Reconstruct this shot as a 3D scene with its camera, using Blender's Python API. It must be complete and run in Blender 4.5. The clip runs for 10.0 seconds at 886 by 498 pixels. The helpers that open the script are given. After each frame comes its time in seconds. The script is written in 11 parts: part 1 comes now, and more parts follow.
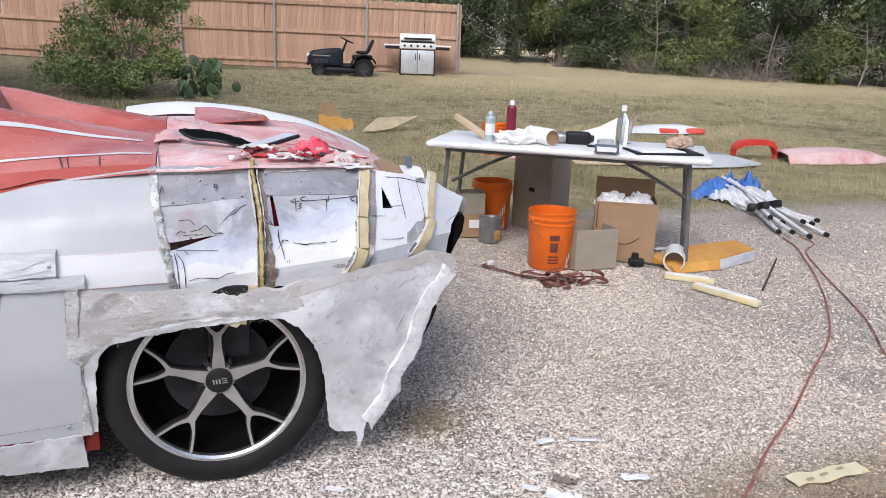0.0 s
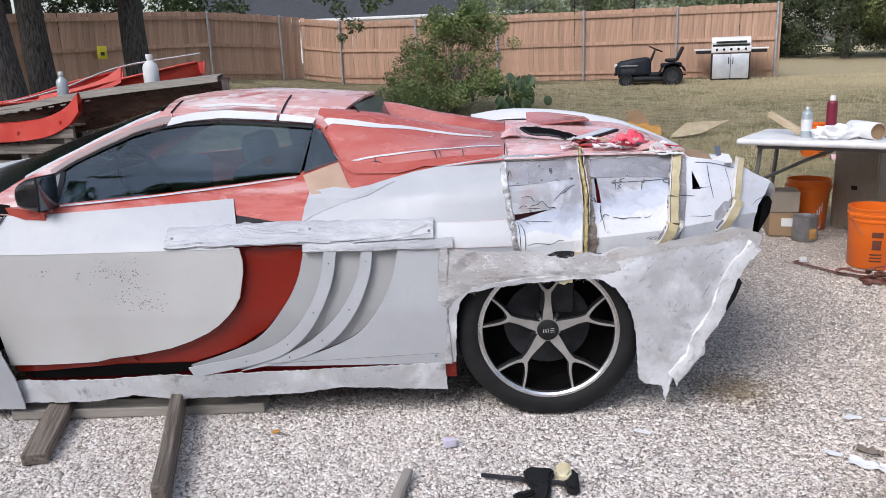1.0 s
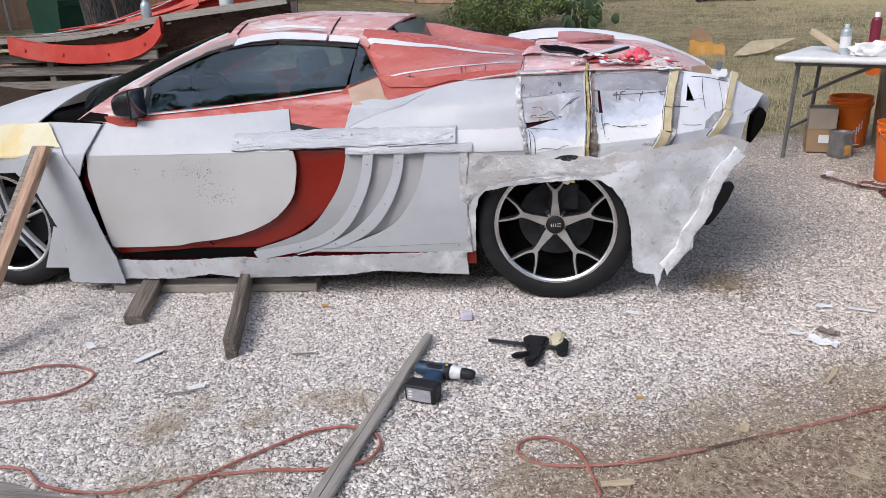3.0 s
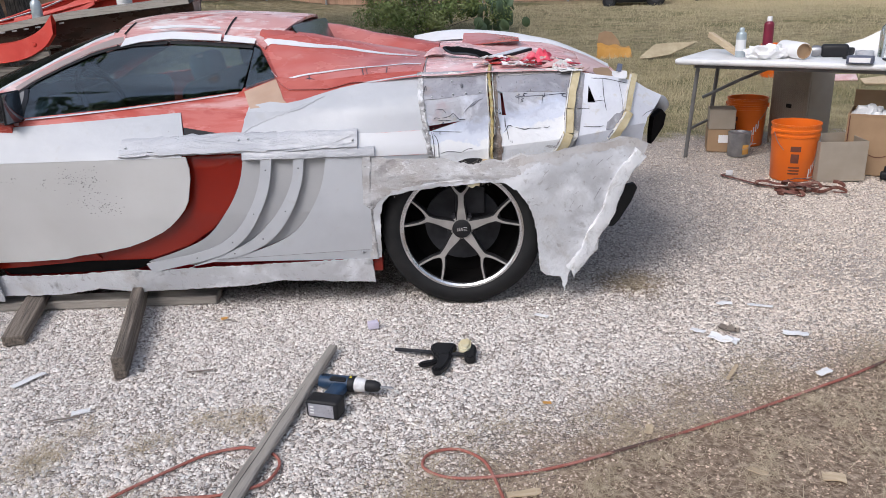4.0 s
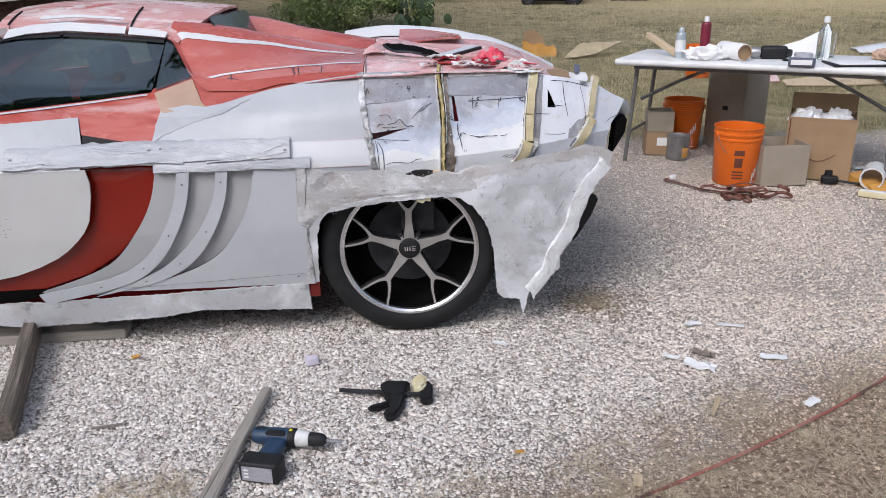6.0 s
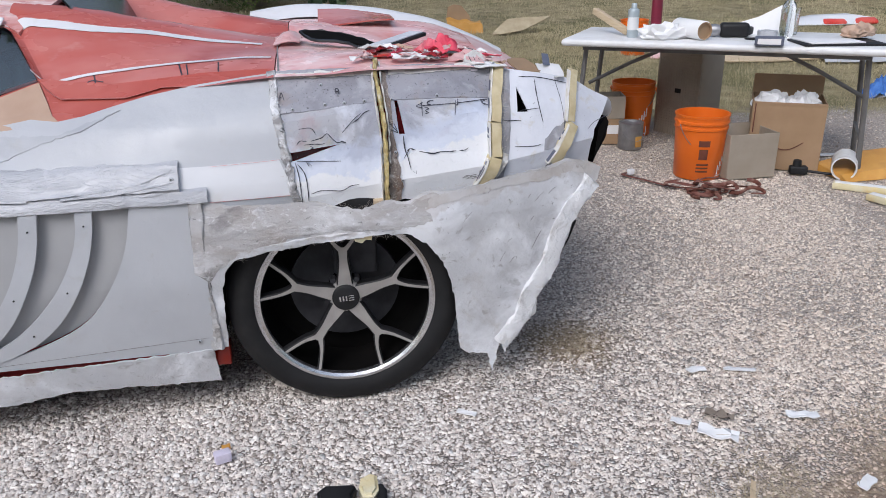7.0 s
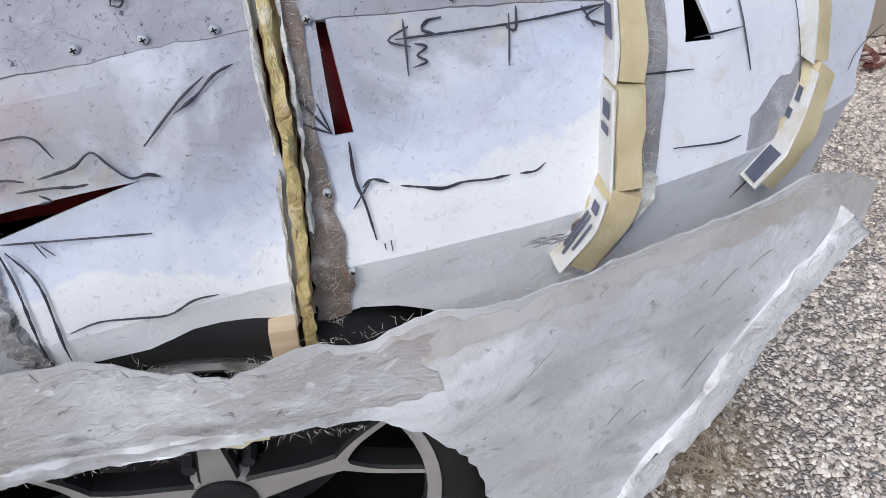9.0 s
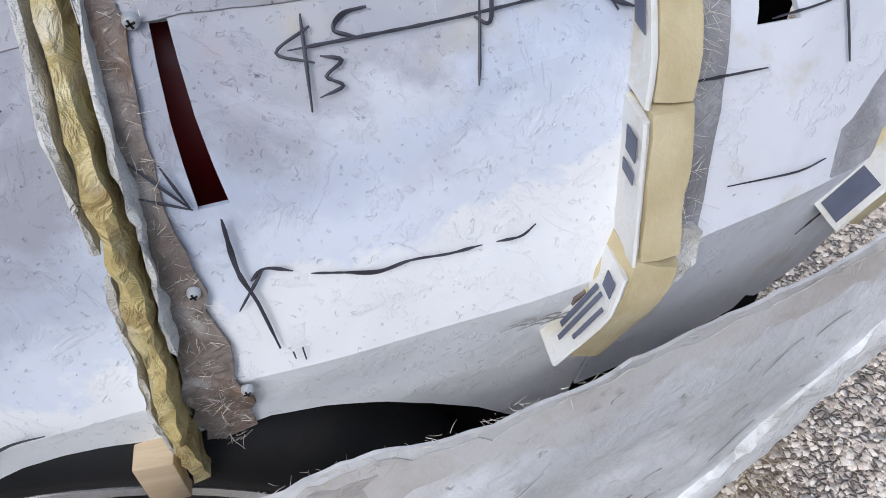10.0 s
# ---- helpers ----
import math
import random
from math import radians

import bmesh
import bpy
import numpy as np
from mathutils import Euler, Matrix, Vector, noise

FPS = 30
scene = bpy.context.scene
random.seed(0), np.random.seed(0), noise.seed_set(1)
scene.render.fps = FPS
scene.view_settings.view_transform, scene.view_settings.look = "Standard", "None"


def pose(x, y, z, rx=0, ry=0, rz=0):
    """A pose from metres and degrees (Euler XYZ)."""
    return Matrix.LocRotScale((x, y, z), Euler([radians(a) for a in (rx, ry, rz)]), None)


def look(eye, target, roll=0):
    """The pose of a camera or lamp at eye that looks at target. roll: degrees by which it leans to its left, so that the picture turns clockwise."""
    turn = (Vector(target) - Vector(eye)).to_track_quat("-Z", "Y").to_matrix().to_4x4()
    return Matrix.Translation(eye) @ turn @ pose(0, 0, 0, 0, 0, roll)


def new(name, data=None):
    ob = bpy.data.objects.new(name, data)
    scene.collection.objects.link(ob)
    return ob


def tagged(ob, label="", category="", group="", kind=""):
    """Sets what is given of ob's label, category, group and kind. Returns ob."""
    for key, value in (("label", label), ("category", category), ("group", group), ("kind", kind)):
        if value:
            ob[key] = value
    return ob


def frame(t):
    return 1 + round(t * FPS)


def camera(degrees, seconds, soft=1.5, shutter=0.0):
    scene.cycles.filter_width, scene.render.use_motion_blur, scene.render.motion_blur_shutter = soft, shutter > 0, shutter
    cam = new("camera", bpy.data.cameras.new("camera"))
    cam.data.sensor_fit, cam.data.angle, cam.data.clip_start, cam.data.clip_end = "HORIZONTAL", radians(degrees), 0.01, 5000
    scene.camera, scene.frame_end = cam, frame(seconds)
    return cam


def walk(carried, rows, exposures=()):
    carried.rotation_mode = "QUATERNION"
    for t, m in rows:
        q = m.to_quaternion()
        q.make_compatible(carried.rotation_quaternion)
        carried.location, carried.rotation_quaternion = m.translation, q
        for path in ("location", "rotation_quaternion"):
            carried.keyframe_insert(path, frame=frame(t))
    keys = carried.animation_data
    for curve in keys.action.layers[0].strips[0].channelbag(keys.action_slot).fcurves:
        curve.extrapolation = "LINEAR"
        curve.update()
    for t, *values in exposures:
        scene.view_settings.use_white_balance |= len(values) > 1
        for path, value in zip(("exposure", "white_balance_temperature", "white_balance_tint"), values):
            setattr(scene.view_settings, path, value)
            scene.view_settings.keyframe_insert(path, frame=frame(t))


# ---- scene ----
cam = camera(60.7, 10.0, soft=0.45)
PATH = [
    (0, (-0.02, -2.217, 1.36), (0.577, -0.381, 0.84), 2.1),
    (0.5, (-0.068, -2.45, 1.363), (0.178, -0.521, 0.898), -0.8),
    (1, (-0.138, -2.675, 1.339), (-0.313, -0.743, 0.853), -2.2),
    (1.5, (-0.038, -2.846, 1.326), (-0.459, -0.953, 0.838), -2.2),
    (2, (0.022, -2.955, 1.355), (-0.408, -1.075, 0.827), -2.1),
    (2.5, (0.066, -3.082, 1.357), (-0.364, -1.226, 0.75), -3.2),
    (3, (0.129, -3.122, 1.363), (-0.241, -1.274, 0.693), -3.1),
    (3.2, (0.179, -3.099, 1.361), (-0.142, -1.248, 0.674), -3.0),
    (4.3, (0.184, -3.017, 1.346), (0.053, -1.136, 0.681), -2.0),
    (4.5, (0.142, -3.001, 1.361), (0.026, -1.117, 0.701), -1.7),
    (5, (0.062, -2.942, 1.369), (-0.024, -1.049, 0.727), -1.2),
    (5.5, (0.096, -2.89, 1.351), (0.051, -0.996, 0.711), -1.4),
    (5.7, (0.075, -2.829, 1.34), (0.069, -0.94, 0.684), -1.2),
    (6.8, (0.031, -2.147, 1.294), (0.237, -0.3, 0.555), -1.3),
    (7, (0.012, -2.013, 1.303), (0.264, -0.176, 0.553), -1.1),
    (7.5, (-0.021, -1.647, 1.315), (0.309, 0.154, 0.511), -0.6),
    (8, (0.009, -1.23, 1.268), (0.373, 0.515, 0.361), -0.1),
    (8.5, (0.044, -0.884, 1.218), (0.357, 0.796, 0.178), -0.6),
    (9, (0.162, -0.564, 1.14), (0.45, 0.998, -0.076), -0.3),
    (9.5, (0.186, -0.367, 1.123), (0.435, 1.057, -0.259), -0.6),
    (10, (0.249, -0.287, 1.107), (0.509, 1.033, -0.373), -0.2),
]
walk(cam, [(t, look(eye, target, roll)) for t, eye, target, roll in PATH],
     exposures=[(0, 0.44, 6240, 13), (0.6, 0.36, 6180, 13), (1.5, 0.43, 6150, 12), (3, 0.32, 6230, 13), (5, 0.28, 6270, 13), (7, 0.14, 6100, 12), (8.5, 0.15, 6060, 11), (9.2, 0.15, 6040, 10), (10, 0.13, 5990, 10)])

# ---- light ----
world = bpy.data.worlds.new("overcast_sky")
scene.world = world
world.use_nodes = True
wn = world.node_tree
sky = wn.nodes.new("ShaderNodeTexSky")
sky.sky_type = "NISHITA"
sky.sun_disc = False
sky.sun_elevation = radians(46)
sky.sun_rotation = radians(215)
sky.air_density, sky.dust_density, sky.ozone_density = 1.3, 2.6, 1.5
# broken cloud over the sky's own gradient
wc, wz, wr, wm = (wn.nodes.new(k) for k in ("ShaderNodeTexCoord", "ShaderNodeTexNoise", "ShaderNodeMapRange", "ShaderNodeMix"))
wz.inputs["Scale"].default_value, wz.inputs["Detail"].default_value = 2.4, 6
wn.links.new(wc.outputs["Generated"], wz.inputs["Vector"])
wr.inputs[1].default_value, wr.inputs[2].default_value, wr.inputs[3].default_value, wr.inputs[4].default_value = 0.35, 0.65, 0.55, 1.45
wn.links.new(wz.outputs["Fac"], wr.inputs[0])
wm.data_type, wm.blend_type = "RGBA", "MULTIPLY"
wm.inputs[0].default_value = 1.0
wh = wn.nodes.new("ShaderNodeHueSaturation")  # thin overcast greys the blue
wh.inputs["Saturation"].default_value = 0.7
wn.links.new(sky.outputs[0], wh.inputs["Color"])
wn.links.new(wh.outputs[0], wm.inputs[6]), wn.links.new(wr.outputs[0], wm.inputs[7])
wn.links.new(wm.outputs[2], wn.nodes["Background"].inputs[0])
wn.nodes["Background"].inputs[1].default_value = 0.13
sun = new("sun", bpy.data.lights.new("sun", "SUN"))
sun.data.energy, sun.data.angle, sun.data.color = 1.4, radians(30), (1.0, 0.97, 0.94)
sun.matrix_world = look((-4.2, -6.3, 8.0), (0, 0, 0))


# ---- materials ----
def surface(name, low, high, scale=8.0, rough=0.6, metal=0.0, bump=0.1, grain=120.0, stain=None, stain_scale=3.0, stain_amount=0.5,
            stretch=(1, 1, 1), piece=0.0, detail=6.0, gloss_spread=0.15, coat=0.0, spec=0.5):
    """A two-scale procedural surface: a blend of two tones, stains of a third, fine grain in the relief."""
    m = bpy.data.materials.new(name)
    m.use_nodes = True
    t, n = m.node_tree, m.node_tree.nodes
    b = n["Principled BSDF"]
    link = t.links.new
    tc = n.new("ShaderNodeTexCoord")
    mp = n.new("ShaderNodeMapping")
    mp.inputs["Scale"].default_value = stretch
    link(tc.outputs["Object"], mp.inputs[0])
    big = n.new("ShaderNodeTexNoise")
    big.inputs["Scale"].default_value, big.inputs["Detail"].default_value = scale, detail
    link(mp.outputs[0], big.inputs["Vector"])
    ramp = n.new("ShaderNodeValToRGB")
    ramp.color_ramp.elements[0].position, ramp.color_ramp.elements[1].position = 0.32, 0.68
    ramp.color_ramp.elements[0].color, ramp.color_ramp.elements[1].color = (*low, 1), (*high, 1)
    link(big.outputs["Fac"], ramp.inputs[0])
    col = ramp.outputs[0]
    if stain:
        sn = n.new("ShaderNodeTexNoise")
        sn.inputs["Scale"].default_value, sn.inputs["Detail"].default_value, sn.inputs["Roughness"].default_value = stain_scale, 9.0, 0.65
        link(mp.outputs[0], sn.inputs["Vector"])
        sr = n.new("ShaderNodeMapRange")
        sr.inputs[1].default_value, sr.inputs[2].default_value, sr.inputs[4].default_value = 0.5, 0.66, stain_amount
        link(sn.outputs["Fac"], sr.inputs[0])
        mx = n.new("ShaderNodeMix")
        mx.data_type = "RGBA"
        link(sr.outputs[0], mx.inputs[0]), link(col, mx.inputs[6])
        mx.inputs[7].default_value = (*stain, 1)
        col = mx.outputs[2]
    if piece:
        oi = n.new("ShaderNodeObjectInfo")
        pr = n.new("ShaderNodeMapRange")
        pr.inputs[3].default_value, pr.inputs[4].default_value = 1 - piece, 1 + piece
        link(oi.outputs["Random"], pr.inputs[0])
        hv = n.new("ShaderNodeHueSaturation")
        link(pr.outputs[0], hv.inputs["Value"]), link(col, hv.inputs["Color"])
        col = hv.outputs[0]
    link(col, b.inputs["Base Color"])
    fine = n.new("ShaderNodeTexNoise")
    fine.inputs["Scale"].default_value, fine.inputs["Detail"].default_value = grain, 4.0
    link(mp.outputs[0], fine.inputs["Vector"])
    rr = n.new("ShaderNodeMapRange")
    rr.inputs[3].default_value, rr.inputs[4].default_value = max(0.02, rough - gloss_spread), min(1, rough + gloss_spread)
    link(big.outputs["Fac"], rr.inputs[0])
    link(rr.outputs[0], b.inputs["Roughness"])
    bp = n.new("ShaderNodeBump")
    bp.inputs["Strength"].default_value, bp.inputs["Distance"].default_value = bump, 0.01
    link(fine.outputs["Fac"], bp.inputs["Height"])
    link(bp.outputs[0], b.inputs["Normal"])
    b.inputs["Metallic"].default_value = metal
    b.inputs["Coat Weight"].default_value = coat
    b.inputs["Specular IOR Level"].default_value = spec
    return m


def layered(name, base, layers, reliefs=(), rough=0.5, metal=0.0, gloss_scale=8.0, gloss_spread=0.12, stretch=(1, 1, 1), tone_bands=()):
    """A base tone under layers (tone, scale, low, high, amount, detail, warp); reliefs are (scale, low, high, metres,
    detail, warp);
    bands of another tone by height are (tone, lower edge, upper edge, amount); they climb with x and have uneven
    borders."""
    m = bpy.data.materials.new(name)
    m.use_nodes = True
    n, link = m.node_tree.nodes, m.node_tree.links.new
    b = n["Principled BSDF"]
    tc = n.new("ShaderNodeTexCoord")
    mp = n.new("ShaderNodeMapping")
    mp.inputs["Scale"].default_value = stretch
    link(tc.outputs["Object"], mp.inputs[0])
    seed = [0.0]

    def cloud(scale, low, high, top, detail, warp):
        seed[0] += 3.71
        sh = n.new("ShaderNodeVectorMath")
        link(mp.outputs[0], sh.inputs[0])
        sh.inputs[1].default_value = (seed[0], seed[0] * 0.7, seed[0] * 0.3)
        nz = n.new("ShaderNodeTexNoise")
        nz.inputs["Scale"].default_value, nz.inputs["Detail"].default_value, nz.inputs["Distortion"].default_value = scale, detail, warp
        nz.inputs["Roughness"].default_value = 0.6
        link(sh.outputs[0], nz.inputs["Vector"])
        r = n.new("ShaderNodeMapRange")
        r.inputs[1].default_value, r.inputs[2].default_value, r.inputs[4].default_value = low, high, top
        link(nz.outputs["Fac"], r.inputs[0])
        return r.outputs[0]

    col = None
    for tone, scale, low, high, top, detail, warp in layers:
        mx = n.new("ShaderNodeMix")
        mx.data_type = "RGBA"
        link(cloud(scale, low, high, top, detail, warp), mx.inputs[0])
        if col is None:
            mx.inputs[6].default_value = (*base, 1)
        else:
            link(col, mx.inputs[6])
        mx.inputs[7].default_value = (*tone, 1)
        col = mx.outputs[2]
    if tone_bands:
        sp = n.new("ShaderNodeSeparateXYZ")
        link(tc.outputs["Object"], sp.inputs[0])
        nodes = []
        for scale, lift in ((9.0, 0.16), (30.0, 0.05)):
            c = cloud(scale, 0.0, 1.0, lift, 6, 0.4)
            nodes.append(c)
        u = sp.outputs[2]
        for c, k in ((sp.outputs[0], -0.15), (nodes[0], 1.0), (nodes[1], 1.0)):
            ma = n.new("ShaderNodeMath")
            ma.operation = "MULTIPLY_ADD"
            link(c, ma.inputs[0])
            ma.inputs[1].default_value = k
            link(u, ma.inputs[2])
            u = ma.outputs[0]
        for tone, z0, z1, top in tone_bands:
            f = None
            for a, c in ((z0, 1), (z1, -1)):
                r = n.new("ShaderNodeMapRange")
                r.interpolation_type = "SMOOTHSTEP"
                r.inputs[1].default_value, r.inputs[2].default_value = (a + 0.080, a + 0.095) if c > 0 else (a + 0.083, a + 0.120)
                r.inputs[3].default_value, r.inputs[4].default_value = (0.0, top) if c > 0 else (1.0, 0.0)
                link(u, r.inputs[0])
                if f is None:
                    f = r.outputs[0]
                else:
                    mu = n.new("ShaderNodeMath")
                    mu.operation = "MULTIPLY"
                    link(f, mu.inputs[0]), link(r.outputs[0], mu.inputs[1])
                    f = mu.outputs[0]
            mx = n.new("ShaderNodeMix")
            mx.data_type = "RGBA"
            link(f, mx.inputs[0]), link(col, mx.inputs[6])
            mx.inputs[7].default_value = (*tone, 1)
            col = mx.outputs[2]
    link(col, b.inputs["Base Color"])
    high = None
    for scale, lo, hi, metres, detail, warp in reliefs:
        c = cloud(scale, lo, hi, metres, detail, warp)
        if high is None:
            high = c
        else:
            ad = n.new("ShaderNodeMath")
            link(high, ad.inputs[0]), link(c, ad.inputs[1])
            high = ad.outputs[0]
    if high is not None:
        bp = n.new("ShaderNodeBump")
        bp.inputs["Strength"].default_value, bp.inputs["Distance"].default_value = 1.0, 1.0
        link(high, bp.inputs["Height"])
        link(bp.outputs[0], b.inputs["Normal"])
    rr = cloud(gloss_scale, 0.3, 0.7, 2 * gloss_spread, 4, 0)
    ad = n.new("ShaderNodeMath")
    link(rr, ad.inputs[0])
    ad.inputs[1].default_value = max(0.05, rough - gloss_spread)
    link(ad.outputs[0], b.inputs["Roughness"])
    b.inputs["Metallic"].default_value = metal
    return m


def plain_glass(name, tint, rough=0.02, ior=1.45):
    m = bpy.data.materials.new(name)
    m.use_nodes = True
    b = m.node_tree.nodes["Principled BSDF"]
    b.inputs["Base Color"].default_value = (*tint, 1)
    b.inputs["Transmission Weight"].default_value, b.inputs["Roughness"].default_value, b.inputs["IOR"].default_value = 1.0, rough, ior
    return m


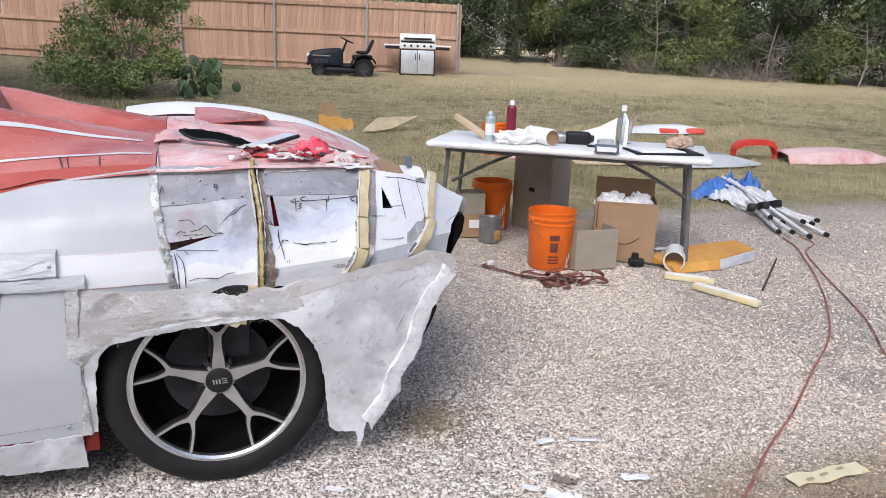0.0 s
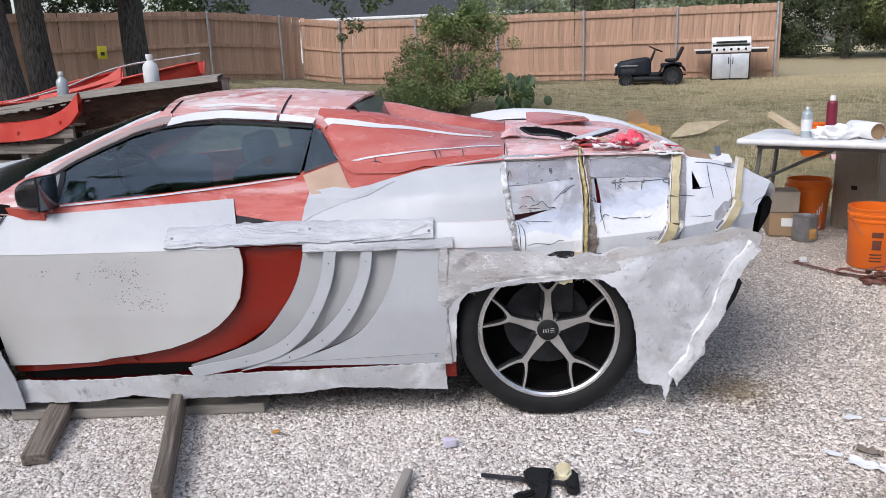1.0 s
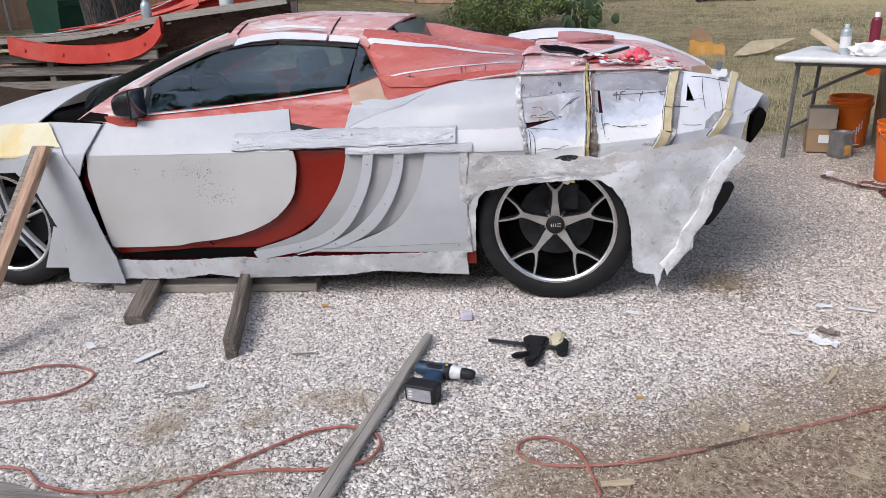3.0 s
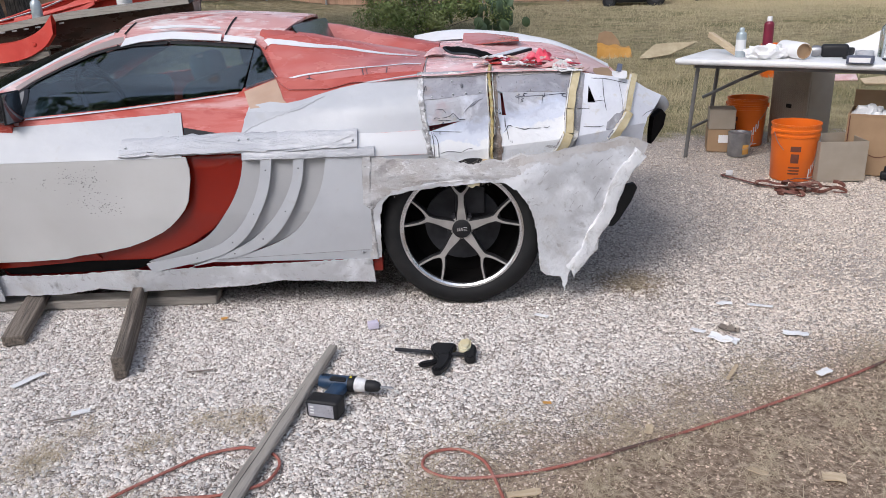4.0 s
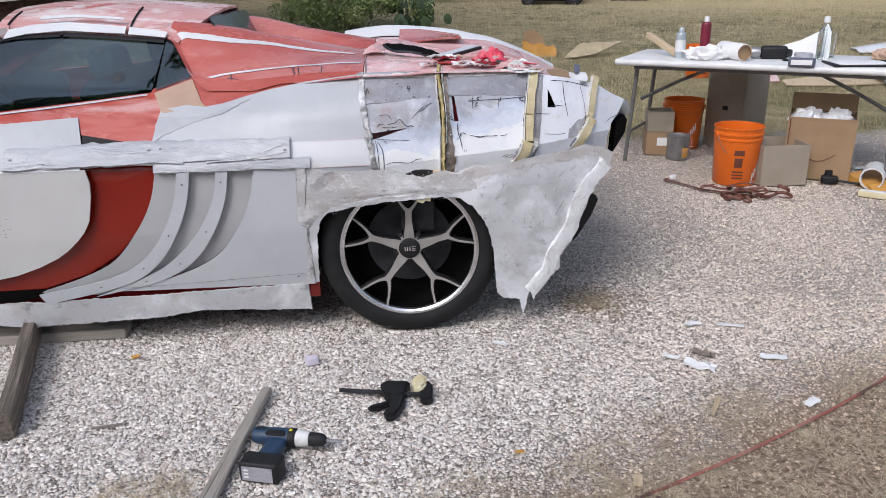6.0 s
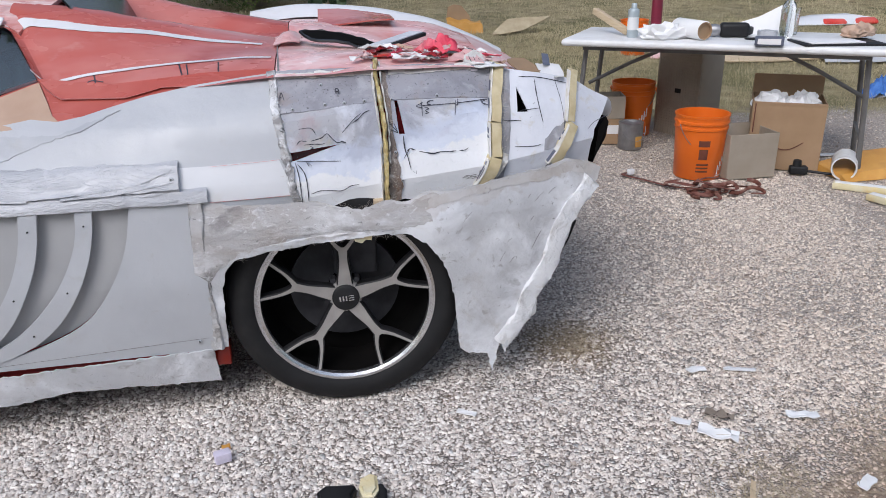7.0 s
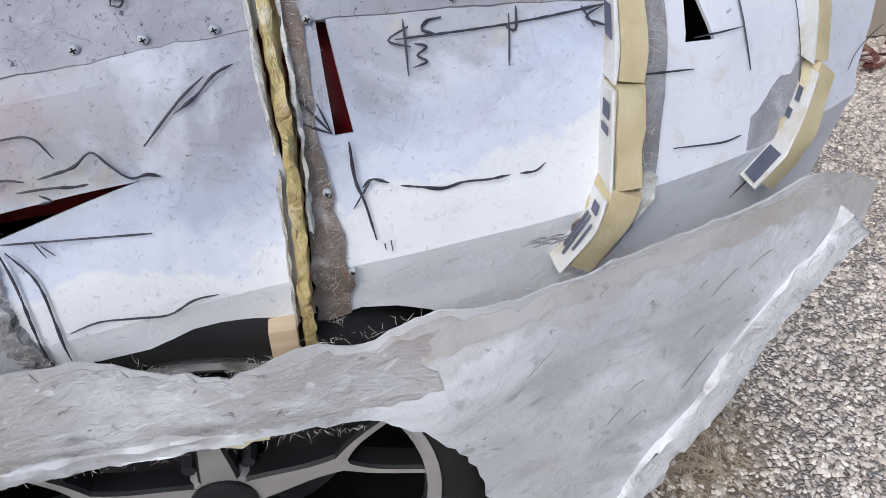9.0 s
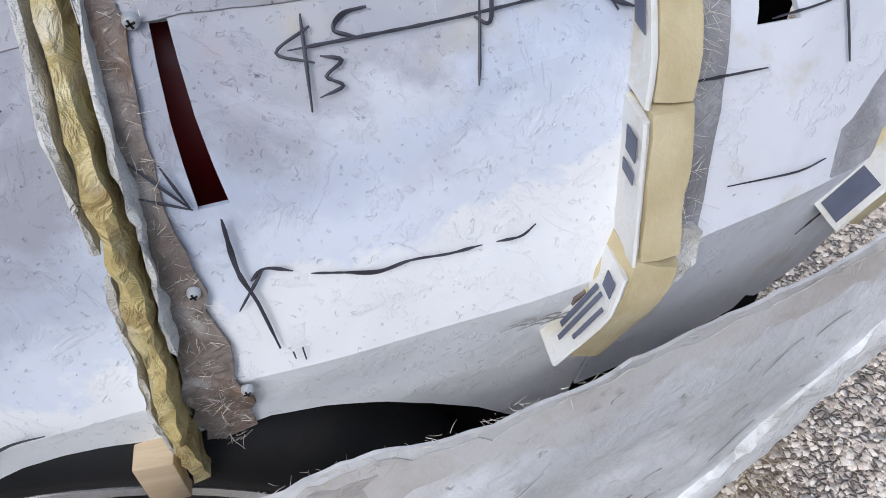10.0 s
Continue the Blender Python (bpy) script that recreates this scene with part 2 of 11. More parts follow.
M = {
    "paper_rib": layered("resin_stained_card", (0.68, 0.67, 0.64), [((0.54, 0.48, 0.36), 22.0, 0.50, 0.64, 0.7, 7, 0.4), ((0.60, 0.46, 0.38), 15.0, 0.60, 0.72, 0.5, 7, 0.4)], [(60.0, 0.4, 0.6, 0.0005, 5, 0.4)], 0.6),
    "silver": surface("silver_painted_alloy", (0.46, 0.47, 0.49), (0.56, 0.57, 0.59), 14.0, 0.38, metal=0.35, bump=0.02, stain=(0.30, 0.29, 0.28), stain_scale=10, stain_amount=0.4),
    "headrest": surface("grey_cabin_cloth", (0.16, 0.16, 0.165), (0.24, 0.24, 0.245), 10.0, 0.8, bump=0.1),
    "straw": surface("dry_straw_bits", (0.34, 0.27, 0.175), (0.62, 0.52, 0.37), 40.0, 0.85, bump=0.0),
    "red_deck": layered("sanded_red_deck", (0.47, 0.115, 0.095), [((0.58, 0.24, 0.215), 2.2, 0.48, 0.66, 0.65, 4, 0.5), ((0.37, 0.062, 0.045), 2.6, 0.50, 0.62, 0.8, 4, 0.6), ((0.66, 0.44, 0.42), 4.0, 0.59, 0.72, 0.45, 5, 0.6), ((0.36, 0.055, 0.040), 14.0, 0.62, 0.72, 0.4, 6, 0.5)], [(6.0, 0.3, 0.7, 0.001, 3, 0.2)], 0.24, stretch=(0.5, 1, 1.2)),
    "red_pale": layered("chalky_pale_red_deck", (0.68, 0.31, 0.295), [((0.78, 0.57, 0.56), 4.0, 0.46, 0.62, 0.85, 5, 0.6), ((0.50, 0.14, 0.115), 4.5, 0.55, 0.67, 0.7, 5, 0.6), ((0.82, 0.74, 0.73), 8.0, 0.57, 0.68, 0.7, 6, 0.6)], [(6.0, 0.3, 0.7, 0.001, 3, 0.2)], 0.26, stretch=(0.6, 1, 1.2)),
    "red_low": layered("deep_red_sanded_shoulder", (0.40, 0.075, 0.057), [((0.48, 0.135, 0.11), 3.0, 0.46, 0.62, 0.7, 4, 0.5), ((0.35, 0.055, 0.040), 6.0, 0.55, 0.68, 0.6, 5, 0.5)], [(6.0, 0.3, 0.7, 0.001, 3, 0.2)], 0.26, stretch=(0.45, 1, 1.3)),
    "pillar_grey": layered("grey_brown_pillar_primer", (0.30, 0.255, 0.245), [((0.44, 0.30, 0.285), 6.0, 0.48, 0.62, 0.7, 6, 0.5), ((0.20, 0.17, 0.165), 9.0, 0.56, 0.68, 0.6, 6, 0.5)], [(6.0, 0.3, 0.7, 0.001, 3, 0.2)], 0.4, stretch=(0.35, 1, 1.2)),
    "vent_dark": surface("brown_shade_behind_vent", (0.075, 0.06, 0.048), (0.11, 0.09, 0.072), 6.0, 0.9, bump=0.0),
    "plank_grey": surface("weathered_pale_grey_plank", (0.22, 0.198, 0.172), (0.42, 0.385, 0.34), 6.0, 0.7, bump=0.3, grain=30, stretch=(0.6, 6, 6), stain=(0.13, 0.115, 0.10), stain_scale=6, stain_amount=0.6),
    "mould_brown": layered("dark_brown_mould_resin", (0.040, 0.020, 0.017), [((0.075, 0.035, 0.030), 2.0, 0.45, 0.65, 0.8, 5, 0.5), ((0.018, 0.012, 0.011), 4.0, 0.50, 0.66, 0.8, 5, 0.4), ((0.13, 0.11, 0.10), 7.0, 0.62, 0.74, 0.5, 7, 0.5)], [(8.0, 0.3, 0.7, 0.006, 4, 0.4)], 0.3, stretch=(0.4, 1, 1)),
    "seam_fibre": layered("speckled_fibreglass_seam", (0.52, 0.52, 0.53), [((0.25, 0.24, 0.24), 22.0, 0.48, 0.58, 0.9, 8, 0.6), ((0.76, 0.77, 0.79), 26.0, 0.52, 0.60, 0.9, 8, 0.8), ((0.05, 0.052, 0.05), 26.0, 0.58, 0.64, 0.9, 8, 0.6), ((0.36, 0.30, 0.24), 12.0, 0.60, 0.70, 0.6, 7, 0.4)], [(60.0, 0.40, 0.65, 0.0022, 8, 0.3)], 0.5),
    "glass_screen": plain_glass("dusty_windscreen_glass", (0.10, 0.12, 0.13), 0.22, 1.9),
    "glass_mirror": surface("dark_mirror_glass", (0.10, 0.11, 0.12), (0.14, 0.15, 0.16), 4.0, 0.06, metal=0.9, bump=0.0, gloss_spread=0.02),
    "black_gloss": surface("glossy_black_plastic", (0.010, 0.010, 0.011), (0.016, 0.016, 0.018), 12.0, 0.16, bump=0.0, gloss_spread=0.05),
    "fibre": surface("loose_glass_fibre", (0.46, 0.41, 0.35), (0.62, 0.58, 0.52), 30.0, 0.45, bump=0.0),
    "smudge": layered("grey_scuff_mark", (0.16, 0.155, 0.155), [((0.30, 0.29, 0.29), 90.0, 0.45, 0.60, 0.8, 4, 0.5)], (), 0.6),
    "paper_torn": layered("torn_white_card", (0.64, 0.63, 0.61), [((0.46, 0.42, 0.36), 30.0, 0.50, 0.66, 0.7, 6, 0.6)], [(140.0, 0.4, 0.6, 0.001, 4, 1.5)], 0.8),
    "resin_edge": layered("bare_glass_fibre_edge", (0.51, 0.50, 0.495), [((0.40, 0.36, 0.33), 8.0, 0.45, 0.64, 0.8, 7, 0.6), ((0.52, 0.51, 0.51), 20.0, 0.50, 0.64, 0.9, 7, 0.9), ((0.20, 0.17, 0.15), 30.0, 0.62, 0.72, 0.6, 7, 0.4)],
                          [(110.0, 0.40, 0.66, 0.0003, 6, 0.5)], 0.65),
    "resin_grey": layered("grey_resin_smear", (0.32, 0.32, 0.345), [((0.20, 0.195, 0.205), 12.0, 0.45, 0.64, 0.8, 7, 0.6), ((0.50, 0.50, 0.53), 20.0, 0.54, 0.68, 0.7, 7, 0.8), ((0.30, 0.24, 0.20), 9.0, 0.58, 0.74, 0.6, 7, 0.4)],
                          [(90.0, 0.45, 0.6, 0.0006, 5, 1.5)], 0.5),
    "resin_smear": layered("brown_grey_resin_smear", (0.25, 0.21, 0.185), [((0.13, 0.10, 0.085), 12.0, 0.46, 0.60, 0.85, 8, 0.4), ((0.46, 0.44, 0.43), 18.0, 0.55, 0.66, 0.8, 8, 0.5), ((0.32, 0.17, 0.085), 9.0, 0.57, 0.70, 0.75, 8, 0.4), ((0.60, 0.56, 0.52), 70.0, 0.60, 0.68, 0.6, 5, 1.0)],
                           [(90.0, 0.45, 0.6, 0.0010, 6, 0.8), (30.0, 0.4, 0.6, 0.0014, 5, 0.4)], 0.6),
    "fibreglass_white": layered("white_edge_highlight", (0.80, 0.81, 0.83), [((0.42, 0.41, 0.40), 11.0, 0.55, 0.66, 0.7, 8, 0.6), ((0.76, 0.77, 0.79), 22.0, 0.52, 0.64, 0.8, 7, 0.8), ((0.40, 0.33, 0.24), 9.0, 0.61, 0.72, 0.7, 8, 0.4)],
                                [(45.0, 0.45, 0.6, 0.0015, 7, 0.6)], 0.38),
    "white_sheet": layered("white_tail_sheet", (0.67, 0.685, 0.735), [((0.55, 0.56, 0.61), 4.0, 0.50, 0.64, 0.7, 7, 0.3), ((0.50, 0.44, 0.31), 13.0, 0.59, 0.70, 0.55, 8, 0.3), ((0.16, 0.16, 0.18), 90.0, 0.69, 0.74, 0.65, 4, 0.5)],
                           [(30.0, 0.58, 0.63, 0.0005, 7, 0.2), (8.0, 0.3, 0.7, 0.003, 3, 0.2)], 0.62),
    "white_pvc": layered("white_plastic_sheet", (0.42, 0.433, 0.462), [((0.355, 0.368, 0.396), 2.4, 0.44, 0.66, 0.8, 4, 0.2), ((0.495, 0.51, 0.54), 5.0, 0.52, 0.70, 0.5, 5, 0.3), ((0.40, 0.39, 0.37), 11.0, 0.60, 0.76, 0.5, 8, 0.4), ((0.24, 0.23, 0.22), 70.0, 0.70, 0.76, 0.6, 5, 0.5)],
                         [(5.0, 0.3, 0.7, 0.003, 3, 0.2), (80.0, 0.4, 0.7, 0.0002, 4, 0.5)], 0.40),
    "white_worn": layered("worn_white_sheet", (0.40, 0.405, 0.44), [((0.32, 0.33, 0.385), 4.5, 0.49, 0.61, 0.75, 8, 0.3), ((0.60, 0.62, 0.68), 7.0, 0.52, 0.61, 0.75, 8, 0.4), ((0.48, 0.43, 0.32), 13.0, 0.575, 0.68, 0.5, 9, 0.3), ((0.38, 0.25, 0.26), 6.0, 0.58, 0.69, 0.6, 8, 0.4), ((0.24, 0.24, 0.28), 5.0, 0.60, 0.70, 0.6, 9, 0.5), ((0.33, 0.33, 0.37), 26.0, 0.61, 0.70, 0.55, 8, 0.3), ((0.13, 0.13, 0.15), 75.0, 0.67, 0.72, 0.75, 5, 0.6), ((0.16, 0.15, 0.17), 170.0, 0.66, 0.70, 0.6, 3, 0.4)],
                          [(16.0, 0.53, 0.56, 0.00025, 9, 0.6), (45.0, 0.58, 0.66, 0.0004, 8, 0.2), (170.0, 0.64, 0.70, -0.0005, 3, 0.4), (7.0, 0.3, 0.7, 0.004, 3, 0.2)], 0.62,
                          tone_bands=[((0.80, 0.81, 0.83), 0.300, 0.770, 0.92), ((0.55, 0.61, 0.75), 0.745, 0.815, 0.6)]),
    "white_panel": layered("white_panel_plastic", (0.485, 0.50, 0.528), [((0.415, 0.43, 0.457), 2.4, 0.44, 0.66, 0.8, 4, 0.2), ((0.42, 0.41, 0.40), 14.0, 0.61, 0.74, 0.5, 8, 0.4), ((0.16, 0.155, 0.15), 60.0, 0.71, 0.76, 0.6, 5, 0.5)], [(5.0, 0.3, 0.7, 0.003, 3, 0.2), (80.0, 0.4, 0.7, 0.0002, 4, 0.5)], 0.45),
    "white_clean": layered("clean_white_plastic", (0.68, 0.69, 0.715), [((0.60, 0.61, 0.635), 3.0, 0.45, 0.65, 0.7, 5, 0.3), ((0.56, 0.55, 0.52), 12.0, 0.60, 0.74, 0.5, 8, 0.4)], [(5.0, 0.3, 0.7, 0.002, 3, 0.2)], 0.40),
    "door_white": surface("matte_white_door_skin", (0.46, 0.455, 0.445), (0.54, 0.535, 0.525), 2.0, 0.55, bump=0.02, grain=60, stain=(0.45, 0.445, 0.42), stain_scale=5, stain_amount=0.3),
    "grey_metal": layered("pitted_grey_sheet_metal", (0.35, 0.35, 0.385), [((0.22, 0.22, 0.245), 6.0, 0.45, 0.62, 0.8, 6, 0.3), ((0.45, 0.45, 0.49), 14.0, 0.54, 0.66, 0.7, 7, 0.8), ((0.30, 0.24, 0.20), 12.0, 0.60, 0.72, 0.5, 7, 0.4), ((0.05, 0.05, 0.06), 150.0, 0.63, 0.69, 0.85, 3, 0.6)],
                          [(150.0, 0.63, 0.69, -0.0005, 3, 0.6), (36.0, 0.55, 0.60, 0.0004, 5, 0.4)], 0.62, metal=0.2),
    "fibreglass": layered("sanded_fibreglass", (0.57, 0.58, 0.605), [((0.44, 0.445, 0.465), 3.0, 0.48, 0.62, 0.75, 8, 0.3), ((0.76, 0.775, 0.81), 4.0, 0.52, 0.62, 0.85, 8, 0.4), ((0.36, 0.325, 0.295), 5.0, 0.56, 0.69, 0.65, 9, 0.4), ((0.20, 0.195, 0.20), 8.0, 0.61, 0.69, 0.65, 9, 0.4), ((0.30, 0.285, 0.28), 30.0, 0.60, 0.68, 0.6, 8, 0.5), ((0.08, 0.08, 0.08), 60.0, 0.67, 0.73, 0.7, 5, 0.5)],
                          [(70.0, 0.45, 0.66, 0.0006, 9, 0.3), (8.0, 0.3, 0.7, 0.004, 5, 0.4)], 0.45, tone_bands=[((0.40, 0.365, 0.34), 0.60, 0.86, 0.4)]),
    "mat_fibre": layered("torn_glass_fibre_mat", (0.46, 0.455, 0.46), [((0.35, 0.31, 0.285), 6.0, 0.47, 0.62, 0.75, 9, 0.5), ((0.66, 0.665, 0.685), 9.0, 0.51, 0.63, 0.75, 9, 0.7), ((0.19, 0.18, 0.18), 9.0, 0.58, 0.68, 0.75, 9, 0.6), ((0.76, 0.77, 0.79), 40.0, 0.59, 0.67, 0.5, 7, 1.0), ((0.10, 0.10, 0.10), 60.0, 0.64, 0.70, 0.7, 6, 0.6)],
                         [(40.0, 0.42, 0.62, 0.0014, 9, 0.3), (140.0, 0.42, 0.64, 0.0005, 6, 0.5)], 0.5, stretch=(0.75, 1, 1.2)),
    "grey_louver": surface("grey_louver_sheet", (0.35, 0.352, 0.36), (0.43, 0.432, 0.44), 3.0, 0.5, bump=0.02),
    "tape": layered("white_masking_tape", (0.50, 0.51, 0.54), [((0.42, 0.43, 0.46), 5.0, 0.46, 0.62, 0.8, 5, 0.4), ((0.58, 0.59, 0.62), 12.0, 0.53, 0.66, 0.7, 6, 0.8), ((0.36, 0.35, 0.34), 18.0, 0.62, 0.74, 0.5, 7, 0.5)], [(9.0, 0.45, 0.60, 0.004, 5, 0.8), (28.0, 0.45, 0.60, 0.0014, 5, 0.6)], 0.32, stretch=(0.5, 1, 1.4)),
    "red_primer": layered("sanded_red_paint", (0.46, 0.085, 0.062), [((0.54, 0.17, 0.145), 5.0, 0.46, 0.60, 0.8, 7, 0.6), ((0.66, 0.42, 0.40), 4.0, 0.57, 0.68, 0.7, 9, 0.8), ((0.34, 0.045, 0.032), 6.0, 0.55, 0.66, 0.7, 7, 0.5), ((0.72, 0.62, 0.60), 12.0, 0.63, 0.71, 0.6, 9, 0.6)], [(6.0, 0.3, 0.7, 0.001, 3, 0.2)], 0.26, stretch=(0.45, 1, 1.3)),
    "red_pink": layered("chalky_sanded_red_roof", (0.60, 0.32, 0.305), [((0.72, 0.58, 0.57), 7.0, 0.47, 0.58, 0.9, 8, 0.8), ((0.46, 0.10, 0.085), 5.5, 0.54, 0.64, 0.85, 8, 0.7), ((0.76, 0.71, 0.71), 11.0, 0.56, 0.65, 0.85, 8, 0.7), ((0.40, 0.36, 0.36), 17.0, 0.63, 0.71, 0.5, 8, 0.6)], [(6.0, 0.3, 0.7, 0.001, 3, 0.2)], 0.28, stretch=(0.35, 1, 1.2)),
    "red_gloss": surface("glossy_red_paint", (0.17, 0.010, 0.005), (0.23, 0.016, 0.007), 2.0, 0.16, bump=0.01, gloss_spread=0.04, coat=0.25, spec=0.4),
    "red_dark": surface("dark_red_inner_panel", (0.24, 0.008, 0.012), (0.32, 0.014, 0.018), 4.0, 0.3, bump=0.02),
    "red_plastic": surface("faded_red_plastic", (0.52, 0.03, 0.02), (0.64, 0.06, 0.04), 4.0, 0.4, bump=0.03, stain=(0.66, 0.16, 0.12), stain_amount=0.4),
    "tan_primer": surface("tan_filler_primer", (0.42, 0.28, 0.20), (0.52, 0.38, 0.29), 6.0, 0.6, bump=0.05),
    "resin_yellow": surface("yellow_resin_patch", (0.66, 0.58, 0.34), (0.74, 0.70, 0.54), 6.0, 0.32, bump=0.15, stain=(0.72, 0.50, 0.14), stain_scale=5, stain_amount=0.6),
    "foam_yellow": surface("yellow_foam_rib", (0.47, 0.385, 0.22), (0.60, 0.515, 0.33), 25.0, 0.8, bump=0.14, grain=180, stain=(0.66, 0.60, 0.42), stain_scale=20, stain_amount=0.5),
    "foil_gold": layered("crinkled_gold_resin_rib", (0.49, 0.39, 0.165), [((0.30, 0.20, 0.075), 45.0, 0.48, 0.62, 0.75, 5, 0.6), ((0.66, 0.58, 0.34), 34.0, 0.54, 0.66, 0.8, 5, 0.6), ((0.74, 0.71, 0.64), 15.0, 0.59, 0.70, 0.6, 5, 0.6)], [(70.0, 0.3, 0.7, 0.003, 4, 0.6)], 0.32),
    "paper": surface("white_paper", (0.72, 0.72, 0.72), (0.80, 0.80, 0.80), 6.0, 0.7, bump=0.05),
    "marker": surface("black_marker_ink", (0.022, 0.022, 0.032), (0.05, 0.05, 0.07), 60.0, 0.5, bump=0.0),
    "print_blue": surface("dark_blue_print", (0.07, 0.08, 0.12), (0.13, 0.14, 0.19), 30.0, 0.5, bump=0.0),
    "rubber": surface("black_tyre_rubber", (0.010, 0.010, 0.011), (0.018, 0.018, 0.019), 10.0, 0.7, bump=0.05, grain=200, stain=(0.028, 0.027, 0.026), stain_scale=6, stain_amount=0.5, spec=0.25),
    "black": surface("matte_black_plastic", (0.010, 0.010, 0.011), (0.018, 0.018, 0.020), 12.0, 0.55, bump=0.05, spec=0.3),
    # near-black, so the shade inside cavities is held in the colour
    "void": surface("cavity_shade_black", (0.004, 0.004, 0.004), (0.008, 0.007, 0.007), 6.0, 0.95, bump=0.0, spec=0.05),
    "alloy": surface("machined_grey_alloy", (0.32, 0.302, 0.285), (0.40, 0.38, 0.362), 20.0, 0.5, metal=0.3, bump=0.02),
    "chrome": surface("polished_alloy_lip", (0.66, 0.66, 0.67), (0.74, 0.74, 0.75), 10.0, 0.22, metal=0.95, bump=0.01),
    "iron": surface("dark_brake_iron", (0.030, 0.030, 0.034), (0.060, 0.060, 0.066), 14.0, 0.55, metal=0.2, bump=0.05, spec=0.2),
    "steel": surface("dull_steel", (0.28, 0.28, 0.29), (0.40, 0.40, 0.41), 20.0, 0.42, metal=0.8, bump=0.05),
    "glass_dark": plain_glass("tinted_car_glass", (0.38, 0.56, 0.58), ior=1.95),
    "glass_clear": plain_glass("clear_plastic", (0.93, 0.96, 0.97), 0.08),
    "grey_wood": surface("weathered_grey_timber", (0.125, 0.108, 0.094), (0.29, 0.255, 0.22), 9.0, 0.85, bump=0.5, grain=26, stretch=(0.5, 9, 9), stain=(0.33, 0.30, 0.27), stain_scale=5, stain_amount=0.6, piece=0.12),
    "new_wood": surface("bare_pine_timber", (0.32, 0.185, 0.115), (0.56, 0.38, 0.26), 9.0, 0.7, bump=0.4, grain=26, stretch=(9, 9, 0.7), stain=(0.12, 0.06, 0.035), stain_scale=4, stain_amount=0.7),
    "pale_wood": surface("pale_offcut_timber", (0.46, 0.35, 0.22), (0.60, 0.48, 0.33), 8.0, 0.7, bump=0.15, grain=30, stretch=(1, 8, 8)),
    "fence": surface("weathered_cedar_picket", (0.40, 0.245, 0.165), (0.55, 0.355, 0.25), 2.5, 0.85, bump=0.3, grain=14, stretch=(8, 8, 0.5), stain=(0.30, 0.19, 0.135), stain_scale=2.0, stain_amount=0.5, piece=0.14),
    "galvanised": surface("galvanised_fence_post", (0.34, 0.35, 0.36), (0.46, 0.47, 0.48), 10.0, 0.5, metal=0.5, bump=0.05),
    "straw_card": surface("straw_coloured_card", (0.36, 0.29, 0.18), (0.50, 0.42, 0.28), 8.0, 0.8, bump=0.1, stain=(0.28, 0.23, 0.15), stain_scale=6, stain_amount=0.5),
    "orange": surface("orange_bucket_plastic", (0.72, 0.135, 0.008), (0.80, 0.17, 0.015), 4.0, 0.36, bump=0.03, stain=(0.62, 0.12, 0.02), stain_amount=0.4),
    "label_dark": surface("dark_bucket_print", (0.10, 0.03, 0.02), (0.16, 0.05, 0.03), 30.0, 0.5, bump=0.0),
    "cardboard": surface("brown_cardboard", (0.30, 0.195, 0.11), (0.37, 0.245, 0.145), 5.0, 0.85, bump=0.08, grain=60, stain=(0.26, 0.165, 0.10), stain_amount=0.4),
    "cardboard_grey": surface("greyed_cardboard", (0.29, 0.245, 0.19), (0.36, 0.31, 0.25), 5.0, 0.85, bump=0.08, grain=60, stain=(0.24, 0.20, 0.16), stain_amount=0.4),
    "table_white": surface("scuffed_white_table_plastic", (0.70, 0.70, 0.70), (0.80, 0.80, 0.80), 6.0, 0.42, bump=0.12, grain=220, stain=(0.58, 0.55, 0.50), stain_scale=7, stain_amount=0.4),
    "table_leg": surface("grey_powder_coated_steel", (0.13, 0.125, 0.12), (0.19, 0.185, 0.18), 12.0, 0.5, metal=0.3, bump=0.05),
    "cotton": surface("white_fibre_stuffing", (0.70, 0.71, 0.73), (0.82, 0.83, 0.85), 30.0, 0.95, bump=0.8, grain=60),
    "beige_panel": surface("beige_vented_metal", (0.33, 0.28, 0.22), (0.40, 0.34, 0.27), 4.0, 0.5, bump=0.05, stain=(0.26, 0.22, 0.18), stain_amount=0.5),
    "cloth_blue": surface("blue_canopy_fabric", (0.03, 0.11, 0.38), (0.07, 0.20, 0.52), 12.0, 0.7, bump=0.3, grain=80),
    "cloth_pink": surface("crimson_pink_rag", (0.56, 0.018, 0.06), (0.78, 0.12, 0.17), 16.0, 0.7, bump=0.4, grain=90, stain=(0.80, 0.38, 0.40), stain_scale=9, stain_amount=0.6),
    "cloth_grey": surface("pale_grey_canopy_fabric", (0.50, 0.52, 0.56), (0.66, 0.68, 0.72), 10.0, 0.6, bump=0.3, grain=50),
    "white_tube": surface("white_enamelled_tube", (0.66, 0.66, 0.66), (0.76, 0.76, 0.76), 10.0, 0.4, bump=0.05, stain=(0.30, 0.28, 0.26), stain_scale=12, stain_amount=0.5),
    "cord_red": layered("dusty_red_extension_cord", (0.33, 0.105, 0.078), [((0.42, 0.20, 0.165), 9.0, 0.46, 0.62, 0.7, 6, 0.4), ((0.060, 0.045, 0.038), 2.0, 0.57, 0.64, 0.85, 5, 0.4), ((0.34, 0.27, 0.22), 22.0, 0.60, 0.72, 0.6, 6, 0.4)], [(120.0, 0.4, 0.6, 0.0006, 4, 0.4)], 0.6),
    "dark_timber": surface("dark_weathered_timber", (0.085, 0.070, 0.057), (0.27, 0.225, 0.185), 9.0, 0.85, bump=0.6, grain=26, stretch=(0.5, 9, 9), stain=(0.05, 0.042, 0.035), stain_scale=6, stain_amount=0.7, piece=0.12),
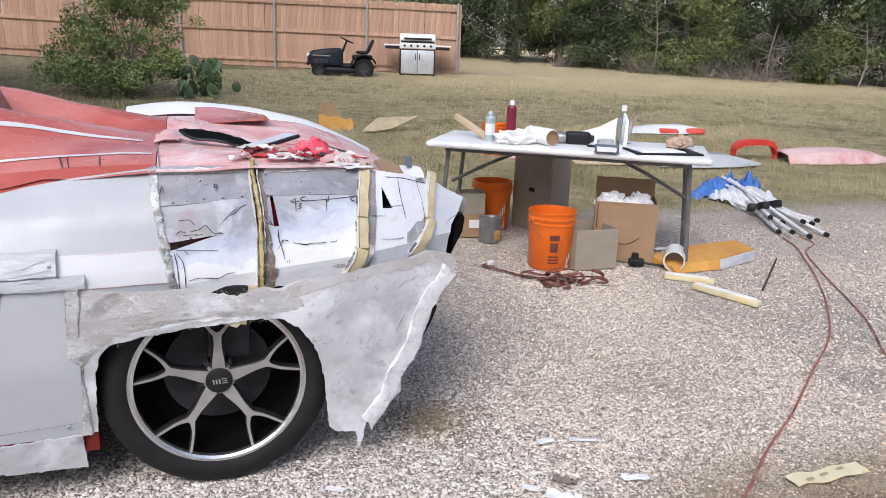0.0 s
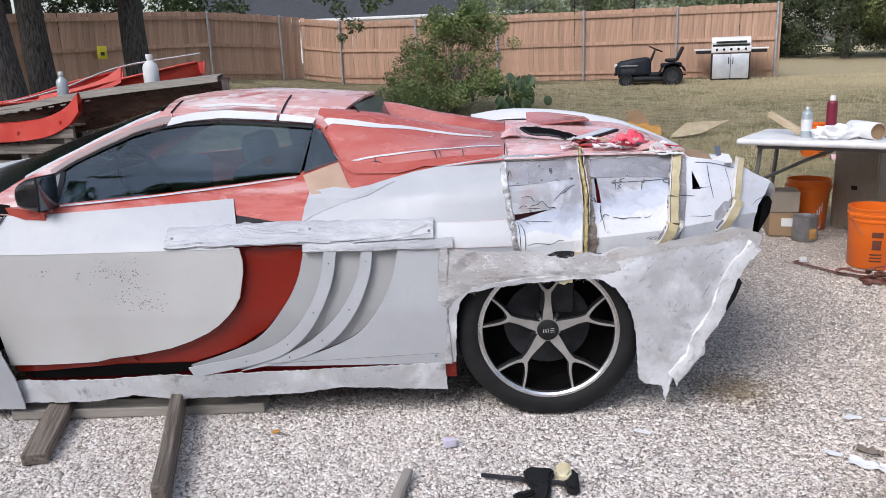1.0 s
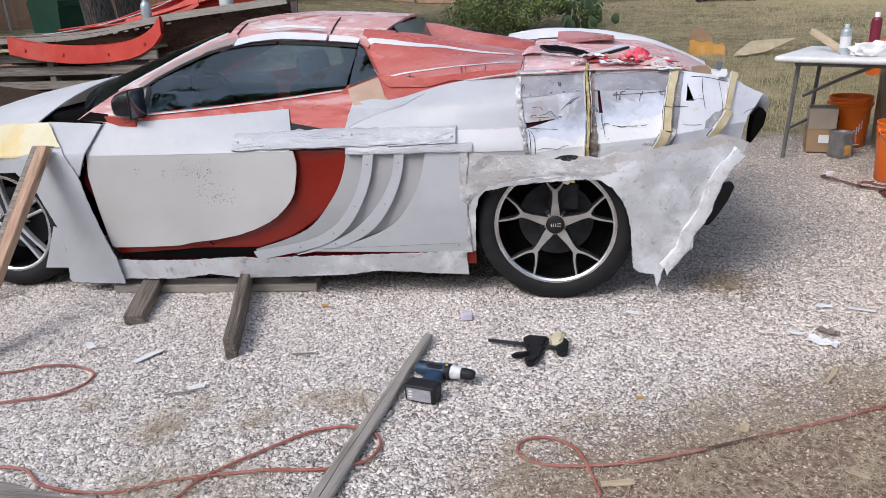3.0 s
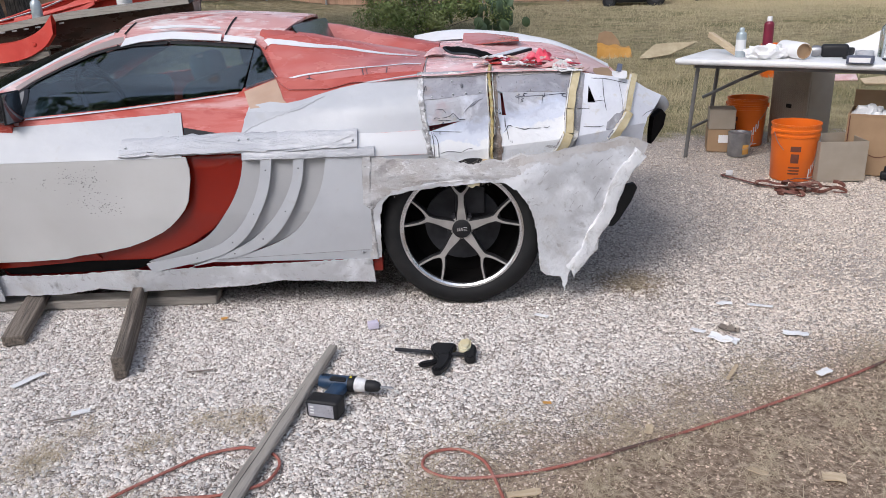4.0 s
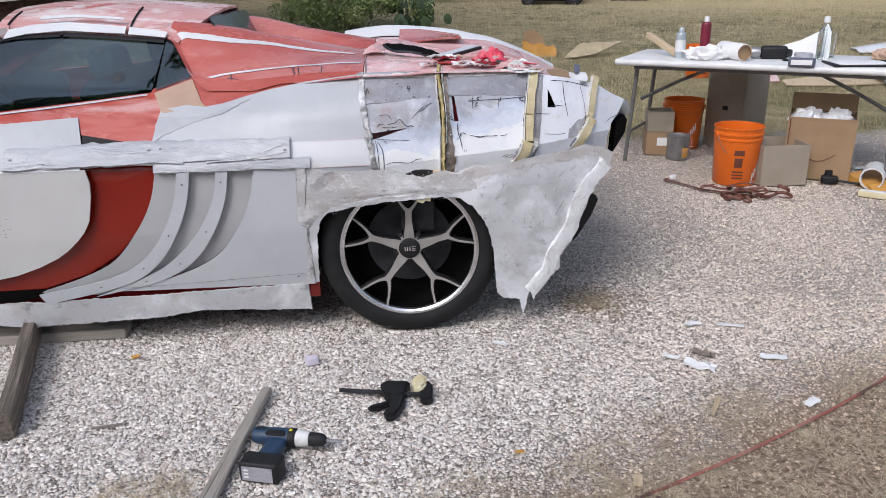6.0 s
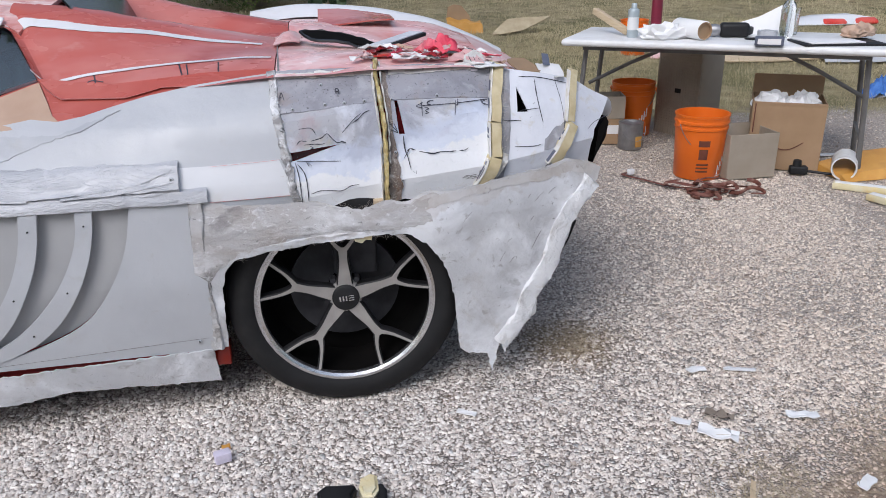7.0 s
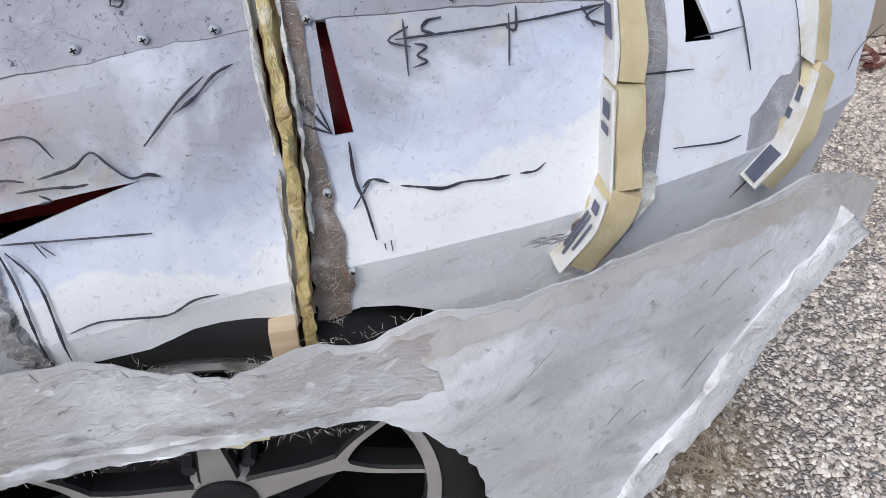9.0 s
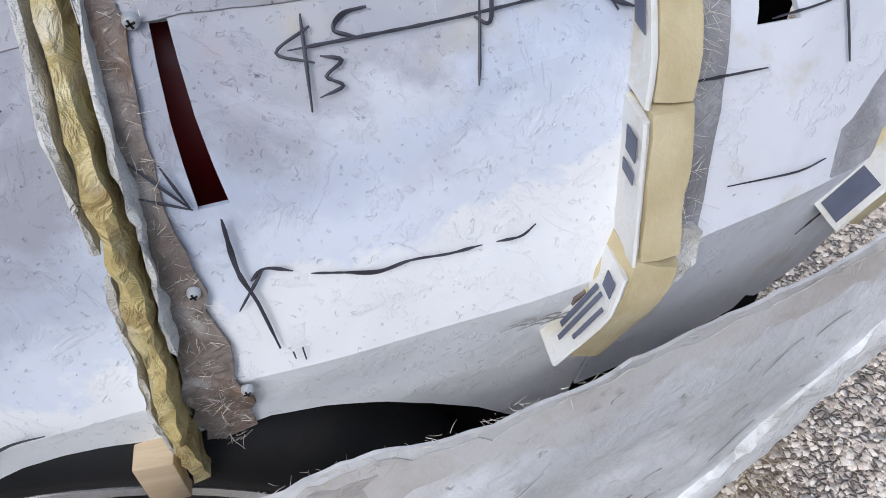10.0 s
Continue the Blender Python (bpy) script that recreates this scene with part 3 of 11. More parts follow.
    "cord_brown": surface("brown_strap_webbing", (0.10, 0.03, 0.02), (0.19, 0.07, 0.05), 40.0, 0.7, bump=0.3, stain=(0.36, 0.26, 0.20), stain_scale=20, stain_amount=0.5),
    "drill_blue": surface("dark_blue_tool_housing", (0.012, 0.035, 0.075), (0.025, 0.06, 0.12), 12.0, 0.45, bump=0.08),
    "navy": surface("navy_mower_hood", (0.006, 0.008, 0.014), (0.012, 0.015, 0.024), 8.0, 0.5, bump=0.03, spec=0.25),
    "bright_steel": surface("stainless_grill_panel", (0.50, 0.52, 0.55), (0.62, 0.64, 0.67), 5.0, 0.34, metal=0.4, bump=0.02),
    "bark": surface("furrowed_oak_bark", (0.020, 0.017, 0.015), (0.15, 0.13, 0.115), 20.0, 0.95, bump=1.0, grain=34, stretch=(2.4, 2.4, 0.4)),
    "leaf_dark": surface("juniper_foliage", (0.022, 0.034, 0.015), (0.085, 0.115, 0.048), 1.4, 0.8, bump=0.1, stain=(0.070, 0.062, 0.040), stain_scale=1.0, stain_amount=0.6),
    "leaf_grey": surface("grey_green_foliage", (0.115, 0.155, 0.080), (0.33, 0.39, 0.215), 1.6, 0.8, bump=0.1, stain=(0.20, 0.20, 0.12), stain_scale=1.2, stain_amount=0.4),
    "leaf_yellow": surface("yellow_green_foliage", (0.060, 0.085, 0.022), (0.20, 0.235, 0.070), 1.5, 0.8, bump=0.1, stain=(0.10, 0.095, 0.055), stain_scale=1.2, stain_amount=0.6),
    "leaf_oak": surface("oak_foliage", (0.050, 0.088, 0.026), (0.145, 0.205, 0.070), 2.0, 0.65, bump=0.1),
    "leaf_shrub": surface("shrub_foliage", (0.075, 0.125, 0.032), (0.24, 0.30, 0.095), 4.0, 0.6, bump=0.1, stain=(0.30, 0.30, 0.13), stain_scale=2.5, stain_amount=0.6),
    "cactus": surface("prickly_pear_pad", (0.06, 0.10, 0.05), (0.11, 0.16, 0.08), 8.0, 0.6, bump=0.2, grain=50),
    "twig": surface("grey_dead_twigs", (0.15, 0.125, 0.105), (0.27, 0.23, 0.195), 8.0, 0.9, bump=0.2),
    "shingle": surface("dark_roof_shingle", (0.035, 0.037, 0.042), (0.060, 0.062, 0.068), 5.0, 0.9, bump=0.4, grain=60),
    "white_paint": surface("white_painted_trim", (0.72, 0.72, 0.72), (0.80, 0.80, 0.80), 4.0, 0.5, bump=0.03),
    "green_bin": surface("dark_green_plastic", (0.006, 0.05, 0.028), (0.012, 0.08, 0.045), 5.0, 0.45, bump=0.05),
    "yellow_paint": surface("yellow_plastic", (0.66, 0.56, 0.02), (0.78, 0.68, 0.06), 6.0, 0.5, bump=0.03),
    "seat": surface("dark_cabin_leather", (0.03, 0.03, 0.032), (0.05, 0.05, 0.053), 10.0, 0.6, bump=0.1),
    "maroon_can": surface("maroon_spray_can", (0.15, 0.012, 0.03), (0.22, 0.02, 0.045), 8.0, 0.35, bump=0.02),
    "silver_can": surface("pale_blue_silver_can", (0.40, 0.46, 0.49), (0.54, 0.60, 0.63), 10.0, 0.35, metal=0.4, bump=0.03),
    "pink_part": surface("sanded_pink_body_panel", (0.60, 0.36, 0.35), (0.72, 0.56, 0.55), 5.0, 0.45, bump=0.04, stain=(0.50, 0.12, 0.11), stain_scale=3, stain_amount=0.6),
    "ochre_board": surface("ochre_resin_board", (0.52, 0.25, 0.04), (0.62, 0.33, 0.08), 7.0, 0.5, bump=0.1, stain=(0.42, 0.20, 0.05), stain_amount=0.5),
    "purple_foam": surface("pale_lilac_foam", (0.55, 0.50, 0.62), (0.66, 0.62, 0.72), 10.0, 0.8, bump=0.1),
}


# ---- mesh tools ----
def part(name, bm, material, parent=None, label="", sharp=38, smooth=True):
    """Link a bmesh as one mesh object, under a thing or a part."""
    bmesh.ops.recalc_face_normals(bm, faces=bm.faces[:])
    me = bpy.data.meshes.new(name)
    bm.to_mesh(me)
    bm.free()
    if smooth:
        me.shade_smooth()
        me.set_sharp_from_angle(angle=radians(sharp))
    me.materials.append(material)
    ob = new(name, me)
    ob.parent = parent
    return tagged(ob, label)


def thing(name, label, category, group="", kind="", at=(0, 0, 0), turn=0.0):
    ob = new(name)
    ob.empty_display_size = 0.1
    ob.matrix_basis = pose(*at, 0, 0, turn)
    return tagged(ob, label, category, group, kind)


def mesh_from(name, verts, faces, material, parent=None, label="", smooth=False):
    me = bpy.data.meshes.new(name)
    me.from_pydata(verts, [], faces)
    me.materials.append(material)
    if smooth:
        me.shade_smooth()
        me.set_sharp_from_angle(angle=radians(38))
    ob = new(name, me)
    ob.parent = parent
    return tagged(ob, label)


def box(bm, x0, x1, y0, y1, z0, z1, m=None, bevel=0.0, seg=2):
    r = bmesh.ops.create_cube(bm, size=1.0)
    vs = r["verts"]
    for v in vs:
        v.co = Vector((x0 + (v.co.x + 0.5) * (x1 - x0), y0 + (v.co.y + 0.5) * (y1 - y0), z0 + (v.co.z + 0.5) * (z1 - z0)))
    if bevel:
        es = list({e for v in vs for e in v.link_edges})
        out = bmesh.ops.bevel(bm, geom=es, offset=bevel, segments=seg, profile=0.5, affect="EDGES")
        vs = list({v for f in out["faces"] for v in f.verts} | {v for v in vs if v.is_valid})
    if m is not None:
        bmesh.ops.transform(bm, matrix=m, verts=vs)
    return vs


def boxed(x0, x1, y0, y1, z0, z1, m=None, bevel=0.0, seg=2):
    bm = bmesh.new()
    box(bm, x0, x1, y0, y1, z0, z1, m, bevel, seg)
    return bm


def lathe(bm, profile, n=32, m=None, a0=0.0, a1=2 * math.pi):
    """Turn (radius, height) pairs about z."""
    full = abs(a1 - a0 - 2 * math.pi) < 1e-6
    rings = []
    for k in range(n if full else n + 1):
        a = a0 + (a1 - a0) * k / n
        rings.append([bm.verts.new((r * math.cos(a), r * math.sin(a), z)) for r, z in profile])
    made = [v for g in rings for v in g]
    for k in range(n):
        p, q = rings[k], rings[(k + 1) % len(rings)]
        for i in range(len(profile) - 1):
            try:
                bm.faces.new((p[i], q[i], q[i + 1], p[i + 1]))
            except ValueError:
                pass
    bmesh.ops.remove_doubles(bm, verts=made, dist=1e-5)
    made = [v for v in made if v.is_valid]
    if m is not None:
        bmesh.ops.transform(bm, matrix=m, verts=made)
    return made


def lathed(profile, n=32, m=None):
    bm = bmesh.new()
    lathe(bm, profile, n, m)
    return bm


def tube(bm, pts, r, n=8, caps=True, taper=None, flat=1.0):
    """A round or flattened tube along points; taper gives the radius at the far end."""
    pts = [Vector(p) for p in pts]
    rings = []
    side = None
    for i, p in enumerate(pts):
        d = (pts[min(i + 1, len(pts) - 1)] - pts[max(i - 1, 0)]).normalized()
        if side is None:
            side = d.cross(Vector((0, 0, 1)))
            if side.length < 0.05:
                side = d.cross(Vector((1, 0, 0)))
        side = (side - d * side.dot(d)).normalized()
        up = side.cross(d)
        rr = r if taper is None else r + (taper - r) * i / max(1, len(pts) - 1)
        rings.append([bm.verts.new(p + rr * (math.cos(2 * math.pi * k / n) * side + flat * math.sin(2 * math.pi * k / n) * up)) for k in range(n)])
    for a, b in zip(rings, rings[1:]):
        for k in range(n):
            bm.faces.new((a[k], a[(k + 1) % n], b[(k + 1) % n], b[k]))
    if caps and n > 2:
        bm.faces.new(rings[0][::-1])
        bm.faces.new(rings[-1])


def tubed(pts, r, n=8, caps=True, taper=None, flat=1.0):
    bm = bmesh.new()
    tube(bm, pts, r, n, caps, taper, flat)
    return bm


def smooth_path(pts, step=6):
    """Catmull-Rom through the points."""
    P = [Vector(p) for p in pts]
    P = [2 * P[0] - P[1]] + P + [2 * P[-1] - P[-2]]
    out = []
    for a, b, c, d in zip(P, P[1:], P[2:], P[3:]):
        for k in range(step):
            u = k / step
            out.append(0.5 * (2 * b + (c - a) * u + (2 * a - 5 * b + 4 * c - d) * u * u + (3 * b - a - 3 * c + d) * u ** 3))
    out.append(P[-2])
    return out


def loft(bm, rows, closed=False):
    """Skin between rows of points, all of one length."""
    R = [[bm.verts.new(p) for p in row] for row in rows]
    for a, b in zip(R, R[1:]):
        n = len(a)
        for k in range(n if closed else n - 1):
            bm.faces.new((a[k], a[(k + 1) % n], b[(k + 1) % n], b[k]))
    return R


def thicken(bm, t):
    bmesh.ops.recalc_face_normals(bm, faces=bm.faces[:])
    bmesh.ops.solidify(bm, geom=bm.faces[:], thickness=t)


def wob(x, y, z, s, a):
    return a * noise.noise(Vector((x * s, y * s, z * s)))


# ---- ground ----
def step01(v, a, b):
    u = min(1.0, max(0.0, (v - a) / (b - a)))
    return u * u * (3 - 2 * u)


def ground_z(x, y):
    rise = 0.65 * min(1.5, max(0.0, (y - 3) / 17))
    return rise + 0.42 * step01(-x, 4.2, 9.0) * step01(y, -2, 6)


SPOT = (0.757, 0.225)


def ground_material():
    m = bpy.data.materials.new("gravel_dirt_and_dry_lawn")
    m.use_nodes = True
    t, n = m.node_tree, m.node_tree.nodes
    b, link = n["Principled BSDF"], t.links.new
    tc = n.new("ShaderNodeTexCoord")
    P = tc.outputs["Object"]
    sep = n.new("ShaderNodeSeparateXYZ")
    link(P, sep.inputs[0])

    def tex(kind, scale, **kw):
        o = n.new(kind)
        o.inputs["Scale"].default_value = scale
        for k, v in kw.items():
            o.inputs[k].default_value = v
        link(P, o.inputs["Vector"])
        return o

    def math_(op, a, b_, c=None):
        o = n.new("ShaderNodeMath")
        o.operation = op
        for i, v in enumerate((a, b_, c)):
            if v is None:
                continue
            if isinstance(v, (int, float)):
                o.inputs[i].default_value = v
            else:
                link(v, o.inputs[i])
        return o.outputs[0]

    def span(v, lo, hi):
        o = n.new("ShaderNodeMapRange")
        o.interpolation_type = "SMOOTHSTEP"
        o.inputs[1].default_value, o.inputs[2].default_value = lo, hi
        link(v, o.inputs[0])
        return o.outputs[0]

    def ramp(v, *stops):
        o = n.new("ShaderNodeValToRGB")
        e = o.color_ramp.elements
        while len(e) < len(stops):
            e.new(0.5)
        for el, (p, c) in zip(e, stops):
            el.position, el.color = p, (*c, 1)
        link(v, o.inputs[0])
        return o.outputs[0]

    def mix(f, a, b_):
        o = n.new("ShaderNodeMix")
        o.data_type = "RGBA"
        link(f, o.inputs[0]), link(a, o.inputs[6]), link(b_, o.inputs[7])
        return o.outputs[2]

    cells = tex("ShaderNodeTexVoronoi", 88.0)
    gaps = tex("ShaderNodeTexVoronoi", 88.0)
    gaps.feature = "DISTANCE_TO_EDGE"
    cs = n.new("ShaderNodeSeparateColor")
    link(cells.outputs["Color"], cs.inputs[0])
    stone = ramp(cs.outputs[0], (0.0, (0.36, 0.31, 0.27)), (0.3, (0.64, 0.57, 0.52)), (0.7, (0.80, 0.735, 0.68)), (1.0, (0.92, 0.88, 0.835)))
    soil = n.new("ShaderNodeRGB")
    soil.outputs[0].default_value = (0.25, 0.208, 0.178, 1)
    gravel = mix(span(gaps.outputs[0], 0.02, 0.16), soil.outputs[0], stone)
    big = tex("ShaderNodeTexNoise", 0.9, Detail=7.0, Roughness=0.6)
    mid = tex("ShaderNodeTexNoise", 5.0, Detail=8.0, Roughness=0.65)
    fine = tex("ShaderNodeTexNoise", 45.0, Detail=6.0, Roughness=0.7)
    # lawn: straw, dull green and bare soil
    lawn = ramp(mid.outputs[0], (0.28, (0.20, 0.17, 0.10)), (0.45, (0.33, 0.28, 0.165)), (0.58, (0.45, 0.38, 0.235)), (0.75, (0.56, 0.48, 0.315)))
    green = ramp(fine.outputs[0], (0.3, (0.15, 0.145, 0.07)), (0.7, (0.28, 0.26, 0.14)))
    lawn = mix(span(big.outputs[0], 0.48, 0.62), lawn, green)
    far = math_("MULTIPLY", span(math_("ADD", sep.outputs[1], math_("MULTIPLY", mid.outputs[0], 3.0)), 13.0, 18.0), span(sep.outputs[0], 2.0, 7.0))
    # pale straw, its colour raised to look sunlit beneath the trees' shade
    sunlit_straw = ramp(fine.outputs[0], (0.3, (0.50, 0.41, 0.235)), (0.7, (0.78, 0.67, 0.43)))
    lawn = mix(far, lawn, sunlit_straw)
    dirt = ramp(fine.outputs[0], (0.30, (0.08, 0.054, 0.037)), (0.48, (0.24, 0.175, 0.125)), (0.70, (0.54, 0.435, 0.33)))
    # where each lies in the plan
    edge = math_("ADD", sep.outputs[1], math_("MULTIPLY", mid.outputs[0], 1.1))
    is_lawn = span(edge, 3.75, 4.25)
    west = span(math_("ADD", math_("MULTIPLY", sep.outputs[0], -1.0), mid.outputs[0]), 5.2, 6.2)
    is_lawn = math_("MAXIMUM", is_lawn, west)
    d = math_("ADD", math_("MULTIPLY", sep.outputs[1], -1.0), math_("MULTIPLY", math_("MINIMUM", sep.outputs[0], 1.4), 0.55))
    d = math_("ADD", d, math_("MULTIPLY", math_("SUBTRACT", fine.outputs[0], 0.5), 0.5))
    d = math_("ADD", d, math_("MULTIPLY", math_("SUBTRACT", mid.outputs[0], 0.5), 0.7))
    is_dirt = math_("MULTIPLY", span(d, 0.96, 1.40), span(sep.outputs[0], -0.4, 0.1))
    # the dirt is a strip: gravel again on its far side
    strip = math_("ADD", math_("MULTIPLY", sep.outputs[1], -1.0), math_("MULTIPLY", math_("SUBTRACT", mid.outputs[0], 0.5), 1.6))
    is_dirt = math_("MULTIPLY", is_dirt, math_("SUBTRACT", 1.0, span(strip, 1.95, 2.7)))
    patch = math_("MULTIPLY", span(mid.outputs[0], 0.60, 0.70), 0.75)
    is_dirt = math_("MAXIMUM", is_dirt, patch)
    # an old oil-brown spot beside the tail
    spot = n.new("ShaderNodeVectorMath")
    spot.operation = "DISTANCE"
    link(P, spot.inputs[0])
    spot.inputs[1].default_value = (SPOT[0], SPOT[1], 0.0)
    round_ = math_("ADD", spot.outputs["Value"], math_("MULTIPLY", math_("SUBTRACT", fine.outputs[0], 0.5), 0.25))
    is_dirt = math_("MAXIMUM", is_dirt, math_("SUBTRACT", 1.0, span(round_, 0.07, 0.26)))
    # dusty tan fines between the stones towards the table
    fines = ramp(fine.outputs[0], (0.3, (0.38, 0.32, 0.27)), (0.7, (0.72, 0.64, 0.565)))
    dusty = math_("MULTIPLY", span(math_("ADD", sep.outputs[0], math_("MULTIPLY", sep.outputs[1], 0.5)), 0.4, 2.2), math_("MULTIPLY_ADD", span(mid.outputs[0], 0.40, 0.62), 0.5, 0.35))
    gravel = mix(dusty, gravel, fines)
    col = mix(is_dirt, gravel, dirt)
    # leaf litter and bare soil by the pallets
    litter = ramp(fine.outputs[0], (0.3, (0.045, 0.032, 0.024)), (0.55, (0.12, 0.085, 0.06)), (0.75, (0.22, 0.16, 0.11)))
    lawn = mix(math_("MULTIPLY", span(math_("MULTIPLY", sep.outputs[0], -1.0), 4.6, 5.4), math_("SUBTRACT", 1.0, span(sep.outputs[1], 8.0, 11.0))), lawn, litter)
    col = mix(is_lawn, col, lawn)
    link(col, b.inputs["Base Color"])
    b.inputs["Roughness"].default_value = 0.92
    b.inputs["Specular IOR Level"].default_value = 0.2
    h = math_("ADD", math_("MULTIPLY", span(gaps.outputs[0], 0.0, 0.25), math_("SUBTRACT", 1.0, is_dirt)), fine.outputs[0])
    bp = n.new("ShaderNodeBump")
    bp.inputs["Strength"].default_value, bp.inputs["Distance"].default_value = 0.9, 0.012
    link(h, bp.inputs["Height"])
    link(bp.outputs[0], b.inputs["Normal"])
    return m


def graded(lo, hi, near, fine, coarse):
    """Grid lines: fine within near, growing outside."""
    a = list(np.arange(near[0], near[1] + 1e-6, fine))
    s, v = fine, near[1]
    while v < hi:
        s = min(s * 1.35, coarse)
        v += s
        a.append(v)
    s, v = fine, near[0]
    while v > lo:
        s = min(s * 1.35, coarse)
        v -= s
        a.insert(0, v)
    return a


def build_ground():
    xs, ys = graded(-900, 900, (-9, 12), 0.25, 120), graded(-900, 1500, (-5, 22), 0.25, 120)
    verts = [(x, y, ground_z(x, y) + (wob(x, y, 0, 1.1, 0.0015) if abs(x) < 14 and abs(y) < 25 else 0)) for y in ys for x in xs]
    w = len(xs)
    faces = [(j * w + i, j * w + i + 1, (j + 1) * w + i + 1, (j + 1) * w + i) for j in range(len(ys) - 1) for i in range(w - 1)]
    ob = mesh_from("ground", verts, faces, ground_material(), smooth=True)
    tagged(ob, "gravel drive with bare dirt, running into dry lawn", "ground", kind="structure")


build_ground()


def stones_material():
    m = bpy.data.materials.new("crushed_limestone")
    m.use_nodes = True
    t, n = m.node_tree, m.node_tree.nodes
    b, link = n["Principled BSDF"], t.links.new
    g = n.new("ShaderNodeNewGeometry")
    r = n.new("ShaderNodeValToRGB")
    e = r.color_ramp.elements
    e.new(0.3), e.new(0.75)
    for el, (p, c) in zip(e, ((0.0, (0.36, 0.31, 0.27)), (0.16, (0.60, 0.535, 0.485)), (0.6, (0.77, 0.705, 0.65)), (1.0, (0.91, 0.87, 0.82)))):
        el.position, el.color = p, (*c, 1)
    link(g.outputs["Random Per Island"], r.inputs[0])
    tc = n.new("ShaderNodeTexCoord")
    no = n.new("ShaderNodeTexNoise")
    no.inputs["Scale"].default_value, no.inputs["Detail"].default_value = 160, 5
    link(tc.outputs["Object"], no.inputs["Vector"])
    hv = n.new("ShaderNodeHueSaturation")
    mr = n.new("ShaderNodeMapRange")
    mr.inputs[3].default_value, mr.inputs[4].default_value = 0.72, 1.25
    link(no.outputs[0], mr.inputs[0]), link(mr.outputs[0], hv.inputs["Value"]), link(r.outputs[0], hv.inputs["Color"])
    sx = n.new("ShaderNodeSeparateXYZ")
    link(tc.outputs["Object"], sx.inputs[0])
    dx = n.new("ShaderNodeMapRange")
    dx.inputs[1].default_value, dx.inputs[2].default_value, dx.inputs[4].default_value = 0.3, 1.6, 0.75
    link(sx.outputs[0], dx.inputs[0])
    dust = n.new("ShaderNodeMix")
    dust.data_type, dust.blend_type = "RGBA", "MULTIPLY"
    dust.inputs[7].default_value = (0.90, 0.82, 0.725, 1)
    link(dx.outputs[0], dust.inputs[0]), link(hv.outputs[0], dust.inputs[6])
    # stones trodden into the dirt are soiled
    near = n.new("ShaderNodeMath")
    near.operation = "MINIMUM"
    link(sx.outputs[0], near.inputs[0])
    near.inputs[1].default_value = 1.4
    run = n.new("ShaderNodeMath")
    run.operation = "MULTIPLY_ADD"
    link(near.outputs[0], run.inputs[0])
    run.inputs[1].default_value = 0.55
    back = n.new("ShaderNodeMath")
    back.operation = "MULTIPLY"
    link(sx.outputs[1], back.inputs[0])
    back.inputs[1].default_value = -1.0
    link(back.outputs[0], run.inputs[2])
    deep, side, both = n.new("ShaderNodeMapRange"), n.new("ShaderNodeMapRange"), n.new("ShaderNodeMath")
    deep.inputs[1].default_value, deep.inputs[2].default_value = 1.00, 1.50
    side.inputs[1].default_value, side.inputs[2].default_value = -0.4, 0.2
    both.operation = "MULTIPLY"
    link(run.outputs[0], deep.inputs[0]), link(sx.outputs[0], side.inputs[0])
    link(deep.outputs[0], both.inputs[0]), link(side.outputs[0], both.inputs[1])
    soiled = n.new("ShaderNodeMix")
    soiled.data_type, soiled.blend_type = "RGBA", "MULTIPLY"
    soiled.inputs[7].default_value = (0.84, 0.73, 0.62, 1)
    link(both.outputs[0], soiled.inputs[0]), link(dust.outputs[2], soiled.inputs[6])
    link(soiled.outputs[2], b.inputs["Base Color"])
    b.inputs["Roughness"].default_value = 0.9
    b.inputs["Specular IOR Level"].default_value = 0.25
    bp = n.new("ShaderNodeBump")
    bp.inputs["Strength"].default_value, bp.inputs["Distance"].default_value = 0.4, 0.003
    link(no.outputs[0], bp.inputs["Height"]), link(bp.outputs[0], b.inputs["Normal"])
    return m


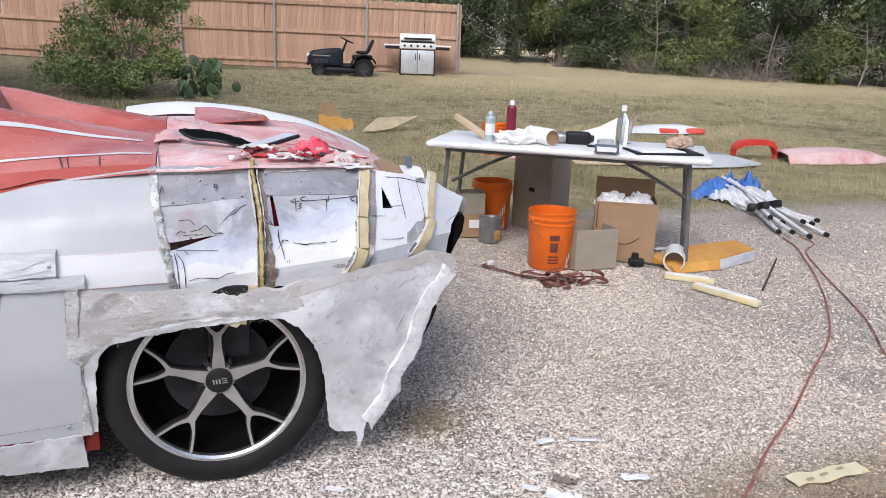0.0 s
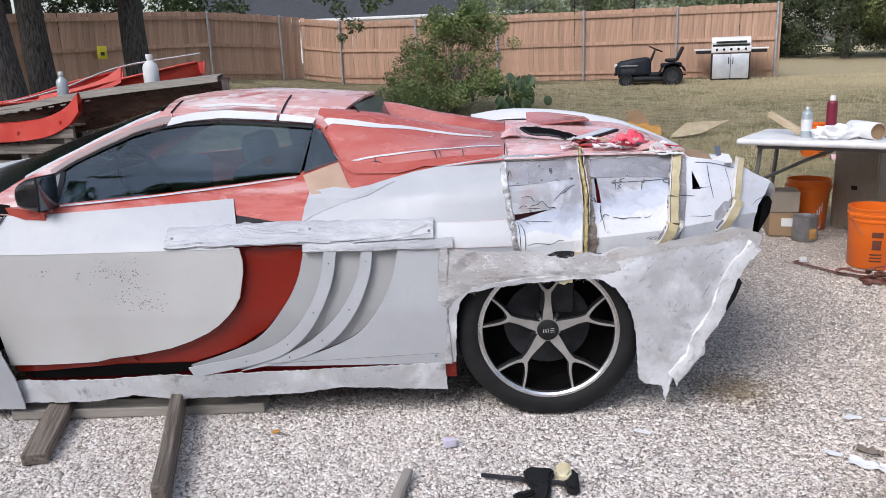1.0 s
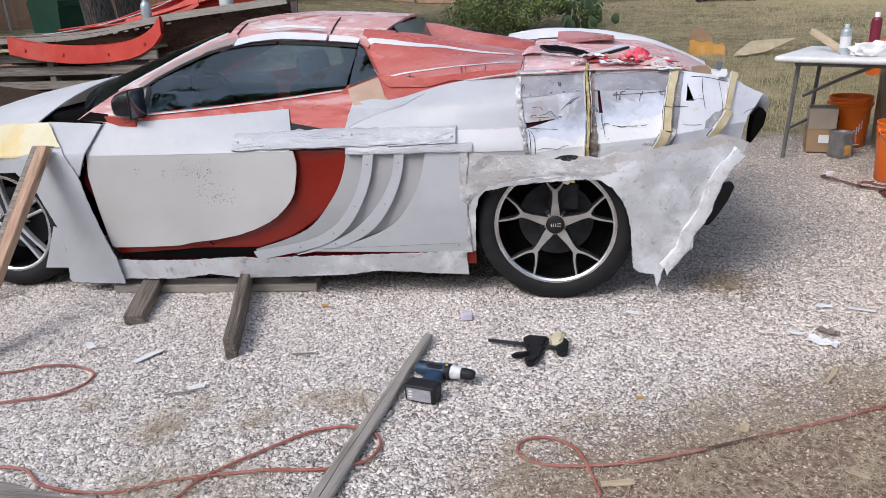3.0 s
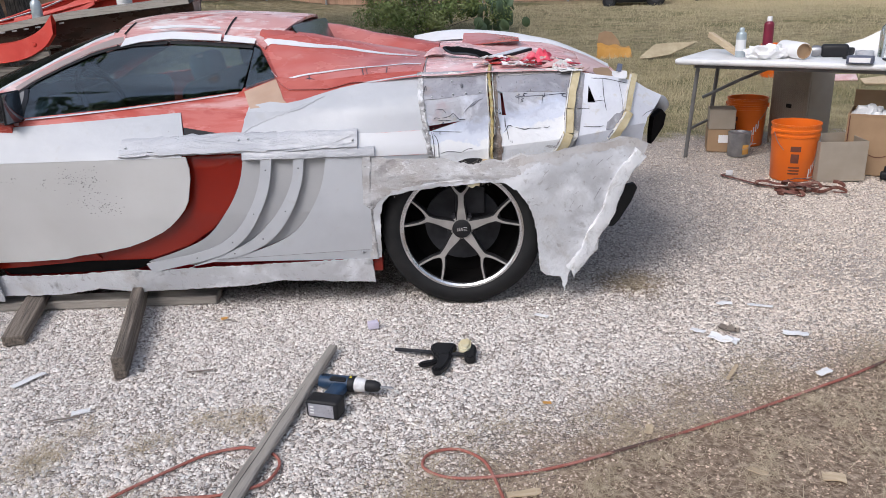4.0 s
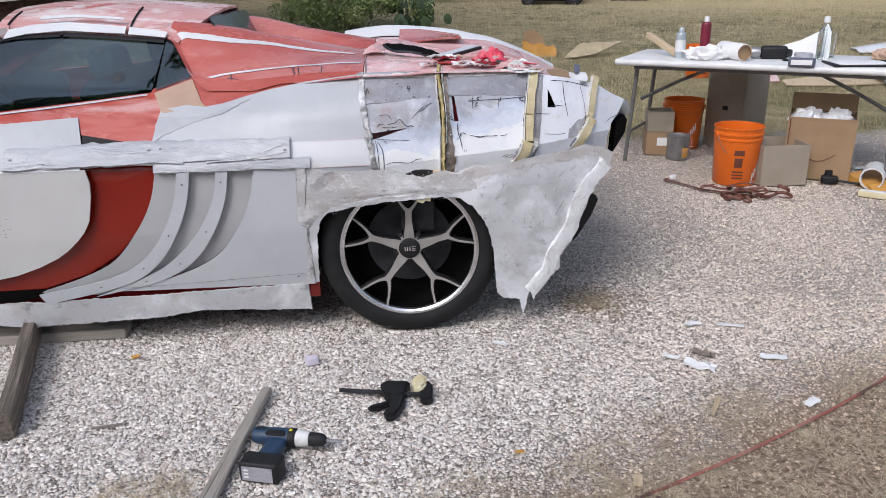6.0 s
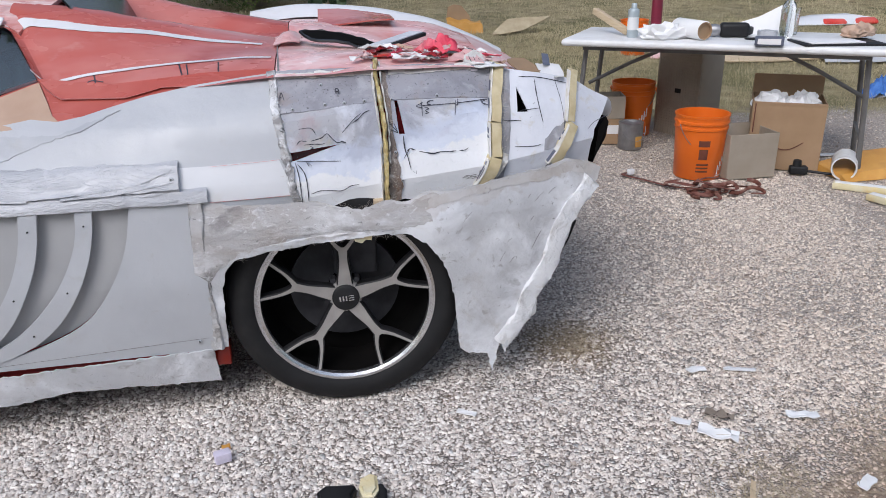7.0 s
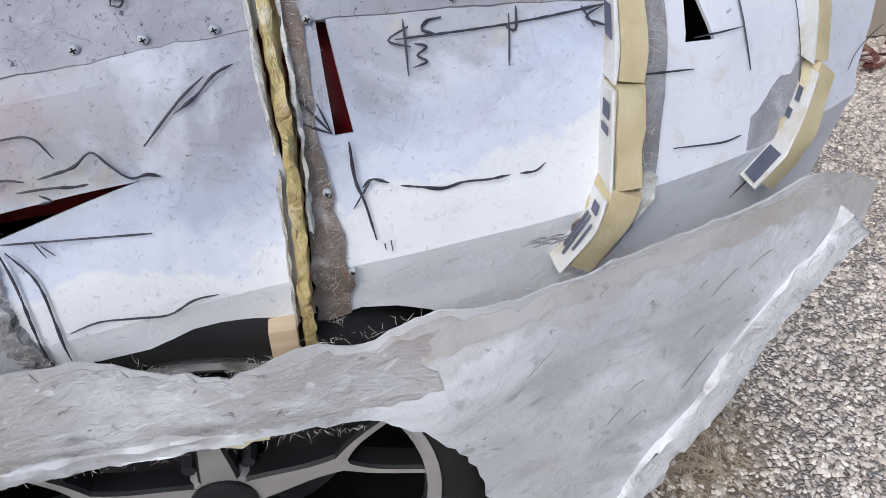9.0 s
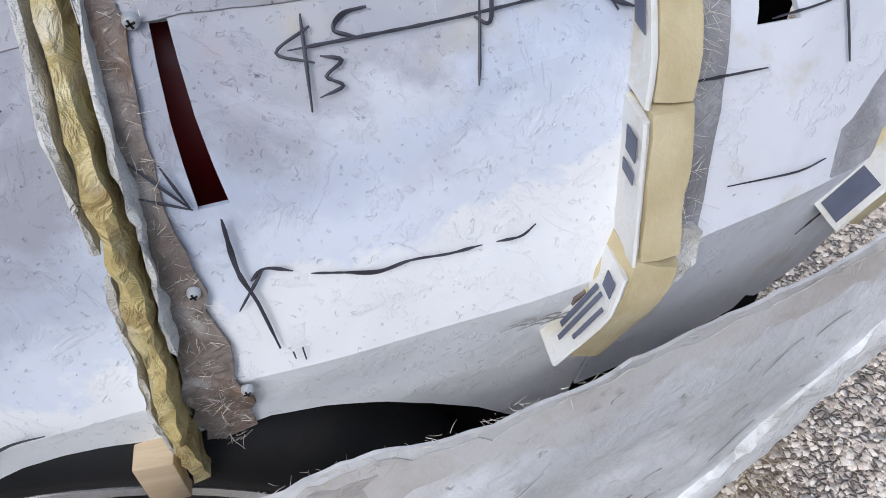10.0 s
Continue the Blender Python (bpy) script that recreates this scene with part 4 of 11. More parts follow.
def build_gravel():
    rng = np.random.default_rng(7)
    zones = [(-2.6, 2.6, -1.75, 0.25, 16500), (-4.6, -2.6, -1.6, 1.2, 3200), (0.7, 2.6, 0.25, 2.0, 13500), (2.6, 5.0, -0.9, 2.2, 6500), (-2.6, 0.0, 0.25, 1.4, 1500), (0.0, 0.7, 0.25, 1.4, 13500), (0.7, 2.6, 2.0, 3.5, 7000), (2.6, 6.5, 2.2, 3.5, 4000), (5.0, 7.0, -0.9, 2.2, 1500)]
    pts = []
    for x0, x1, y0, y1, dens in zones:
        k = int((x1 - x0) * (y1 - y0) * dens)
        pts.append(np.column_stack([rng.uniform(x0, x1, k), rng.uniform(y0, y1, k)]))
    p = np.vstack(pts)
    # thin out over the dirt
    d = -p[:, 1] + 0.55 * np.minimum(p[:, 0], 1.4) + rng.normal(0, 0.12, len(p))
    bare = np.clip((d - 0.95) / 0.38, 0, 1) * np.clip((p[:, 0] + 0.4) / 0.5, 0, 1)
    p = p[rng.uniform(0, 1, len(p)) > 0.80 * bare]
    p = p[rng.uniform(0, 1, len(p)) > 0.75 * np.exp(-((p[:, 0] - SPOT[0]) ** 2 + (p[:, 1] - SPOT[1]) ** 2) / 0.022)]
    # dusty behind the tail, petering out towards the lawn
    worn = np.clip((p[:, 0] - 0.6) / 0.4, 0, 1) * np.clip((p[:, 1] + 0.3) / 0.4, 0, 1)
    patchy = np.array([noise.noise(Vector((x * 1.7, y * 1.7, 5.0))) for x, y in p])
    # the thinning bares dark soil, standing in for the car's shade
    p = p[rng.uniform(0, 1, len(p)) > worn * np.clip(0.25 + 0.5 * patchy, 0, 0.7)]
    p = p[rng.uniform(0, 1, len(p)) > np.clip((p[:, 1] - 2.3) / 1.1, 0, 1)]
    k = len(p)
    # a chip: four corners at the foot, a broken ridge on top
    chip = np.array([(-1, -0.8, -0.7), (1, -0.9, -0.7), (0.9, 0.9, -0.7), (-0.9, 0.8, -0.7), (-0.45, -0.15, 0.8), (0.5, 0.2, 0.7)])
    quads = np.array([(0, 1, 5, 4), (2, 3, 4, 5)])
    tris = np.array([(1, 2, 5), (3, 0, 4)])
    d = np.clip((-p[:, 1] + 0.55 * np.minimum(p[:, 0], 1.4) - 0.85) / 0.4, 0, 1) * np.clip((p[:, 0] + 0.4) / 0.5, 0, 1)
    size = (rng.gamma(9.0, 0.00054, k).clip(0.0026, 0.0085) * (1 - 0.28 * d))[:, None, None]
    v = chip[None] * (0.70 + 0.50 * rng.uniform(0, 1, (k, 6, 3))) * np.array([1.12, 0.92, 0.80])
    a, b = rng.uniform(0, 2 * np.pi, (k, 1)), rng.normal(0, 0.45, (k, 1))
    y, z = v[:, :, 1].copy(), v[:, :, 2].copy()
    v[:, :, 1], v[:, :, 2] = y * np.cos(b) - z * np.sin(b), y * np.sin(b) + z * np.cos(b)
    x, y = v[:, :, 0].copy(), v[:, :, 1].copy()
    v[:, :, 0], v[:, :, 1] = x * np.cos(a) - y * np.sin(a), x * np.sin(a) + y * np.cos(a)
    v = v * size
    v[:, :, 0] += p[:, None, 0]
    v[:, :, 1] += p[:, None, 1]
    v[:, :, 2] += size[:, :, 0] * rng.uniform(-0.1, 0.5, (k, 1)) + np.maximum(0, (p[:, None, 1] - 3) / 17 * 0.65)
    q = (quads[None] + 6 * np.arange(k)[:, None, None]).reshape(-1, 4)
    f = (tris[None] + 6 * np.arange(k)[:, None, None]).reshape(-1, 3)
    me = bpy.data.meshes.new("gravel_stones")
    me.vertices.add(6 * k), me.loops.add(4 * len(q) + 3 * len(f)), me.polygons.add(len(q) + len(f))
    me.vertices.foreach_set("co", v.astype(np.float32).ravel())
    me.loops.foreach_set("vertex_index", np.concatenate([q.ravel(), f.ravel()]).astype(np.int32))
    me.polygons.foreach_set("loop_start", np.concatenate([np.arange(0, 4 * len(q), 4), 4 * len(q) + np.arange(0, 3 * len(f), 3)]).astype(np.int32))
    me.update(calc_edges=True)
    me.materials.append(stones_material())
    tagged(new("gravel_stones", me), "loose pale crushed limestone gravel on the drive", "gravel", kind="stuff")


build_gravel()


# ---- the car: side surfaces ----
MID = 0.85  # the car's centre line, in y
# half sections of the flank at stations along the car: x, then (z, y) pairs
FLANK = [(-3.70, [(0.10, 0.30), (0.45, 0.25), (0.70, 0.30), (1.20, 0.60)]),
         (-2.70, [(0.10, 0.00), (0.45, -0.05), (0.70, -0.05), (0.82, 0.10), (1.20, 0.50)]),
         (-1.90, [(0.10, -0.06), (0.25, -0.08), (0.45, -0.09), (0.70, -0.09), (0.86, 0.02), (0.92, 0.14), (1.20, 0.52)]),
         (-1.00, [(0.10, -0.04), (0.25, -0.06), (0.45, -0.08), (0.70, -0.06), (0.86, 0.12), (0.93, 0.26), (1.20, 0.55)]),
         (-0.40, [(0.10, 0.02), (0.25, -0.02), (0.45, -0.05), (0.70, -0.05), (0.86, 0.02), (0.99, 0.16), (1.20, 0.50)]),
         (0.00, [(0.10, 0.0), (0.25, -0.03), (0.45, -0.05), (0.70, -0.02), (0.88, 0.02), (0.99, 0.14), (1.20, 0.50)]),
         (0.40, [(0.10, 0.05), (0.25, 0.0), (0.45, -0.03), (0.70, 0.00), (0.86, 0.06), (0.97, 0.19), (1.20, 0.60)]),
         (0.65, [(0.10, 0.10), (0.25, 0.07), (0.45, 0.03), (0.70, 0.035), (0.80, 0.085), (0.86, 0.12), (0.95, 0.20), (1.20, 0.56)]),
         (0.90, [(0.10, 0.30), (0.45, 0.20), (0.70, 0.16), (0.82, 0.26), (0.95, 0.36), (1.20, 0.62)])]
APRON = [(-0.45, [(0.10, 0.00), (0.45, -0.04), (0.60, -0.06), (0.70, -0.05)]),
         (-0.10, [(0.10, 0.00), (0.45, -0.07), (0.60, -0.085), (0.68, -0.06)]),
         (0.25, [(0.05, -0.03), (0.45, -0.075), (0.60, -0.085), (0.68, -0.07)]),
         (0.50, [(0.05, 0.00), (0.45, -0.03), (0.60, -0.04), (0.70, -0.02)]),
         (0.75, [(0.05, 0.06), (0.45, 0.03), (0.65, 0.02), (0.72, 0.04)]),
         (0.90, [(0.05, 0.12), (0.45, 0.10), (0.65, 0.10), (0.72, 0.12)])]


def section(table, x, z):
    xs = [s[0] for s in table]
    x = min(max(x, xs[0]), xs[-1] - 1e-6)
    k = max(i for i in range(len(xs) - 1) if xs[i] <= x)
    u = (x - xs[k]) / (xs[k + 1] - xs[k])
    a, b = table[k][1], table[k + 1][1]
    ya = np.interp(z, [q[0] for q in a], [q[1] for q in a])
    yb = np.interp(z, [q[0] for q in b], [q[1] for q in b])
    return (1 - u) * ya + u * yb


def rounded(table, x, z, dx=0.09, dz=0.018):
    return sum(w * section(table, x + i * dx, z + j * dz) for i, j, w in
               ((0, 0, 0.28), (1, 0, 0.18), (-1, 0, 0.18), (0, 1, 0.18), (0, -1, 0.18)))


def flank(x, z):
    return rounded(FLANK, x, z)


def crease_z(x):
    """The fold low on the rear quarter panels."""
    return float(np.interp(x, [-0.11, 0.15, 0.43, 0.68, 0.80], [0.668, 0.698, 0.722, 0.752, 0.756]))


def quarter(x, z):
    zc = crease_z(x)
    return flank(x, z) if z >= zc else flank(x, zc) + 0.15 * (zc - z)


def apron(x, z):
    return rounded(APRON, x, z, 0.06, 0.02)


def sheet(outline, surf, off=0.0, thick=0.004, res=0.035, holes=(), ripple=0.0, ripple_scale=6.0, rag=0.0, fold=None):
    """A sheet with that outline in (x, z), laid on a flank surface, with real thickness; rag frays the outline."""
    from mathutils.geometry import tessellate_polygon
    bm = bmesh.new()
    loops = []
    for lp in (outline, *holes):
        pts = []
        for (a, b) in zip(lp, lp[1:] + lp[:1]):
            k = max(1, int(math.dist(a, b) / 0.012)) if rag else 1
            for i in range(k):
                u = i / k
                x, z = a[0] + (b[0] - a[0]) * u, a[1] + (b[1] - a[1]) * u
                if rag and i:
                    x, z = x + wob(x, 3, z, 60, rag), z + wob(x, 9, z, 60, rag)
                pts.append((x, z))
        loops.append(pts)
    if fold:
        loops = [[(x, z - fold(x)) for x, z in lp] for lp in loops]
    flat = [Vector((x, z, 0)) for lp in loops for x, z in lp]
    vs = [bm.verts.new((p.x, 0, p.y)) for p in flat]
    for tri in tessellate_polygon([[Vector((x, z, 0)) for x, z in lp] for lp in loops]):
        try:
            bm.faces.new([vs[i] for i in tri])
        except ValueError:
            pass
    xs, zs = [p.x for p in flat], [p.y for p in flat]
    for v0, v1, ax in ((min(xs), max(xs), 0), (min(zs), max(zs), 2)):
        k = max(1, int((v1 - v0) / res))
        for i in range(1, k):
            co, no = [0, 0, 0], [0, 0, 0]
            co[ax], no[ax] = v0 + (v1 - v0) * i / k, 1
            bmesh.ops.bisect_plane(bm, geom=bm.verts[:] + bm.edges[:] + bm.faces[:], plane_co=co, plane_no=no)
    if fold:
        bmesh.ops.bisect_plane(bm, geom=bm.verts[:] + bm.edges[:] + bm.faces[:], plane_co=(0, 0, 0), plane_no=(0, 0, 1))
        for v in bm.verts:
            v.co.z += fold(v.co.x)
    for v in bm.verts:
        x, z = v.co.x, v.co.z
        v.co.y = surf(x, z) + off + (wob(x, 1.7, z, ripple_scale, ripple) if ripple else 0)
    bmesh.ops.recalc_face_normals(bm, faces=bm.faces[:])
    if sum(f.normal.y for f in bm.faces) > 0:
        bmesh.ops.reverse_faces(bm, faces=bm.faces[:])
    bmesh.ops.solidify(bm, geom=bm.faces[:], thickness=thick)
    return bm


def rib(path, surf, width, depth, wobble=0.004, step=0.012, lean=0.0):
    """A bar standing proud of a flank along (x, z) points; depth outwards."""
    bm = bmesh.new()
    pts = []
    for a, b in zip(path, path[1:]):
        k = max(1, int(math.dist(a, b) / step))
        pts += [(a[0] + (b[0] - a[0]) * i / k, a[1] + (b[1] - a[1]) * i / k) for i in range(k)]
    pts.append(path[-1])
    rows = []
    for i, (x, z) in enumerate(pts):
        a, b = pts[max(0, i - 1)], pts[min(len(pts) - 1, i + 1)]
        d = Vector((b[0] - a[0], b[1] - a[1])).normalized()
        n = Vector((d.y, -d.x))
        if n.x < 0:
            n = -n
        row = []
        for s, dep in ((-0.5, -0.004), (-0.46, depth * 0.55), (-0.38, depth), (0.0, depth * 1.04), (0.38, depth), (0.46, depth * 0.55), (0.5, -0.004)):
            w = width * (1 + wob(x, s, z, 30, 0.25 if wobble else 0))
            px, pz = x + n.x * s * w, z + n.y * s * w
            row.append((px + wob(px, s * 9, pz, 70, wobble), surf(px, pz) - dep + wob(pz, s * 5, px, 55, wobble) + lean * s * width, pz + wob(px, 4 + s, pz, 70, wobble)))
        rows.append(row)
    loft(bm, rows)
    for row in (bm.verts[:7], bm.verts[-7:]):
        try:
            bm.faces.new(row)
        except ValueError:
            pass
    return bm


def stroke(path, surf, width=0.004, off=-0.0015, step=0.006):
    """A flat pen stroke lying on a flank."""
    bm = bmesh.new()
    P = [(p.x, p.y) for p in smooth_path([(x, z, 0) for x, z in path], 5)] if len(path) > 2 else list(path)
    pts = []
    for a, b in zip(P, P[1:]):
        k = max(1, int(math.dist(a, b) / step))
        pts += [(a[0] + (b[0] - a[0]) * i / k, a[1] + (b[1] - a[1]) * i / k) for i in range(k)]
    pts.append(P[-1])
    rows = []
    for i, (x, z) in enumerate(pts):
        a, b = pts[max(0, i - 1)], pts[min(len(pts) - 1, i + 1)]
        d = Vector((b[0] - a[0], b[1] - a[1]))
        d = d.normalized() if d.length else Vector((1, 0))
        w = width * (0.55 + 0.9 * abs(noise.noise(Vector((x * 70, 0, z * 70))))) * min(1.0, 0.45 + 0.25 * min(i, len(pts) - 1 - i))
        rows.append([(x - d.y * w * s, surf(x, z) + off - 0.0006 * (abs(s) < 0.1), z + d.x * w * s) for s in (-0.5, 0, 0.5)])
    loft(bm, rows)
    return bm


car = thing("sports_car", "half-built white and red sports car with hand-made fibreglass body panels", "car")

# wheel arches and the inner body behind the panels
INNER = [(-2.10, 0.78), (-1.2, 0.84), (-0.75, 0.84), (-0.15, 0.92), (0.15, 0.94), (0.45, 0.93), (0.50, 0.80), (0.15, 0.77), (-0.20, 0.75), (-0.38, 0.60), (-0.40, 0.45), (-0.40, 0.16), (-2.06, 0.12), (-2.12, 0.40), (-2.20, 0.55)]
part("inner_body", sheet(INNER, flank, 0.055, 0.01, 0.07), M["red_dark"], car, "dark red original body behind the new panels")
# filler box hides the ground behind; its dark shade is coloured in
part("tail_inner", boxed(0.30, 0.62, 0.07, 0.40, 0.34, 0.70, bevel=0.03), M["void"], car, "near-black filler box giving the inner tail's shade")
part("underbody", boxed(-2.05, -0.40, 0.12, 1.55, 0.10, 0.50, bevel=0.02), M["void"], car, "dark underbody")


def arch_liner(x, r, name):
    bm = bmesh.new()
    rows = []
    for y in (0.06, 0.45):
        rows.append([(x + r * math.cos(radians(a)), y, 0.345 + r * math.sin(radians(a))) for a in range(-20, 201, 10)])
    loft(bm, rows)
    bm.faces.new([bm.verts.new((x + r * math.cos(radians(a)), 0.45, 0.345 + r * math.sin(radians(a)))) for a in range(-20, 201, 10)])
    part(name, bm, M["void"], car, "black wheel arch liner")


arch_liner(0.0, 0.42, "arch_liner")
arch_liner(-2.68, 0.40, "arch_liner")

# rear quarter: white sheet ahead of the seam
QUARTER = [(-0.905, 0.772), (-0.892, 0.870), (-0.80, 0.885), (-0.727, 0.880), (-0.66, 0.891), (-0.582, 0.912), (-0.492, 0.935), (-0.37, 0.958), (-0.25, 0.972), (-0.150, 0.982), (-0.125, 0.80), (-0.098, 0.632), (-0.37, 0.634), (-0.44, 0.69), (-0.88, 0.72)]
qp = part("quarter_panel", sheet(QUARTER, quarter, 0.0, 0.005, ripple=0.003), M["white_panel"], car, "smooth white plastic quarter panel with a ragged upper edge")
part("panel_edge", sheet([(-0.905, 0.772), (-0.895, 0.85), (-0.72, 0.852), (-0.62, 0.885), (-0.56, 0.905), (-0.66, 0.86), (-0.76, 0.835), (-0.85, 0.80)], quarter, -0.003, 0.002, rag=0.006), M["white_pvc"], qp)
part("lower_strip", sheet([(-0.86, 0.766), (-0.332, 0.7695), (-0.150, 0.776), (-0.128, 0.72), (-0.112, 0.680), (-0.37, 0.679), (-0.44, 0.71), (-0.86, 0.735)], quarter, -0.0024, 0.002, 0.04, ripple=0.003), M["white_clean"], qp, "brighter white strip below a red pencil line")
seam = part("seam_strip", rib([(-0.160, 0.985), (-0.150, 0.90), (-0.135, 0.80), (-0.118, 0.70), (-0.108, 0.640)], quarter, 0.023, 0.008, 0.008, 0.006), M["seam_fibre"], car, "rough white fibreglass seam strip")

# panels between the ribs
UP2 = [(-0.160, 0.985), (-0.05, 0.987), (0.05, 0.986), (0.135, 0.984), (0.122, 0.904), (0.03, 0.900), (-0.05, 0.893), (-0.150, 0.888)]
up2 = part("quarter_sheet", sheet(UP2, quarter, -0.003, 0.004, ripple=0.003, ripple_scale=9, rag=0.002), M["grey_metal"], car, "grey pitted metal sheet with screws")
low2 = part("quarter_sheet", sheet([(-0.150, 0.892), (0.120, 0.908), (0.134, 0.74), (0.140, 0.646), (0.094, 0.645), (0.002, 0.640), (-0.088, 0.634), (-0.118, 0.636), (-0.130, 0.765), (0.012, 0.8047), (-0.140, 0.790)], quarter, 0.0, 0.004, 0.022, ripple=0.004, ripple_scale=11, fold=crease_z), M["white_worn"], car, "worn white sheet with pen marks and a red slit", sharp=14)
UP3 = [(0.140, 0.984), (0.25, 0.984), (0.36, 0.978), (0.470, 0.966), (0.455, 0.893), (0.30, 0.902), (0.148, 0.905)]
up3 = part("quarter_sheet", sheet(UP3, quarter, -0.003, 0.004, ripple=0.003, ripple_scale=9, rag=0.002), M["grey_metal"], car, "grey pitted metal sheet with screws")
SLIT3 = [(0.170, 0.9035), (0.179, 0.903), (0.1925, 0.820), (0.176, 0.820)]
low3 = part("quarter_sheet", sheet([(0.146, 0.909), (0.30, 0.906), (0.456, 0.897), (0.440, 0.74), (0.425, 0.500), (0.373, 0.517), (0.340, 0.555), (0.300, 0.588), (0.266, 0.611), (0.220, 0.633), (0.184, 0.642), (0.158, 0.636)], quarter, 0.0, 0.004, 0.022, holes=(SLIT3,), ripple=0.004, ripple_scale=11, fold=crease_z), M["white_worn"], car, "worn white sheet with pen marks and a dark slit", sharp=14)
HOLE4 = [(0.531, 0.914), (0.556, 0.850), (0.522, 0.852)]
low4 = part("quarter_sheet", sheet([(0.470, 0.964), (0.535, 0.955), (0.63, 0.940), (0.72, 0.915), (0.69, 0.81), (0.665, 0.755), (0.62, 0.580), (0.50, 0.550), (0.43, 0.540), (0.444, 0.74), (0.452, 0.80)], quarter, 0.0, 0.004, 0.022, holes=(HOLE4,), ripple=0.003, ripple_scale=9, fold=crease_z), M["white_sheet"], car, "white sheet with pen marks and a small square hole", sharp=14)
low5 = part("quarter_sheet", sheet([(0.725, 0.917), (0.775, 0.885), (0.80, 0.872), (0.846, 0.850), (0.815, 0.81), (0.775, 0.775), (0.760, 0.735), (0.748, 0.62), (0.61, 0.580), (0.66, 0.755), (0.69, 0.81)], quarter, 0.0, 0.004, 0.022, ripple=0.003, fold=crease_z), M["white_sheet"], car, "white tail corner sheet", sharp=14)

# resin smeared beside the ribs
part("resin_smear", sheet([(0.136, 0.975), (0.154, 0.97), (0.160, 0.88), (0.160, 0.84), (0.165, 0.80), (0.166, 0.76), (0.174, 0.72), (0.180, 0.68), (0.174, 0.640), (0.140, 0.640), (0.142, 0.75), (0.142, 0.86)], quarter, -0.0045, 0.004, 0.02, ripple=0.004, ripple_scale=30, rag=0.009, fold=crease_z), M["resin_smear"], low3, "brown-grey resin smear along the rib")
part("resin_smear", sheet([(0.494, 0.962), (0.520, 0.955), (0.508, 0.90), (0.500, 0.85), (0.492, 0.79), (0.486, 0.745), (0.470, 0.68), (0.430, 0.62), (0.448, 0.72), (0.462, 0.78), (0.470, 0.85), (0.480, 0.91)], quarter, -0.0035, 0.004, 0.02, ripple=0.002, ripple_scale=40, rag=0.005, fold=crease_z), M["resin_grey"], low4, "grey resin smear along the rib")
part("resin_smear", sheet([(0.600, 0.775), (0.640, 0.805), (0.676, 0.815), (0.660, 0.785), (0.630, 0.750), (0.595, 0.745)], quarter, -0.003, 0.003, 0.02, rag=0.006, fold=crease_z), M["resin_grey"], low4, "grey resin smear by the foot of the rib")
part("resin_smear", sheet([(0.398, 0.705), (0.425, 0.728), (0.430, 0.700), (0.405, 0.660), (0.385, 0.655)], quarter, -0.0025, 0.003, 0.02, rag=0.007, fold=crease_z), M["resin_smear"], low3, "brown resin smear by the foot of the rib")

# ribs
r1 = part("rib", rib([(0.128, 1.004), (0.125, 0.965), (0.132, 0.90), (0.137, 0.83), (0.135, 0.74), (0.133, 0.665), (0.132, 0.622)], quarter, 0.0125, 0.026, 0.005, 0.006), M["foil_gold"], car, "crinkled cream and gold resin rib")
part("rib_edge", rib([(0.116, 0.990), (0.115, 0.93), (0.122, 0.86), (0.125, 0.82)], quarter, 0.006, 0.020, 0.003, 0.006), M["paper_torn"], r1, "torn white card edge")
part("rib_edge", rib([(0.124, 0.80), (0.123, 0.74), (0.122, 0.68), (0.122, 0.645)], quarter, 0.003, 0.014, 0.003, 0.006), M["paper_torn"], r1, "torn white card edge")
part("rib_edge", rib([(0.139, 0.995), (0.138, 0.95), (0.144, 0.89), (0.148, 0.83), (0.146, 0.75)], quarter, 0.0035, 0.018, 0.004, 0.006), M["paper_torn"], r1, "torn white card edge")
part("wood_block", boxed(0.094, 0.121, -0.030, 0.02, 0.60, 0.650, bevel=0.002), M["pale_wood"], r1, "tan wooden block under the rib")
r2 = part("rib", rib([(0.4875, 0.975), (0.4635, 0.90), (0.4510, 0.838)], quarter, 0.035, 0.024, 0.0012), M["foam_yellow"], car, "yellow foam rib faced with printed card")
part("rib_middle", rib([(0.4500, 0.8345), (0.4460, 0.747)], quarter, 0.037, 0.027, 0.0012), M["foam_yellow"], r2)
part("rib_foot", rib([(0.4435, 0.744), (0.429, 0.706), (0.403, 0.664)], quarter, 0.045, 0.028, 0.0015), M["foam_yellow"], r2)
r3 = part("rib", rib([(0.728, 0.942), (0.703, 0.872), (0.687, 0.8145)], quarter, 0.029, 0.024, 0.0012), M["foam_yellow"], car, "yellow foam rib over the tail corner")
part("rib_foot", rib([(0.696, 0.806), (0.656, 0.754), (0.620, 0.706)], quarter, 0.038, 0.026, 0.0015), M["foam_yellow"], r3)


